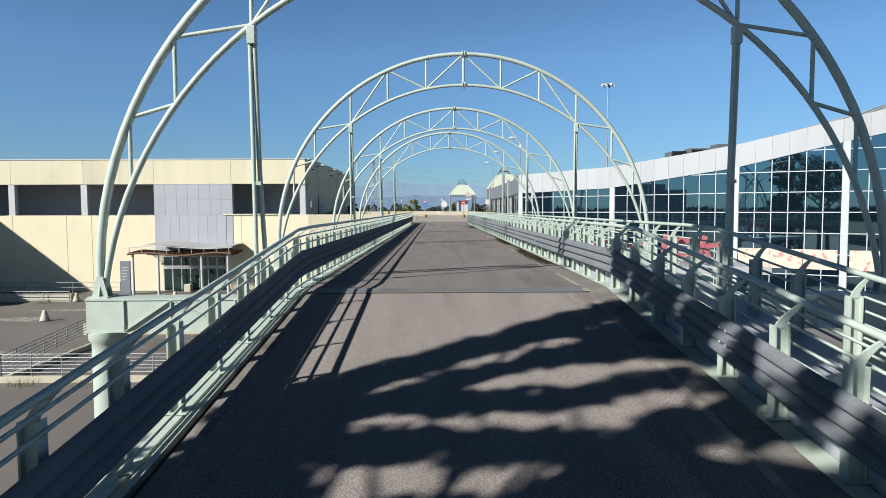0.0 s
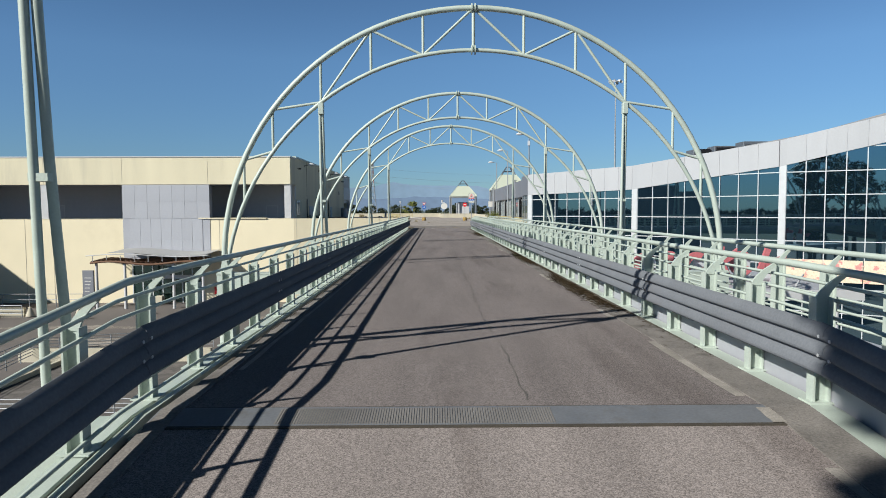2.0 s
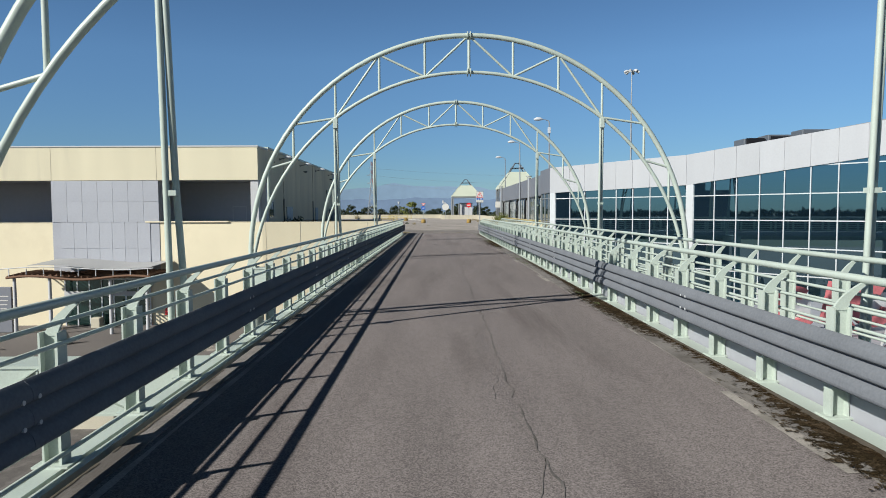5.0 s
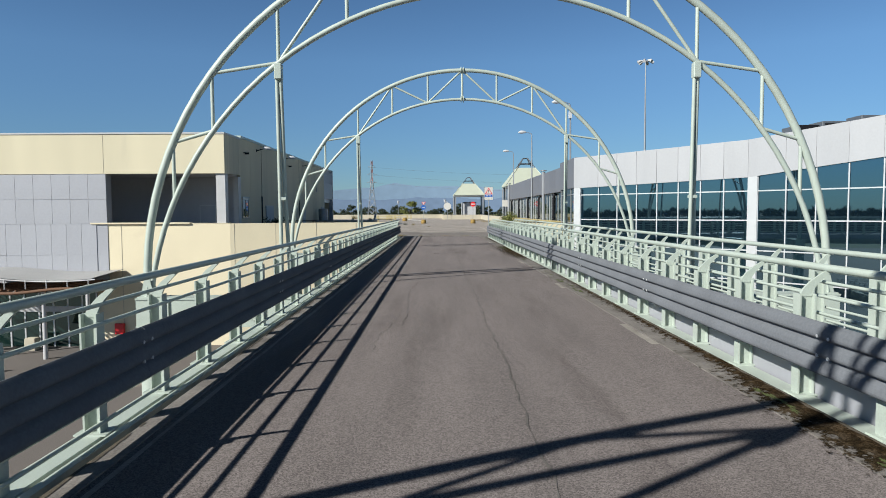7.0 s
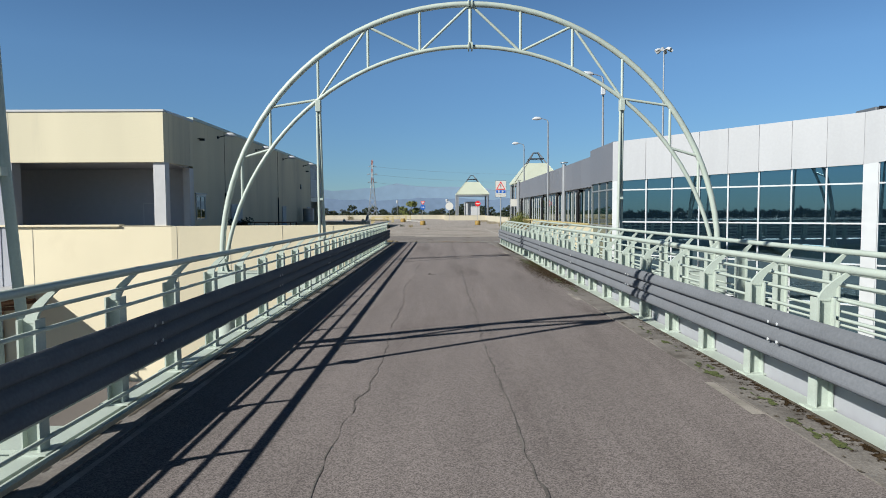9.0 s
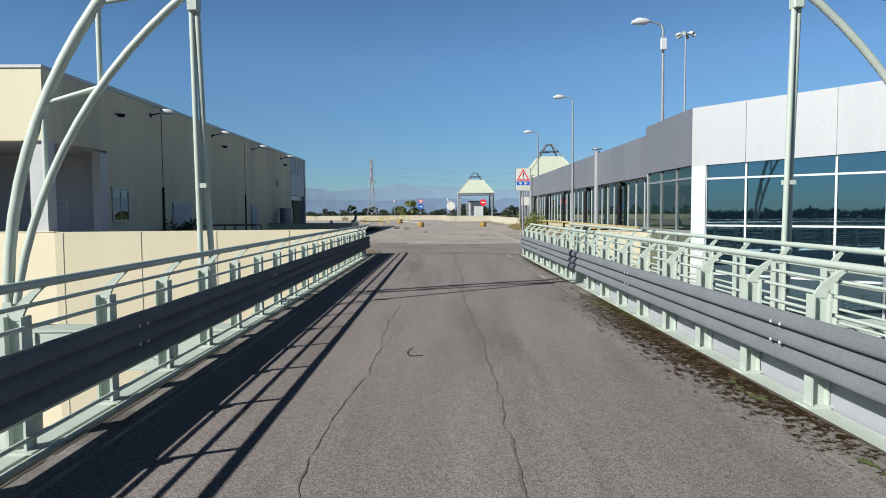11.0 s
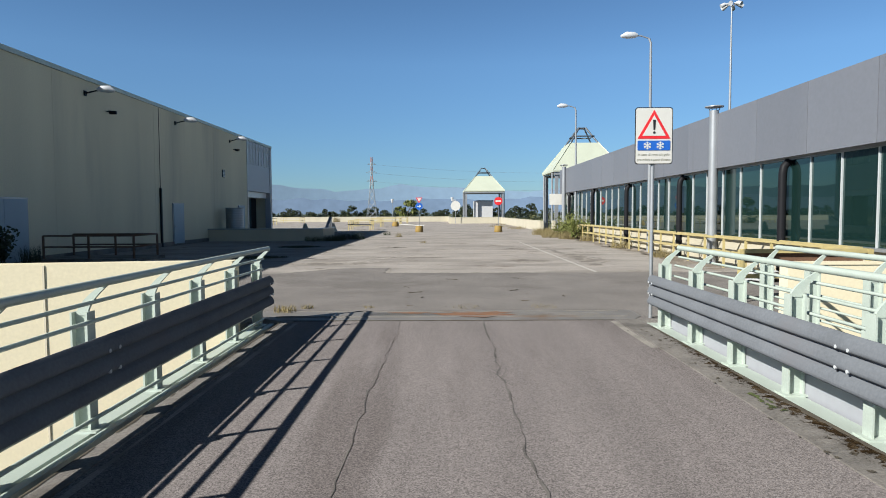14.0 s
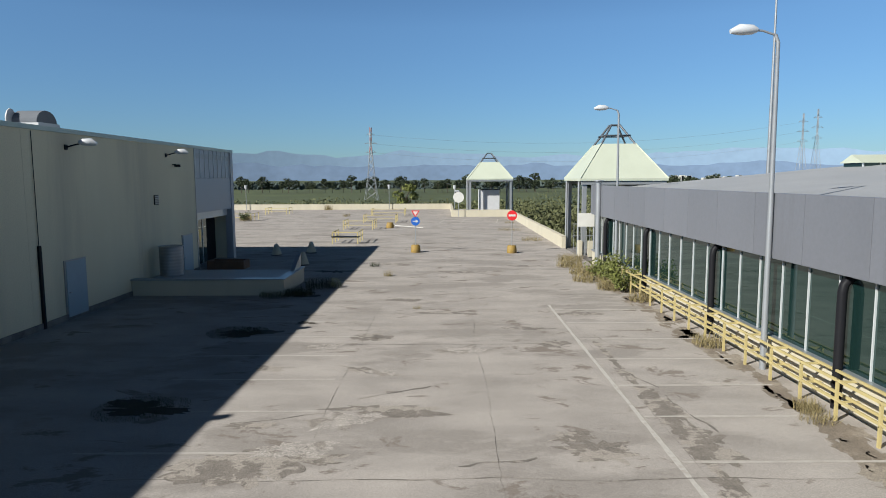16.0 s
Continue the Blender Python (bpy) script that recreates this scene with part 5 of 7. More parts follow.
# ---- pylons ----
def pylon(x, y, h, w, label, bands=False):
    p = thing("power_pylon", (x, y, GROUND), label, "pylon", "power pylons")
    part_bm = B()
    wid = lambda z: w * max(1 - 1.25 * (z / h) ** 0.75, 0.0) / 2 + 0.35
    t = 0.13
    zs = [h * u for u in (0, 0.12, 0.24, 0.36, 0.47, 0.57, 0.66, 0.74, 0.81, 0.87, 0.93, 1.0)]
    for i in range(len(zs) - 1):
        a, b = wid(zs[i]), wid(zs[i + 1])
        for sx in (-1, 1):
            for sy in (-1, 1):
                tube(part_bm, [(sx * a, sy * a, zs[i]), (sx * b, sy * b, zs[i + 1])], t, 4)
        for s in (-1, 1):
            tube(part_bm, [(-a, s * a, zs[i]), (b, s * b, zs[i + 1])], t * 0.6, 4)
            tube(part_bm, [(a, s * a, zs[i]), (-b, s * b, zs[i + 1])], t * 0.6, 4)
    part("lattice", part_bm, STEEL_GREY, p)
    if bands:
        for i in range(5, 11):
            bm = B()
            a, b = wid(zs[i]) + 0.05, wid(zs[i + 1]) + 0.05
            for sx in (-1, 1):
                for sy in (-1, 1):
                    tube(bm, [(sx * a, sy * a, zs[i]), (sx * b, sy * b, zs[i + 1])], t * 1.5, 4)
            part("painted_band", bm, (FAR_RED, FAR_WHITE)[i % 2], p)
    for u, l in ((0.66, w * 0.42), (0.78, w * 0.48), (0.9, w * 0.34)):
        bm = B()
        for s in (-1, 1):
            tube(bm, [(0, 0, h * u), (s * l, 0, h * u)], t * 0.8, 4)
            tube(bm, [(0, 0, h * (u + 0.035)), (s * l, 0, h * u)], t * 0.6, 4)
        part("crossarm", bm, STEEL_GREY, p)
    return p


py = pylon(-42, 442, 41.0, 7.0, "red and white lattice power pylon in the fields", True)
pylon(244.5, 520, 55, 8.5, "grey lattice power pylon")
pylon(260.0, 530, 59, 8.5, "grey lattice power pylon")

for z in (0.66, 0.78, 0.9):
    bm = B()
    a, b = Vector((-42, 442, GROUND + 41 * z)), Vector((244.5, 520, GROUND + 55 * z))
    tube(bm, [tuple(a + (b - a) * u - Vector((0, 0, 9 * 4 * u * (1 - u)))) for u in np.linspace(0, 1, 17)], 0.035, 4)
    single("power_line", bm, FRAME_GREY, "thin sagging power line between the pylons", "power line")

# ---- road surface details ----
rnd = random.Random(11)


def meander(x, y0, y1, amp, step=0.8, seed=0.0, freq=0.22):
    out, y = [], y0
    while y <= y1:
        out.append((x + amp * noise.noise((y * freq, seed, 0)) + 0.3 * amp * noise.noise((y * freq * 5, seed, 4)) + 0.05 * noise.noise((y * 3.1, seed, 8)), y))
        y += step
    return out


def crack(name, bm, label):
    return single(name, bm, CRACK, label, "crack", kind="stuff")


zr = lambda y: deck(y) + 0.004
bm = B()
strip(bm, meander(0.78, 14.8, END, 0.16, 0.12, 1.0, 0.16), 0.014, zr, 0.9, rnd)
strip(bm, meander(-0.52, 38.0, END, 0.14, 0.12, 7.0, 0.3), 0.008, zr, 0.9, rnd)
for x, y0, y1, s in ((-0.35, 55, 60, 3.0), (-0.7, 36, 40, 9.0), (1.05, 46, 49, 5.5), (0.6, 24, 30, 12.0)):
    strip(bm, meander(x, y0, y1, 0.3, 0.12, s, 0.5), 0.005, zr, 0.9, rnd)
crack("road_crack", bm, "thin dark wandering cracks in the bridge asphalt")
bm = B()
for y0, y1 in ((-4, 13.9), (14.9, 17.5), (19.2, 20.6), (24.5, 27.0), (36.5, 38.2), (42.6, 44.0), (49.5, 51.0), (63.0, 64.4), (70.5, 72.9)):
    strip(bm, [(2.84 + 0.012 * noise.noise((y, 2, 0)), y) for y in np.arange(y0, y1, 0.5)], 0.10, zr, 0.15, rnd)
strip(bm, [(2.86, y) for y in np.arange(CREST - 0.36, CREST - 0.01, 0.05)], 0.12, lambda y: deck(y) + 0.014, 0.1, rnd)
single("edge_line", bm, LINE_FAINT, "worn white edge line on the bridge road", "road marking", kind="structure")
bm = B()
for y0, y1 in ((16, 72.5),):
    strip(bm, [(-2.14 + 0.02 * noise.noise((y, 5, 0)), y) for y in np.arange(y0, y1, 0.6)], 0.05, zr, 0.5, rnd)
single("edge_line", bm, LINE_FAINT, "faint remains of an edge line", "road marking", kind="structure")
# dirt and moss along the kerb
def kerb_strip(bm, y0, y1, amount, seed, z, x0=3.285, s=-1):
    prev = None
    for y in np.arange(y0, y1, 0.05):
        w = amount * (0.55 + 0.9 * noise.noise((y * 0.33, seed, 0)) + 0.5 * noise.noise((y * 1.9, seed, 2)) + 0.35 * noise.noise((y * 6.5, seed, 4)) + 0.25 * noise.noise((y * 17, seed, 6)))
        if w < 0.012:
            prev = None
            continue
        q = (bm.verts.new((x0, y, z)), bm.verts.new((x0 + s * w, y + 0.02 * noise.noise((y * 9, seed, 8)), z)))
        if prev:
            bm.faces.new((prev[0], q[0], q[1], prev[1]))
        prev = q


bm = B()
kerb_strip(bm, 16.5, 72, 0.06, 3.0, 0.0168)
kerb_strip(bm, 20, 26.5, 0.12, 5.0, 0.0176)
kerb_strip(bm, 16, 72.5, 0.035, 9.0, 0.0166, -2.40, 1)
for _ in range(1900):
    y = rnd.gauss(58.3, 1.9) if rnd.random() < 0.62 else rnd.uniform(17, 72)
    r = 0.004 + 0.022 * rnd.random() ** 3
    blob(bm, 3.12 - abs(rnd.gauss(0, 0.34 if 54 < y < 62.5 else 0.11)) - 0.03, y, r, r * rnd.uniform(0.7, 2.0), 0.0180, rnd, 30, 1.0)
single("kerb_dirt", bm, DIRT, "dirt and dead leaves gathered along the kerb", "dirt", kind="stuff")
bm = B()
for y, w in ((57.2, 0.05), (57.8, 0.07), (58.4, 0.10), (58.9, 0.10), (59.4, 0.08), (59.9, 0.06), (60.6, 0.05), (42.2, 0.10), (43.0, 0.07), (44.0, 0.11), (45.2, 0.08), (46.3, 0.06), (32.6, 0.08), (34.0, 0.07), (66.0, 0.07), (68.2, 0.08), (51.0, 0.08), (53.0, 0.09)):
    for _ in range(9):
        blob(bm, 3.12 - rnd.uniform(0.1, 1.3) * w, y + rnd.uniform(-0.35, 0.35), w * rnd.uniform(0.15, 0.45), w * rnd.uniform(0.3, 1.1), 0.019 + rnd.uniform(0, 0.004), rnd, 30, 1.2)
single("moss", bm, MOSS, "green moss tufts along the kerb", "moss", kind="stuff")


for y0, y1, w, z, mat, lab in ((50.0, 60.8, 1.25, 0.0162, KERB_SOIL, "brown soil and dead leaves spread over the road edge"), (19.4, 27.0, 0.66, 0.0162, KERB_DEEP, "dark brown soil along the kerb"),
                               (28.6, 35.6, 0.58, 0.0162, KERB_DEEP, "dark brown soil along the kerb"), (14.9, 50.4, 0.36, 0.0166, KERB_SOIL, "thin brown soil along the kerb"), (61.0, 72.6, 0.34, 0.0166, KERB_SOIL, "thin brown soil along the kerb"),
                               (54.8, 60.9, 0.56, 0.0170, KERB_MOSS, "olive moss growing in the kerb soil")):
    bm = B()
    bm.faces.new([bm.verts.new(p) for p in ((3.29 - w, y0, z), (3.29, y0, z), (3.29, y1, z), (3.29 - w, y1, z))])
    single("moss" if mat is KERB_MOSS else "kerb_dirt", bm, mat, lab, "moss" if mat is KERB_MOSS else "dirt", kind="stuff")


# ---- weeds ----
def tuft(bm, x, y, z, r, h, n, rnd, droop=0.5):
    for _ in range(n):
        a, q = rnd.uniform(0, math.tau), r * math.sqrt(rnd.random())
        bx, by = x + q * math.cos(a), y + q * math.sin(a)
        b = rnd.uniform(0, math.tau)
        hh, dd = h * rnd.uniform(0.5, 1.1), rnd.uniform(0.1, droop) * h
        w = 0.003 + 0.006 * h
        s = Vector((-math.sin(b), math.cos(b), 0)) * w
        p0, p1, p2 = Vector((bx, by, z)), Vector((bx + 0.4 * dd * math.cos(b), by + 0.4 * dd * math.sin(b), z + 0.65 * hh)), Vector((bx + dd * math.cos(b), by + dd * math.sin(b), z + hh))
        v = [bm.verts.new(p) for p in (p0 - s, p0 + s, p1 + 0.7 * s, p1 - 0.7 * s)]
        bm.faces.new(v)
        t = bm.verts.new(p2)
        bm.faces.new((v[3], v[2], t))


def weeds(spots, mat, label):
    bm = B()
    for x, y, r, h, n in spots:
        tuft(bm, x, y, 0, r, h, int(2.2 * n), rnd, 0.8)
    me = bpy.data.meshes.new("weeds")
    bm.to_mesh(me)
    bm.free()
    me.materials.append(mat)
    tagged(new("weeds", me), label, "weeds", kind="stuff")


weeds([(-7.3, 94.9, 0.9, 0.08, 700), (-6.7, 95.1, 0.6, 0.07, 400), (-7.2, 87.4, 0.9, 0.06, 700), (-6.6, 87.5, 0.7, 0.05, 400), (-6.6, 102.3, 0.7, 0.4, 260),
       (-7.6, 102.0, 0.8, 0.35, 200), (-5.9, 104.5, 0.9, 0.5, 240), (-13.8, 81.4, 0.4, 1.1, 120), (-13.7, 84.0, 0.35, 0.7, 90), (-4.2, 112, 0.3, 0.3, 60)], LEAF_DARK, "dark rank grass growing through the car park")
weeds([(8.5, 87.1, 0.3, 0.35, 120), (8.6, 93.0, 0.5, 0.4, 160), (8.4, 86.5, 0.4, 0.25, 90), (8.7, 100.5, 0.5, 0.5, 160), (8.2, 103.5, 0.7, 0.6, 260), (7.6, 106.0, 0.8, 0.5, 240), (8.0, 108.5, 0.9, 0.6, 260),
       (7.7, 111.5, 0.8, 0.6, 220), (8.3, 114.5, 0.8, 0.5, 200), (8.4, 79.0, 0.3, 0.3, 90), (-2.6, 73.6, 0.2, 0.14, 70), (-2.3, 74.0, 0.12, 0.09, 40), (-1.2, 74.05, 0.12, 0.05, 20), (2.0, 74.1, 0.25, 0.04, 40), (0.6, 74.1, 0.3, 0.03, 40),
       (-3.0, 108, 0.25, 0.35, 50), (-1.0, 99, 0.2, 0.15, 30), (-26.0, 157, 0.8, 0.9, 160), (-20.0, 184, 0.7, 1.0, 120), (-14.0, 165, 0.6, 0.5, 80), (6.8, 139, 1.2, 0.3, 120), (7.6, 128, 0.9, 0.4, 120), (7.9, 150, 0.7, 0.3, 80)], STRAW, "dry yellow grass at the edges of the car park")


def shrub(at, h, r, n, mat, label, seed):
    rr = random.Random(seed)
    s = thing("shrub", at, label, "shrub")
    bm = B()
    tips = []
    for _ in range(9):
        a, q = rr.uniform(0, math.tau), rr.uniform(0.2, 1.0) * r
        tip = (q * math.cos(a), q * math.sin(a), h * rr.uniform(0.55, 1.0))
        tube(bm, [(0.1 * math.cos(a), 0.1 * math.sin(a), 0), (0.6 * tip[0], 0.6 * tip[1], 0.55 * tip[2]), tip], [0.015, 0.01, 0.004], 4)
        tips.append(tip)
    part("stems", bm, BARK, s)
    bm = B()
    for tip in tips:
        for k in range(4):
            c = tuple(Vector(tip) * (0.45 + 0.17 * k))
            leaf_cloud(bm, rr, c, r * 0.35, n // 36, 0.075)
    me = bpy.data.meshes.new("leaves")
    bm.to_mesh(me)
    bm.free()
    me.materials.append(mat)
    ob = new("leaves", me)
    ob.parent = s
    return s


shrub((8.45, 104.6, 0), 1.7, 0.9, 1100, LEAF_LIGHT, "straggly green shrub by the trolley rail", 1)
shrub((8.5, 102.6, 0), 1.3, 0.8, 900, LEAF_LIGHT, "straggly green shrub by the trolley rail", 2)
shrub((8.3, 106.4, 0), 1.0, 0.8, 700, LEAF_LIGHT, "straggly green shrub by the trolley rail", 3)
shrub((-13.6, 82.0, 0), 1.3, 0.9, 800, LEAF_DARK, "dark shrub against the hall wall", 4)
shrub((-25.5, 155, 0), 1.2, 0.8, 600, LEAF, "small shrub by a trolley rail", 5)

# ---- car park markings, cracks and patches ----
bm = B()
strip(bm, [(4.55 + 0.01 * noise.noise((y, 1, 0)), y) for y in np.arange(80.9, 100.0, 0.4)], 0.11, 0.004, 0.25, rnd)
single("parking_line", bm, LINE, "long worn white line across the car park", "road marking", kind="structure")
bm = B()
for y in (82.15, 84.45, 86.8, 89.0, 91.45, 93.85, 96.3, 98.7):
    strip(bm, [(x, y + 0.01 * noise.noise((x, y, 0))) for x in np.arange(4.65, 8.75, 0.4)], 0.10, 0.004, 0.3, rnd)
single("stall_line", bm, STALL, "faint white stall lines", "road marking", kind="structure")
bm = B()
for y in (82.6, 84.9, 87.2, 89.6, 91.93, 94.3, 96.7):
    strip(bm, [(x, y + 0.01 * noise.noise((x, y, 3))) for x in np.arange(-7.2, -2.7, 0.4)], 0.09, 0.004, 0.3, rnd)
for x in (-4.6, -0.6, 2.0, 6.3):
    strip(bm, [(x + 0.1 * (y - 150), y) for y in np.arange(150, 158, 1.0)], 0.12, 0.004, 0.2, rnd)
single("stall_line", bm, STALL, "faint white stall lines", "road marking", kind="structure")
bm = B()
for x, y0, y1, s in ((1.2, 81, 120, 2.0), (-2.6, 83.0, 100, 4.0), (4.9, 83, 96, 8.0), (-6.5, 104, 150, 1.0)):
    strip(bm, meander(x, y0, y1, 0.12, 0.3, s), 0.006, 0.005, 0.9, rnd)
for y, x0, x1, s in ((83.75, -6, 8.6, 1.0), (93.2, -5, 4.5, 2.0), (102.1, -1.5, 8.4, 3.0), (110.3, -4, 8, 4.0), (117.0, -2, 8, 5.0), (126, -6, 8, 6.0), (134, -7, 8, 7.0), (98.0, -4.6, 1.5, 8.0)):
    strip(bm, [(x, y + 0.15 * noise.noise((x * 0.5, s, 0)) + 0.05 * noise.noise((x * 3, s, 1))) for x in np.arange(x0, x1, 0.4)], 0.024, 0.005, 0.95, rnd)
for x, y, dx, dy in ((5.0, 90.6, 0.9, -2.6), (5.6, 88.2, 0.3, -2.4), (-2.0, 88.0, 1.8, 1.0), (-4.7, 86.4, 2.3, 0.7), (-2.9, 90.9, 1.0, -0.8), (2.9, 95.3, 1.2, 0.1), (3.2, 93.3, 0.7, -0.5), (5.2, 94.4, 0.4, -1.8), (0.4, 84.3, 1.5, 0.3), (-0.4, 103.0, 1.4, 0.2)):
    strip(bm, [(x + dx * u + 0.12 * noise.noise((u * 4, x, y)), y + dy * u + 0.12 * noise.noise((u * 4, y, x))) for u in np.linspace(0, 1, 9)], 0.05, 0.005, 0.9, rnd)
single("lot_crack", bm, CRACK_FAINT, "dark cracks and joints across the car park", "crack", kind="stuff")
bm = B()
for x, y, rx, ry in ((3.4, 84.9, 0.7, 0.45), (3.0, 85.6, 0.5, 0.3), (5.3, 87.4, 0.35, 1.3), (5.5, 85.4, 0.45, 0.9), (-1.3, 87.2, 1.2, 0.35), (-2.2, 90.4, 0.35, 0.25), (2.9, 95.5, 0.7, 0.25), (3.7, 93.1, 0.35, 0.45), (-2.4, 94.2, 0.5, 0.5), (-4.2, 86.3, 0.5, 0.2),
                     (-3.3, 84.3, 1.1, 0.7), (0.3, 98.2, 1.0, 0.2), (5.3, 97.8, 0.8, 0.3), (-1.6, 101, 0.9, 0.3), (1.6, 109.5, 1.6, 0.35), (-3.0, 113, 1.1, 0.4), (5.5, 112, 1.3, 0.3), (0.4, 126, 2.0, 0.4), (-4.4, 134, 1.4, 0.5), (3.4, 141, 1.8, 0.5), (-5.2, 97.7, 0.35, 0.2), (-4.9, 90.6, 0.35, 0.25)):
    for _ in range(3):
        blob(bm, x + rnd.uniform(-0.5, 0.5) * rx, y + rnd.uniform(-0.5, 0.5) * ry, rx * 0.9, ry * 0.9, 0.0025 + rnd.uniform(0, 0.001), rnd, 60, 1.0)
for k in range(26):
    y = 83.2 + k * 0.4
    x = 5.12 + 0.16 * noise.noise((y * 0.35, 6.0, 0)) + 0.1 * noise.noise((y * 1.4, 6.0, 0))
    blob(bm, x, y, rnd.uniform(0.06, 0.2) * (1.6 if y < 86.5 else 1.0), rnd.uniform(0.25, 0.42), 0.0027 + 0.0003 * (k % 4), rnd, 40, 0.8)
single("asphalt_patch", bm, PATCH, "dark worn-through patches in the car park surface", "patch", kind="stuff")
bm = B()
for k in range(70):
    y = rnd.uniform(81.5, 106)
    blob(bm, 8.75 - abs(rnd.gauss(0, 0.35)), y, rnd.uniform(0.12, 0.4), rnd.uniform(0.3, 0.9), 0.0026 + 0.0002 * (k % 6), rnd, 40, 0.8)
single("plinth_soil", bm, SOIL, "brown soil washed up along the trolley rail", "dirt", kind="stuff")
bm = B()
for x, y, rx, ry in ((-2.3, 86.6, 0.9, 0.55), (-3.0, 85.0, 0.8, 0.45), (-1.7, 90.2, 0.5, 0.4), (-3.6, 93.0, 0.7, 0.4), (0.6, 92.5, 1.0, 0.5)):
    blob(bm, x, y, rx, ry, 0.0042, rnd, 60, 0.9)
single("asphalt_patch", bm, PATCH_LIGHT, "pale crumbling patches in the car park surface", "patch", kind="stuff")
# ragged edge of the newer asphalt, which runs a little into the old one
def apron_edge(x):
    y = 80.72 + 0.05 * noise.noise((x * 0.5, 2.0, 0)) + 0.05 * noise.noise((x * 2.2, 4.0, 0)) + 0.03 * noise.noise((x * 9, 4.0, 3))
    rise = min(max((-1.42 - x) / 0.22, 0.0), 1.0) * min(max((x + 5.0 + 0.5 * noise.noise((x * 1.7, 3.0, 0))) / 2.6, 0.0), 1.0)
    return y + (1.8 + 0.12 * noise.noise((x * 1.3, 9.0, 0)) + 0.08 * noise.noise((x * 5, 9.0, 0))) * rise * rise * (3 - 2 * rise)


bm = B()
prev = None
for x in np.arange(-13.2, 9.2, 0.05):
    q = (bm.verts.new((x, 80.3, 0.002)), bm.verts.new((x, apron_edge(x), 0.002)))
    if prev:
        bm.faces.new((prev[0], q[0], q[1], prev[1]))
    prev = q
single("asphalt_edge", bm, LOT_NEW, "ragged edge of the newer asphalt", "pavement", kind="structure")
rim = B()
side = [(-1.55 + 0.06 * noise.noise((y * 2.5, 3.0, 0)) + 0.03 * noise.noise((y * 9, 3.0, 1)), y) for y in np.arange(82.5, 80.7, -0.06)]
strip(rim, side + [(x, apron_edge(x) + 0.02) for x in np.arange(-1.42, 0.2, 0.06)], 0.045, 0.0046, 0.9, rnd)
strip(rim, [(x, apron_edge(x) + 0.015) for x in np.arange(0.2, 8.6, 0.08)], 0.014, 0.0046, 0.9, rnd)
single("lot_crack", rim, CRACK, "dark broken rim of the newer asphalt", "crack", kind="stuff")
crumb = B()
strip(crumb, [(x + 0.08, y) for x, y in side[6:]] + [(x, apron_edge(x) + 0.11 + 0.04 * noise.noise((x * 5, 1, 0))) for x in np.arange(-1.3, 2.6, 0.07)], 0.16, 0.0036, 0.8, rnd)
single("asphalt_crumbs", crumb, PATCH_LIGHT, "pale crumbled rim of the old asphalt", "patch", kind="stuff")
bm = B()
for x, y, dx, dy in ((0.3, 75.6, 1.3, 0.25), (-1.6, 76.8, 0.5, 1.4), (4.4, 76.2, 1.4, -0.1), (2.2, 78.6, 0.8, 0.3), (-3.9, 77.9, 1.6, 0.2), (1.1, 79.3, 0.2, -1.1)):
    strip(bm, [(x + dx * u + 0.1 * noise.noise((u * 4, x, y)), y + dy * u + 0.1 * noise.noise((u * 4, y, x))) for u in np.linspace(0, 1, 12)], 0.006, 0.004, 0.9, rnd)
single("lot_crack", bm, CRACK_FAINT, "fine cracks in the newer asphalt", "crack", kind="stuff")
for k in range(9):
    x, y, a, l = rnd.uniform(-2.5, 4.5), rnd.uniform(74.2, 79.8), rnd.uniform(0, math.tau), rnd.uniform(0.12, 0.34)
    bm = B()
    tube(bm, [(u * l * math.cos(a + 0.7 * u), u * l * math.sin(a + 0.7 * u), 0.008 + 0.012 * u) for u in (0, 0.35, 0.7, 1.0)], [0.007, 0.007, 0.005, 0.003], 5)
    tw = single("twig", bm, BARK, "thin dry twig lying on the asphalt", "twig", "twigs on the asphalt")
    tw.matrix_basis = pose(x, y, 0)
bm = B()
for k in range(60):
    r = rnd.uniform(0.008, 0.03)
    blob(bm, rnd.uniform(-3, 5.5), rnd.uniform(73.8, 80.4), r * rnd.uniform(0.6, 1.8), r, 0.004, rnd, 12, 0.8)
single("dead_leaves", bm, DIRT, "scattered dead leaves and crumbs on the asphalt", "litter", kind="stuff")
# ribs of the steel joint plate
bm = B()
for i in range(112):
    x = -1.2 + i * 0.036
    box(bm, x, x + 0.017, END + 0.45, END + 0.75, 0.006, 0.014)
for y, w in ((END + 0.30, 0.025), (END + 0.36, 0.02), (END + 0.88, 0.03)):
    box(bm, -2.6, 3.2, y, y + w, 0.006, 0.018)
single("plate_ribs", bm, RUST_PLATE, "ribs of the steel expansion plate", "joint plate", kind="structure")
bm = B()
blob(bm, 0.75, END + 0.55, 0.75, 0.28, 0.0155, rnd, 60, 0.7)
blob(bm, -0.4, END + 0.7, 0.4, 0.12, 0.0157, rnd, 60, 0.9)
single("rust_stain", bm, RUSTED, "rust stain spread over the joint plate", "rust", kind="stuff")

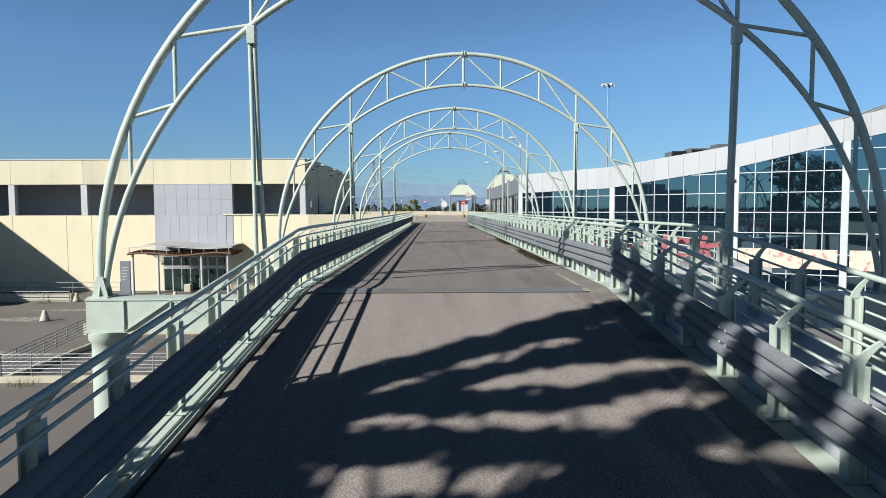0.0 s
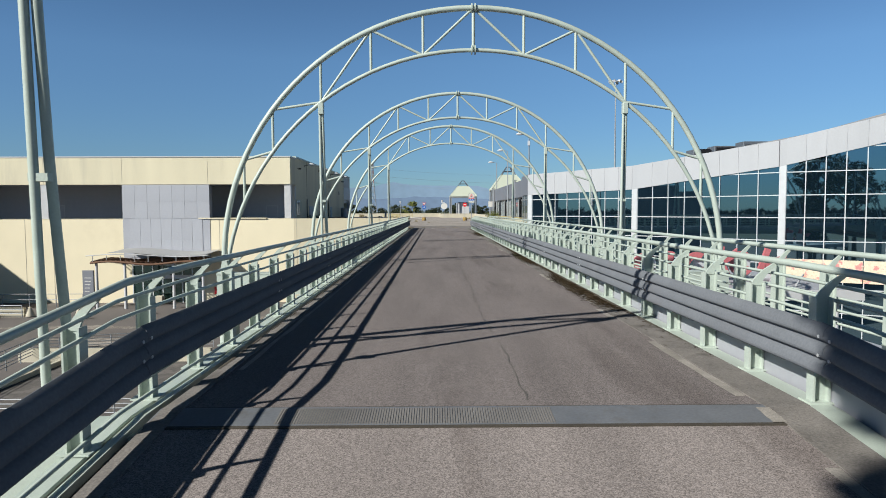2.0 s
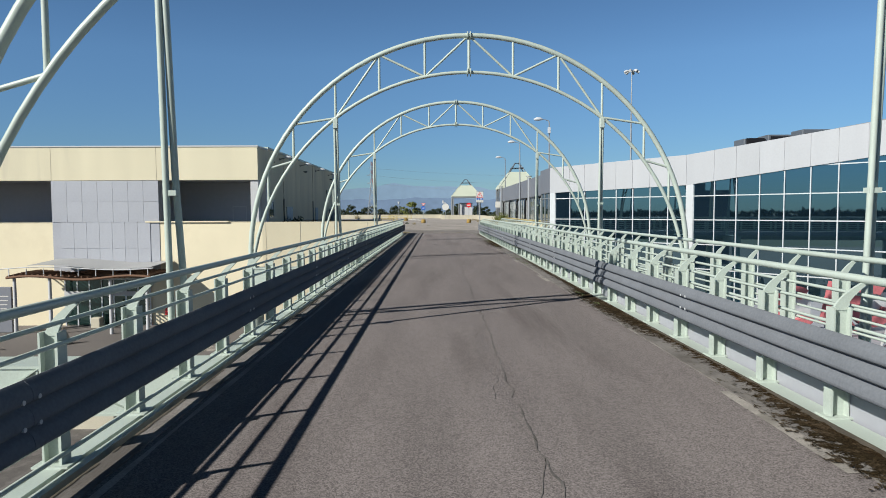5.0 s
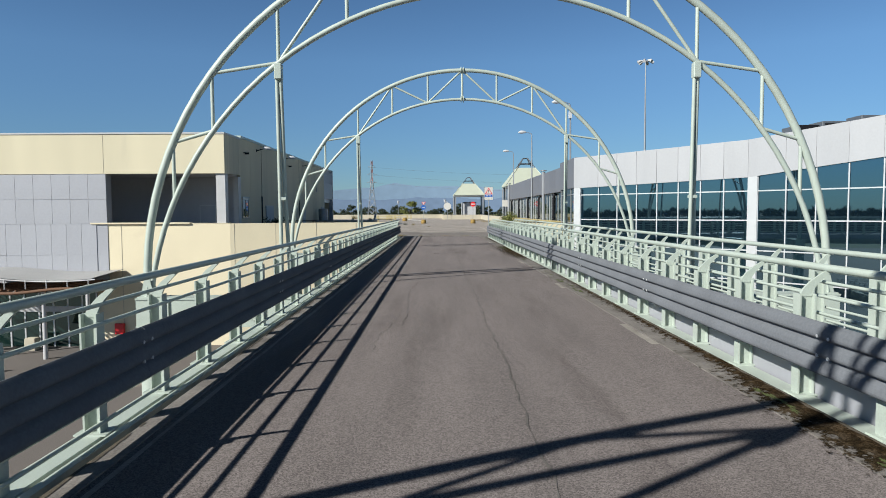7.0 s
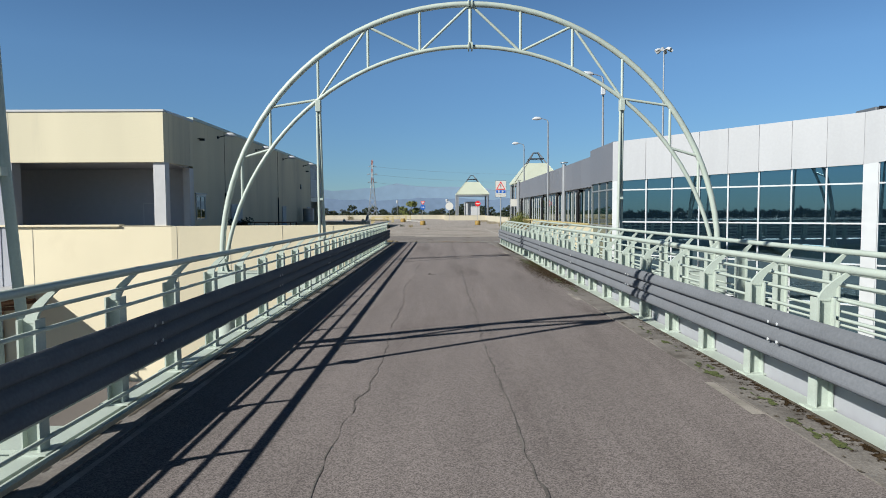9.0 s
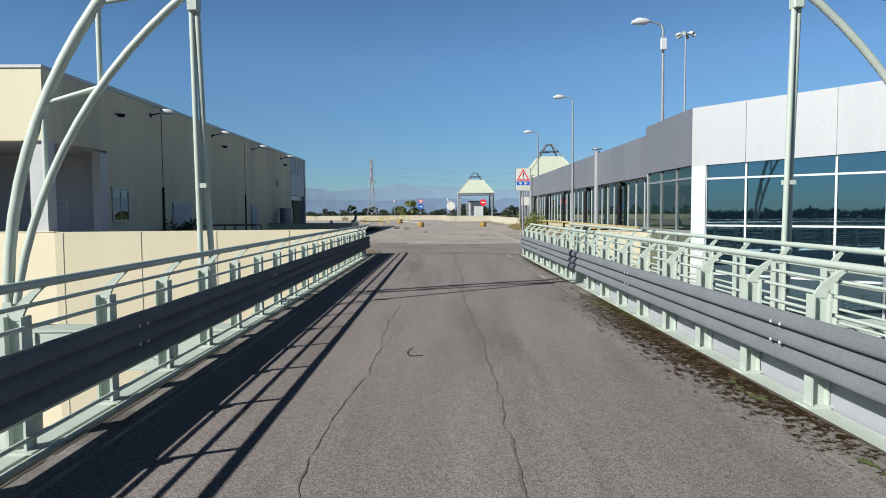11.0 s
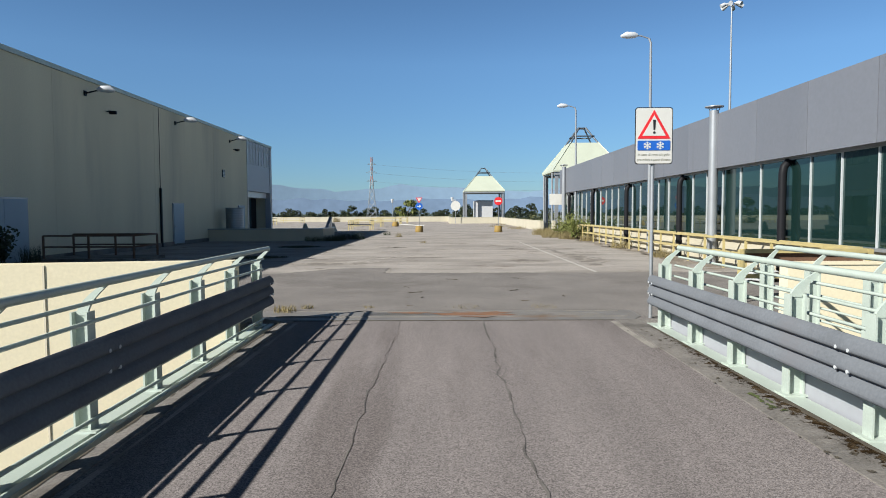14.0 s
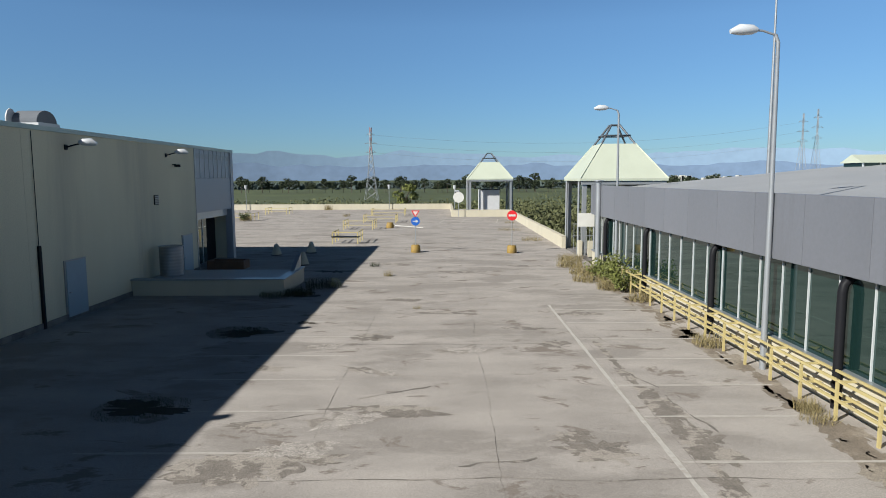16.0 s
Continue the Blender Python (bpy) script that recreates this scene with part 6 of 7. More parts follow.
# ---- things on the hall's side wall ----
def wall_lamp(y):
    w = thing("wall_lamp", (-14.4, y, 6.62), "white street-lamp head on a dark arm fixed to the wall", "wall lamp", "lamps along the hall wall")
    part("wall_plate", box(B(), 0, 0.05, -0.08, 0.08, -0.1, 0.1), BLACK, w)
    part("arm", tube(B(), [(0.03, 0, 0), (0.35, 0.08, 0.1), (0.6, 0.14, 0.16)], 0.03, 8), BLACK, w)
    part("lamp_head", tube(B(), [(0.45, 0.1, 0.17), (0.6, 0.14, 0.2), (0.9, 0.2, 0.2), (1.1, 0.25, 0.13)], [0.05, 0.13, 0.15, 0.06], 12), LAMP_WHITE, w)


for y in (80.1, 88.9, 97.7, 106.6):
    wall_lamp(y)


def security_camera(y, z):
    w = thing("security_camera", (-14.4, y, z), "small dark camera on a wall bracket", "camera", "cameras on the hall wall")
    part("bracket", tube(B(), [(0, 0, 0), (0.18, 0, 0.02)], 0.03, 6), BLACK, w)
    part("housing", box(B(), 0.12, 0.42, -0.06, 0.06, -0.12, 0.02, 0.01), BLACK, w)


for y in (76.6, 90.6, 107.4):
    security_camera(y, 6.15)
for y in (81.3, 95.6):
    w = thing("cable_duct", (-14.36, y, 0), "dark metal cable duct running up the wall", "duct", "ducts on the hall wall")
    part("duct", box(B(), -0.03, 0.05, -0.07, 0.07, 0, 3.03), BLACK, w)
    part("cable", tube(B(), [(0, 0, 3.0), (0, 0, 7.1)], 0.014, 5), BLACK, w)
for name, y0, y1, z1, lab in (("double_door", 82.5, 84.9, 2.24, "pale blue steel double door with a small grille"), ("steel_door", 97.1, 98.45, 2.24, "pale blue steel door"), ("steel_door", 108.2, 109.5, 2.24, "pale blue steel door")):
    d = thing(name, (-14.4, y0, 0), lab, "door")
    part("frame", box(B(), 0.0, 0.05, -0.06, y1 - y0 + 0.06, 0.08, z1 + 0.06), FRAME_GREY, d)
    n = 2 if name == "double_door" else 1
    for k in range(n):
        w = (y1 - y0) / n
        leaf = part("leaf", box(B(), 0.05, 0.075, k * w + 0.01, (k + 1) * w - 0.01, 0.1, z1), BLUE_DOOR, d)
        part("handle", box(B(), 0.075, 0.12, k * w + 0.1, k * w + 0.24, 1.02, 1.06), FRAME_GREY, leaf)
win = thing("window_1", (-14.4, 76.0, 1.28), "grey framed window in the hall wall", "window", kind="structure")
part("frame", box(box(box(box(B(), 0, 0.06, 0, 1.55, 1.4, 1.5), 0, 0.06, 0, 1.55, 0, 0.08), 0, 0.06, 0, 0.09, 0.08, 1.4), 0, 0.06, 1.46, 1.55, 0.08, 1.4), FRAME_GREY, win)
part("pane", box(B(), 0.005, 0.03, 0.09, 0.75, 0.08, 1.4), GLASS_GREEN, win)
part("pane", box(B(), 0.005, 0.03, 0.8, 1.46, 0.08, 1.4), GLASS_GREEN, win)
part("mullion", box(B(), 0, 0.05, 0.75, 0.8, 0.08, 1.4), FRAME_GREY, win)
part("lintel", box(B(), 0, 0.1, -0.1, 1.65, 1.52, 1.6), FRAME_GREY, win)
v = thing("wall_vent", (-14.4, 105.2, 4.1), "small dark square vent grille", "vent")
part("frame", box(B(), 0, 0.05, -0.22, 0.22, 0, 0.5), BLACK, v)
for k in range(5):
    part("slat", box(B(), 0.05, 0.07, -0.2, 0.2, 0.04 + k * 0.09, 0.09 + k * 0.09), FRAME_GREY, v)
for y in (78.3, 86.7, 95.1, 103.5):
    bm = B()
    box(bm, -14.402, -14.394, y - 0.01, y + 0.01, 0.1, 7.1)
    single("wall_joint", bm, CREAM_SIDE, "joint between two wall panels", "joint", kind="structure")
bm = B()
box(bm, -14.4, -14.34, 76.0, 110.4, 0, 0.22)
single("baseboard", bm, CONCRETE, "grey concrete base of the hall wall", "plinth", kind="structure")

# entrance bay at the end of the hall
eb = thing("entrance_bay", (-14.4, 110.4, 0), "grey metal entrance bay with glass doors", "entrance")
# back wall coloured black to stand for the shade inside the entrance
part("back_wall", box(B(), -1.3, -1.2, 0, 6.4, 0, 7.15), BLACK, eb)
part("upper_panel", box(B(), -0.3, -0.02, 0.05, 6.2, 5.46, 7.15), PANEL_GREY, eb)
part("mid_panel", box(B(), -0.3, 0.0, 0.05, 6.2, 3.4, 5.44), PANEL_GREY, eb)
for k in range(9):
    part("rib", box(B(), -0.02, 0.02, 0.15 + k * 0.74, 0.2 + k * 0.74, 5.48, 7.13), FRAME_WHITE, eb)
part("corner_column", box(B(), -0.4, 0.05, 6.2, 6.7, 0, 7.15), PANEL_GREY, eb)
part("side_jamb", box(B(), -0.3, 0.03, -0.02, 0.1, 0, 7.15), FRAME_GREY, eb)
for k in range(5):
    part("door_pane", box(B(), -0.9, -0.86, 0.1 + k * 0.75, 0.75 + k * 0.75, 0.1, 2.9), GLASS_GREEN, eb)
    part("door_frame", box(B(), -0.93, -0.83, 0.03 + k * 0.75, 0.1 + k * 0.75, 0.0, 3.0), FRAME_WHITE, eb)
part("door_head", box(B(), -0.95, -0.3, 0.0, 6.2, 2.95, 3.4), FRAME_WHITE, eb)

# low planter wall with a tank behind it
lw = thing("planter_wall", (-14.4, 102.2, 0), "low cream wall with a grey metal coping", "low wall")
part("front", box(B(), 0.02, 7.1, 0, 0.3, 0, 0.72), PARAPET, lw)
part("return_wall", box(B(), 6.8, 7.1, 0.3, 4.2, 0, 0.72), PARAPET, lw)
part("coping", box(B(), 0.0, 7.16, -0.06, 0.4, 0.72, 0.78), FRAME_GREY, lw)
part("coping", box(B(), 6.74, 7.16, 0.4, 4.2, 0.72, 0.78), FRAME_GREY, lw)
part("cover", box(B(), 0.3, 6.74, 0.4, 4.2, 0.3, 0.62), ROOF_MEMBRANE, lw)
part("wedge", prism(B(), [(4.0, 0.78), (2.4, 0.78), (4.0, 1.45)], "x", 6.8, 7.0), FRAME_GREY, lw)
tk = thing("metal_tank", (-13.5, 104.6, 0.62), "round corrugated zinc tank", "tank")
bm = B()
prof = []
zz = 0.0
while zz < 1.45:
    prof.append((zz, 0.56 + 0.006 * math.sin(zz * 40)))
    zz += 0.04
tube(bm, [(0, 0, z) for z, _ in prof], [r for _, r in prof], 28)
part("shell", bm, TANK, tk)
part("rim", tube(B(), [(0.57 * math.cos(a), 0.57 * math.sin(a), 1.45) for a in np.linspace(0, math.tau, 29)], 0.03, 6), FRAME_GREY, tk)
bn = thing("timber_crate", (-14.1, 110.9, 0), "brown open timber crate", "crate")
for x0, x1, y0, y1 in ((0, 2.2, 0, 0.1), (0, 2.2, 1.1, 1.2), (0, 0.1, 0.1, 1.1), (2.1, 2.2, 0.1, 1.1)):
    part("board", box(B(), x0, x1, y0, y1, 0.1, 0.5), RUST, bn)
part("floor", box(B(), 0, 2.2, 0, 1.2, 0.0, 0.1), RUST, bn)


def cone_bollard(x, y, z):
    c = thing("cone_bollard", (x, y, z), "weathered white concrete cone bollard", "bollard", "concrete cone bollards")
    bm = B()
    tube(bm, [(0, 0, 0), (0, 0, 0.12), (0, 0, 0.65), (0, 0, 0.78), (0, 0, 0.84)], [0.36, 0.35, 0.17, 0.13, 0.04], 14)
    part("body", bm, PARAPET, c)
    part("base", tube(B(), [(0, 0, 0), (0, 0, 0.07)], 0.4, 14), CONCRETE, c)


for x, y, z in ((-11.8, 118.1, 0), (-8.75, 112.8, 0), (-9.6, 119.4, 0), (-30.0, 51.5, GROUND), (-22.6, 49.5, GROUND), (-24.6, 62.8, GROUND), (-28.6, 60.5, GROUND), (-33.4, 62.0, GROUND)):
    cone_bollard(x, y, z)


# brown rail by the hall
def pipe_rail(name, pts, posts, h, levels, mat, r, label, cat, group=""):
    g = thing(name, pts[0], label, cat, group)
    o = Vector(pts[0])
    for z in levels:
        part("bar", tube(B(), [tuple(Vector(p) - o + Vector((0, 0, z))) for p in pts], r, 6), mat, g)
    for p, q in zip(pts, pts[1:]):
        p, q = Vector(p), Vector(q)
        n = max(1, round((q - p).length / posts))
        for k in range(n + (q == Vector(pts[-1]))):
            c = p + (q - p) * k / n - o
            part("post", tube(B(), [tuple(c), tuple(c + Vector((0, 0, h)))], r * 1.2, 6), mat, g)
    return g


pipe_rail("guard_railing", [(-14.2, 85.5, 0.12), (-10.95, 85.5, 0.12), (-10.95, 87.4, 0.12), (-14.2, 87.4, 0.12)], 1.4, 0.82, (0.42, 0.82), RUST, 0.035, "brown rusty railing round a roof hatch", "railing")
single("hatch_kerb", box(B(), -14.3, -10.75, 85.3, 87.6, 0, 0.12), CONCRETE, "low concrete kerb of a roof hatch", "kerb")


def corral(x, y, w, l, label, bench=False):
    c = thing("trolley_corral", (x, y, 0), label, "trolley corral", "yellow trolley corrals")
    for sx in (0, w):
        for k in range(3):
            part("post", box(B(), sx - 0.04, sx + 0.04, k * l / 2 - 0.04, k * l / 2 + 0.04, 0, 0.98), YELLOW, c)
        for z in (0.5, 0.95):
            part("bar", box(B(), sx - 0.03, sx + 0.03, 0, l, z - 0.03, z + 0.03), YELLOW, c)
    for z in (0.5, 0.95):
        part("bar", box(B(), 0, w, -0.03, 0.03, z - 0.03, z + 0.03), YELLOW, c)
    if bench:
        part("board", box(B(), -0.1, w + 0.1, -0.1, 0.5, 0.56, 0.62), BLACK, c)


corral(-9.2, 125.9, 2.1, 3.0, "yellow steel trolley corral with a dark board", True)
corral(-10.6, 140.5, 3.1, 3.5, "yellow steel trolley corral")
corral(-9.8, 151.0, 3.9, 3.5, "yellow steel trolley corral")
corral(-10.6, 166.4, 4.8, 3.5, "yellow steel trolley corral")
corral(-29.0, 155.3, 4.2, 3.5, "yellow steel trolley corral")
corral(-27.2, 170.8, 3.2, 3.5, "yellow steel trolley corral")
f = thing("fallen_sign_post", (-5.85, 142.7, 0), "toppled sign post with a yellow foot", "sign post")
part("foot", tube(B(), [(0, 0, 0.02), (0, 0, 0.3), (0, 0, 0.62)], [0.4, 0.44, 0.3], 12), OCHRE, f)
part("pole", tube(B(), [(0.3, 0, 0.3), (3.6, -0.6, 0.08)], 0.05, 8), SIGN_WHITE, f)
for x, y in ((-9.6, 185.2), (-34.5, 185.2), (1.6, 172.0)):
    l = thing("parapet_lamp", (x, y, 0), "small white lamp on a thin post at the parapet", "lamp", "lamps on the parapet")
    part("post", tube(B(), [(0, -0.1, 0), (0, -0.1, 3.6)], 0.05, 8), STEEL_GREY, l)
    part("lamp_head", tube(B(), [(0, -0.1, 3.6), (0, -0.1, 3.75), (0, -0.1, 4.3)], [0.1, 0.2, 0.26], 10), LAMP_WHITE, l)
sh = thing("sheet_pile", (7.6, 77.9, 0), "crumpled white sheeting in a yellow rail frame", "debris")
bm = B()
for i in range(9):
    bm = B()
    x, y, w, d, z = rnd.uniform(0, 0.4), rnd.uniform(0, 0.3), rnd.uniform(0.4, 0.7), rnd.uniform(0.3, 0.6), 0.025 * i
    rows = []
    for a in range(5):
        rows.append([bm.verts.new((x + w * a / 4 + 0.03 * math.sin(b + i), y + d * b / 4, z + 0.03 + 0.025 * math.sin(2.1 * a + 1.7 * b + i))) for b in range(5)])
    for a in range(4):
        for b in range(4):
            bm.faces.new((rows[a][b], rows[a + 1][b], rows[a + 1][b + 1], rows[a][b + 1]))
    ext = bmesh.ops.extrude_face_region(bm, geom=list(bm.faces))
    bmesh.ops.translate(bm, vec=(0, 0, -0.012), verts=[v for v in ext["geom"] if isinstance(v, bmesh.types.BMVert)])
    part("sheet", bm, WHITE, sh)
fr = thing("yellow_frame", (5.97, 74.94, 0), "yellow steel frame rail at the end of the footway", "rail")
for x, y in ((0, 0), (2.5, 0), (2.5, 1.5)):
    part("post", box(B(), x - 0.05, x + 0.05, y - 0.05, y + 0.05, 0, 0.98), YELLOW, fr)
for z in (0.46, 0.95):
    part("bar", box(B(), 0, 2.5, -0.04, 0.04, z - 0.04, z + 0.04), YELLOW, fr)
    part("bar", box(B(), 2.46, 2.54, 0, 1.5, z - 0.04, z + 0.04), YELLOW, fr)
part("board", box(B(), 0.1, 2.4, 0.045, 0.07, 0.72, 0.93), RUST, fr, "dark brown board under the top bar")

# roof machines
ac = thing("roof_duct", (-18.0, 100.6, 6.9), "white roof unit with a dark curved hood", "roof unit")
part("housing", box(B(), -0.5, 0.5, 0.3, 1.6, 0, 0.75), WHITE, ac)
bm = B()
prism(bm, [(0.9 + 0.62 * math.cos(a), 0.75 + 0.42 * math.sin(a)) for a in np.linspace(0, math.pi, 12)], "x", -0.45, 0.45)
part("hood", bm, GALV, ac)
part("side_cap", prism(B(), [(0.3 + 0.3 * math.cos(a), 0.8 + 0.4 * math.sin(a)) for a in np.linspace(0, math.tau, 12)][:-1], "x", -0.5, -0.46), WHITE, ac)
ac.scale = (1.2, 1.2, 1.3)
for i, (x, y, w) in enumerate(((28.5, 79, 2.0), (31.5, 80, 2.6), (35.2, 80.5, 3.2))):
    u = thing("roof_unit", (x, y, roof_z(x) + 0.35), "dark grey air handling unit on the mall roof", "roof unit", "roof units")
    part("housing", box(B(), -w / 2, w / 2, -1.0, 1.0, 0.1, 1.45 + 0.2 * i, 0.05), FRAME_DARK, u)
    part("base", box(B(), -w / 2 + 0.1, w / 2 - 0.1, -0.9, 0.9, -0.6, 0.1), BLACK, u)
    part("hood", prism(B(), [(-1.0, 0.9), (-1.5, 0.8), (-1.5, 1.2), (-1.0, 1.5)], "x", -w / 2 + 0.2, w / 2 - 0.2), BLACK, u)

# dark earth under the weeds
bm = B()
for x, y, rx, ry in ((-7.0, 94.9, 1.3, 0.6), (-7.0, 87.4, 1.2, 0.5), (-6.6, 102.4, 0.9, 0.5), (-5.0, 96.4, 0.5, 0.3), (-6.2, 110.0, 1.2, 0.7)):
    blob(bm, x, y, rx, ry, 0.0062, rnd, 60, 1.1)
single("bare_earth", bm, EARTH_GAP_SHADE, "dark earth under the weeds", "earth", kind="stuff")
# details inside the loggia
for x0, x1, z1 in ((-17.5, -16.3, 2.3), (-41.5, -40.0, 2.4), (-39.4, -38.2, 2.4)):
    d = thing("loggia_door", (x0, 75.98, 0), "grey steel door in the back wall of the loggia", "door", "loggia doors")
    part("frame", box(B(), 0, x1 - x0, -0.05, 0, 0, z1), FRAME_WHITE, d)
    part("leaf", box(B(), 0.07, x1 - x0 - 0.07, -0.07, -0.05, 0.02, z1 - 0.07), DARK, d)

# skylight on the mall roof
sk = thing("skylight", (23.6, 109.3, roof_z(23.6) - 0.3), "long white roof light with a cream cover on the mall roof", "skylight")
part("kerb", box(B(), 0, 9.0, 0, 1.8, 0.0, 0.28), FRAME_WHITE, sk)
for i in range(10):
    part("upright", box(B(), i * 0.97, i * 0.97 + 0.08, -0.03, 0.05, 0.28, 0.52), FRAME_WHITE, sk)
part("glazing", box(B(), 0.02, 8.9, 0.0, 1.75, 0.28, 0.52), GLASS_GREEN, sk)
part("cover", prism(B(), [(-0.15, 0.52), (1.95, 0.52), (0.9, 1.0)], "x", -0.1, 9.1), ROOF_CREAM, sk, "cream gabled cover")

# a bent bit of wire lying on the road
single("wire", tube(B(), [(-0.06 + 0.07 * math.cos(a), 54.7 + 0.22 * math.sin(a), 0.012) for a in np.linspace(1.4, 4.9, 12)] + [(0.06, 54.5, 0.012)], 0.004, 6), BLACK, "bent bit of black wire lying on the road", "wire")

# ---- entrance of the hall at yard level ----
ec = thing("entrance_canopy", (-30.5, 66, GROUND), "brown timber entrance canopy with white frame and posts", "canopy")
CZ = 4.2
W = 10.2
for k in range(24):
    x = 0.1 + k * (W - 0.2) / 23
    bm = B()
    sag = lambda u: CZ + 0.25 * math.sin(u * 2.2 + 0.3 * k) * 0.5
    pts = [(x, u * 4.0, sag(u)) for u in np.linspace(0, 1, 6)]
    tube(bm, pts, 0.06, 5)
    part("slat", bm, RUST, ec)
for y in (0.05, 1.4, 2.7, 3.9):
    pts = [(u, y, CZ - 0.12 + 0.14 * math.sin(u * 0.9 + y)) for u in np.linspace(0, W, 14)]
    part("beam", tube(B(), pts, 0.1, 6), RUST, ec)
for x in (0.4, 2.9, 7.2, 9.8):
    part("post", tube(B(), [(x, 0.3, 0), (x, 0.3, CZ - 0.1)], [0.14, 0.11], 10), WHITE, ec)
for k in range(9):
    x = 0.2 + k * (W - 0.4) / 8
    part("upright", tube(B(), [(x, 0.05, CZ), (x, 0.05, CZ + 0.55)], 0.035, 5), WHITE, ec)
part("top_rail", tube(B(), [(u, 0.05, CZ + 0.55 + 0.12 * math.sin(u * 0.6)) for u in np.linspace(-0.4, W + 0.2, 16)], 0.04, 6), WHITE, ec)
bm = B()
prev = None
for u in np.linspace(1.5, W, 14):
    q = [bm.verts.new((u, y, CZ + 0.62 + 0.16 * math.sin(u * 0.6) + 0.05 * y + dz)) for y, dz in ((0.1, 0), (3.9, 0), (3.9, 0.03), (0.1, 0.03))]
    if prev:
        for i in range(4):
            bm.faces.new((prev[i], prev[(i + 1) % 4], q[(i + 1) % 4], q[i]))
    prev = q
part("cover_sheet", bm, ROOF_MEMBRANE, ec, "pale translucent cover sheet")
ed = thing("glass_entrance", (-28.6, 69.9, GROUND), "white framed glass doors of the hall entrance", "entrance")
part("lintel_band", box(B(), 0, 6.6, -0.12, 0.0, 2.3, 2.65), WHITE, ed)
for k in range(8):
    part("mullion", box(B(), k * 6.5 / 7, k * 6.5 / 7 + 0.1, -0.1, 0.0, 0, 3.6), FRAME_WHITE, ed)
for k in range(7):
    for z0, z1 in ((0.05, 2.3), (2.65, 3.55)):
        part("pane", box(B(), 0.1 + k * 6.5 / 7, (k + 1) * 6.5 / 7, -0.06, -0.03, z0, z1), GLASS_GREEN, ed)
part("head", box(B(), 0, 6.6, -0.1, 0.0, 3.55, 3.65), FRAME_WHITE, ed)
part("planter", box(B(), 2.6, 3.3, -1.4, -0.8, 0, 0.8, 0.04), PARAPET, ed)
tt = thing("info_totem", (-31.0, 66.6, GROUND), "dark grey information totem by the entrance", "totem")
part("panel", box(B(), -0.5, 0.5, -0.1, 0.1, 0.1, 3.4, 0.03), PANEL_DARK, tt)
for k in range(5):
    part("text_bar", box(B(), -0.3, 0.3 - 0.05 * k, -0.108, -0.1, 2.7 - k * 0.3, 2.76 - k * 0.3), SIGN_WHITE, tt)
part("foot", box(B(), -0.55, 0.55, -0.15, 0.15, 0, 0.1), CONCRETE, tt)
hb = thing("hydrant_box", (-20.6, 69.9, GROUND + 0.8), "red hydrant box on the wall", "hydrant box")
part("body", box(B(), -0.3, 0.3, -0.2, 0, 0, 0.7, 0.02), RED, hb)
part("door", box(B(), -0.26, 0.26, -0.22, -0.2, 0.04, 0.66), RED, hb)

# low walls with railings in the yard
for x0, y0, x1, y1 in ((-60, 62, -33.8, 62), (-24.0, 46.0, -13.0, 46.0)):
    bm = B()
    box(bm, x0, x1, y0 - 0.15, y0 + 0.15, GROUND, GROUND + 0.75)
    single("low_wall", bm, PARAPET, "low white wall in the yard", "low wall", kind="structure")
pipe_rail("yard_railing", [(-60, 61.6, GROUND), (-33.8, 61.6, GROUND)], 2.4, 1.0, (0.35, 0.68, 1.0), STEEL_GREY, 0.03, "grey steel railing along a low white wall", "railing", "railings in the yard")
pipe_rail("yard_railing", [(-60, 66.5, GROUND), (-31.5, 66.5, GROUND)], 2.4, 1.3, (0.8, 1.3), STEEL_GREY, 0.03, "grey steel railing along the hall", "railing", "railings in the yard")
bm = B()
box(bm, -21.5, -9.5, 33.6, 33.9, GROUND, GROUND + 0.3)
box(bm, -21.5, -21.2, 33.9, 46, GROUND, GROUND + 0.25)
single("ramp_kerb", bm, PARAPET, "white kerb round a sunken ramp", "kerb", kind="structure")
bm = B()
box(bm, -21.0, -9.5, 33.9, 45.8, GROUND, GROUND + 0.004)
single("ramp_floor", bm, CRACK, "dark sunken ramp floor", "ramp", kind="structure")
pipe_rail("yard_railing", [(-21.4, 33.7, GROUND + 0.3), (-9.5, 33.7, GROUND + 0.3)], 1.5, 1.1, (0.2, 0.38, 0.56, 0.74, 0.92, 1.1), STEEL_GREY, 0.025, "grey barred railing of the sunken ramp", "railing", "railings in the yard")
pipe_rail("yard_railing", [(-21.4, 33.7, GROUND + 0.25), (-23.2, 46, GROUND + 0.25), (-13.0, 46.4, GROUND + 0.7)], 1.5, 1.1, (0.2, 0.38, 0.56, 0.74, 0.92, 1.1), STEEL_GREY, 0.025, "grey barred railing of the sunken ramp", "railing", "railings in the yard")
bm = B()
for x, y, rx, ry in ((-22, 52, 4, 1.2), (-28, 57, 5, 1.0), (-17, 60, 4, 1.5), (-26, 40, 4, 1.0), (-35, 52, 5, 1.2)):
    blob(bm, x, y, rx, ry, GROUND + 0.004, rnd, 30, 0.8)
single("asphalt_patch", bm, PATCH, "dark patches in the yard", "patch", kind="stuff")
bm = B()
for x, y in ((-20, 33.3), (-17, 33.4), (-36, 61.4), (-41, 61.3), (-46, 61.4)):
    tuft(bm, x, y, GROUND, 0.8, 0.4, 160, rnd)
me = bpy.data.meshes.new("weeds")
bm.to_mesh(me)
bm.free()
me.materials.append(STRAW)
tagged(new("weeds", me), "dry weeds along the yard walls", "weeds", kind="stuff")

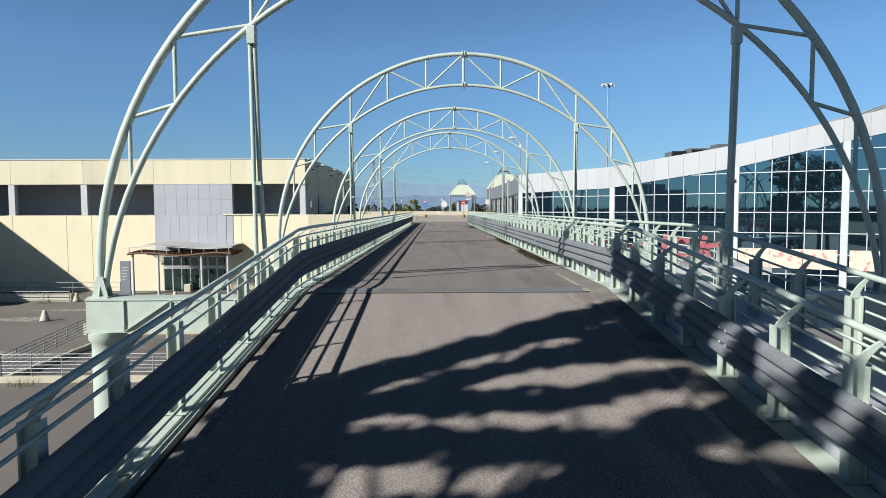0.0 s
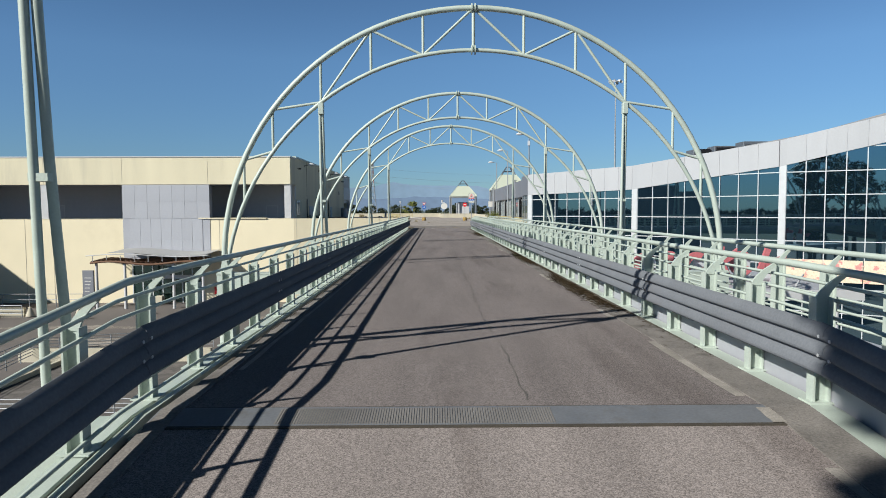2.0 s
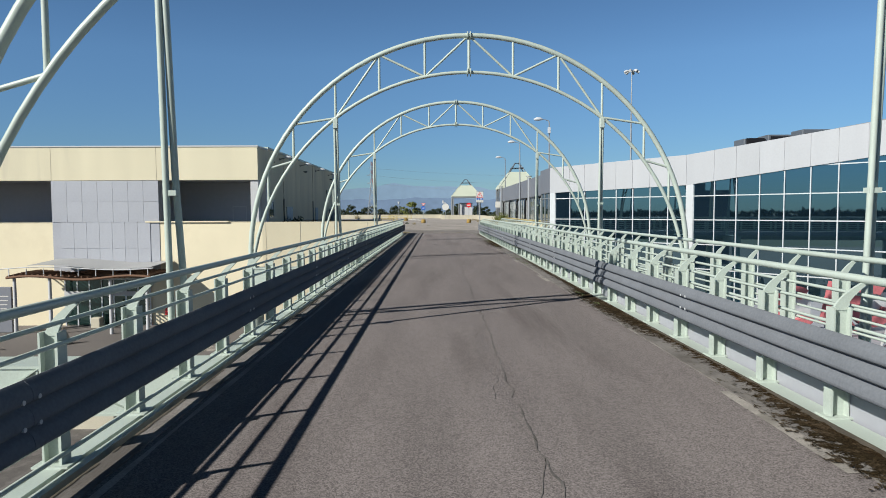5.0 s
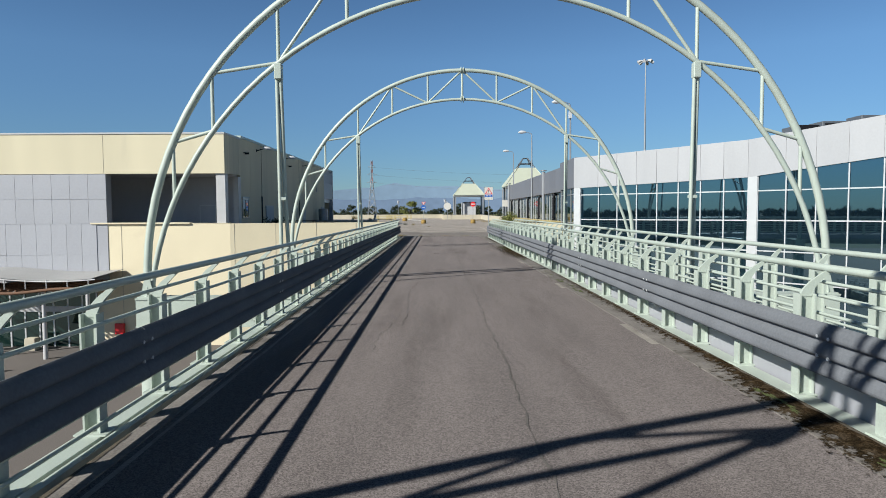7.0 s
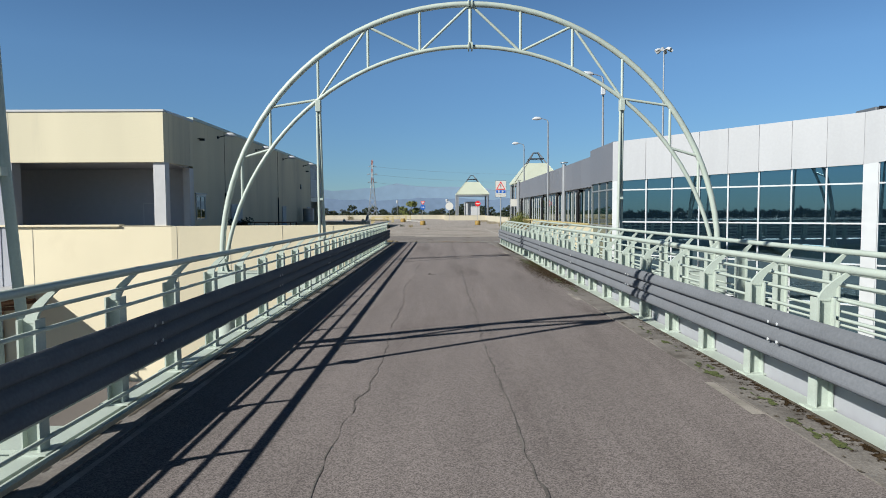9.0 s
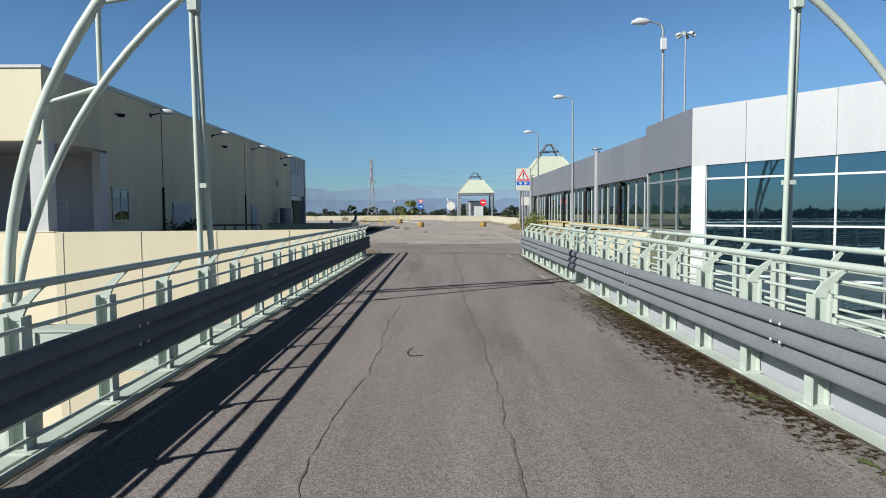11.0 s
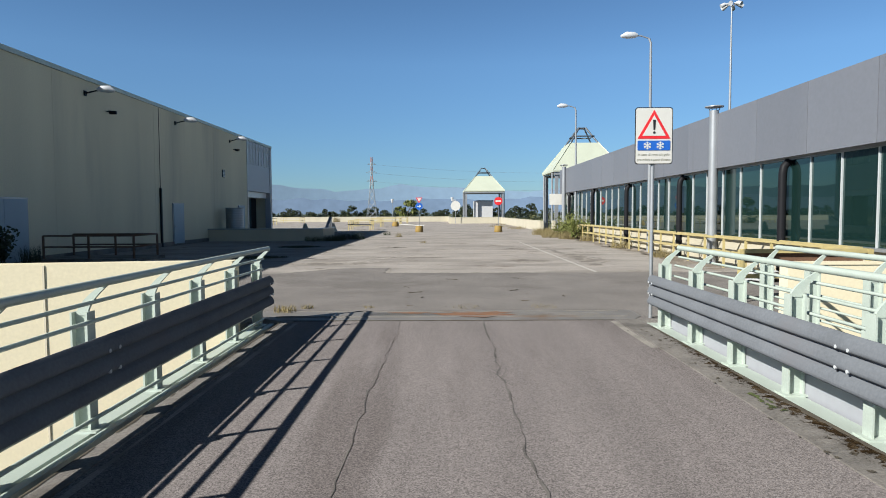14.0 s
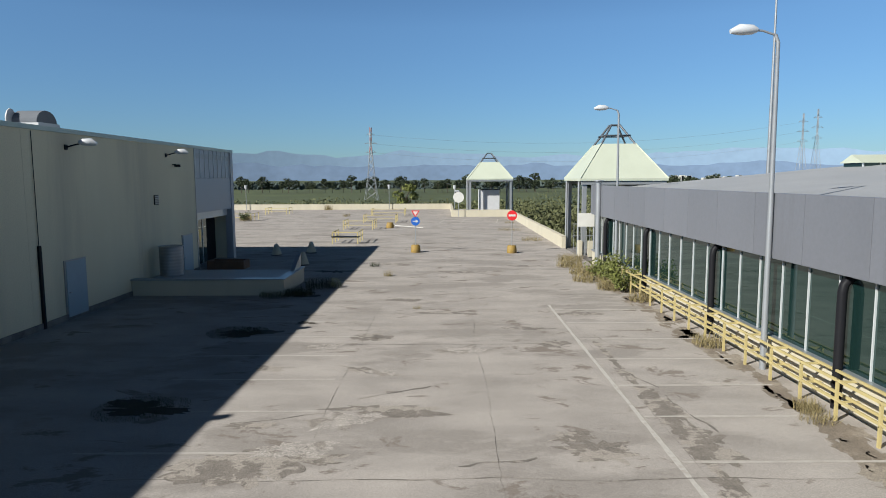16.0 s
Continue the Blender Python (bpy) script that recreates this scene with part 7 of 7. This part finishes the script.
# ---- banner and fallen letters by the mall ----
for k in range(6):
    P, Q, s0 = (C, Dp, 0.5 + k * 2.2) if k < 3 else (Dp, Ep, 0.6 + (k - 3) * 2.2)
    part("banner", slab(B(), P, Q, s0, s0 + 2.15, 0.06, 0.09, -3.0, -3.0, -1.55, -1.55), FLORAL, mall, "printed floral banner panel")
lk = thing("roof_canopy", (7.6, 37.0, -1.35), "flat white canopy roof below the bridge railing", "canopy")
part("slab", box(B(), -0.6, 8.5, -4, 5.0, -0.3, 0.0), PANEL_GREY, lk)
part("edge", box(B(), -0.65, 8.55, -4.05, -4.0, -0.35, 0.05), WHITE, lk)
for x in (0.5, 4.2, 7.8):
    for y in (-3.5, 4.5):
        part("post", tube(B(), [(x, y, GROUND + 1.35), (x, y, -0.3)], 0.12, 10), WHITE, lk)
rr = random.Random(4)
for i, (x, w, h, tilt) in enumerate(((9.0, 1.1, 1.15, -18), (10.2, 1.0, 1.1, 12), (11.5, 1.2, 1.15, -25), (12.6, 0.8, 1.3, 8), (13.7, 1.1, 1.1, -14), (14.9, 1.0, 1.1, 20))):
    l = thing("sign_letter", (x, 36.0 + 0.35 * i, -1.35 + 0.06), "sun-faded red sign shape leaning on the canopy", "sign letter", "fallen sign shapes")
    bm = B()
    if i % 2 == 0:
        n = 20
        for k in range(n - 4):
            a0, a1 = math.tau * k / n + 0.6, math.tau * (k + 1) / n + 0.6
            prism(bm, [((w / 2) * q * math.cos(a), h / 2 + (h / 2) * q * math.sin(a)) for q, a in ((1, a0), (1, a1), (0.5, a1), (0.5, a0))], "y", -0.08, 0.08)
    else:
        prism(bm, [(-w / 2, 0), (-w / 2 + 0.24, 0), (-w / 2 + 0.24, h), (-w / 2, h)], "y", -0.08, 0.08)
        prism(bm, [(-w / 2 + 0.26, 0.35 * h), (w / 2, 0.7 * h), (w / 2, h), (-w / 2 + 0.26, 0.6 * h)], "y", -0.08, 0.08)
        prism(bm, [(-w / 2 + 0.26, 0.3 * h), (w / 2 - 0.2, 0), (w / 2, 0), (-w / 2 + 0.26, 0.55 * h)], "y", -0.07, 0.07)
    p = part("letter_body", bm, PINK, l)
    p.matrix_basis = pose(0, 0, 0.1, 0, tilt, 0)
    part("stand", box(B(), -0.3, 0.3, 0.08, 0.14, -0.06, h * 0.8), FRAME_WHITE, l)
for k in range(7):
    pipe = part("truss_bar", tube(B(), [(0.2 + k * 1.1, -2.5, 0.05), (1.0 + k * 1.1, -1.6 + 0.3 * (k % 2), 0.4)], 0.04, 6), WHITE, lk)
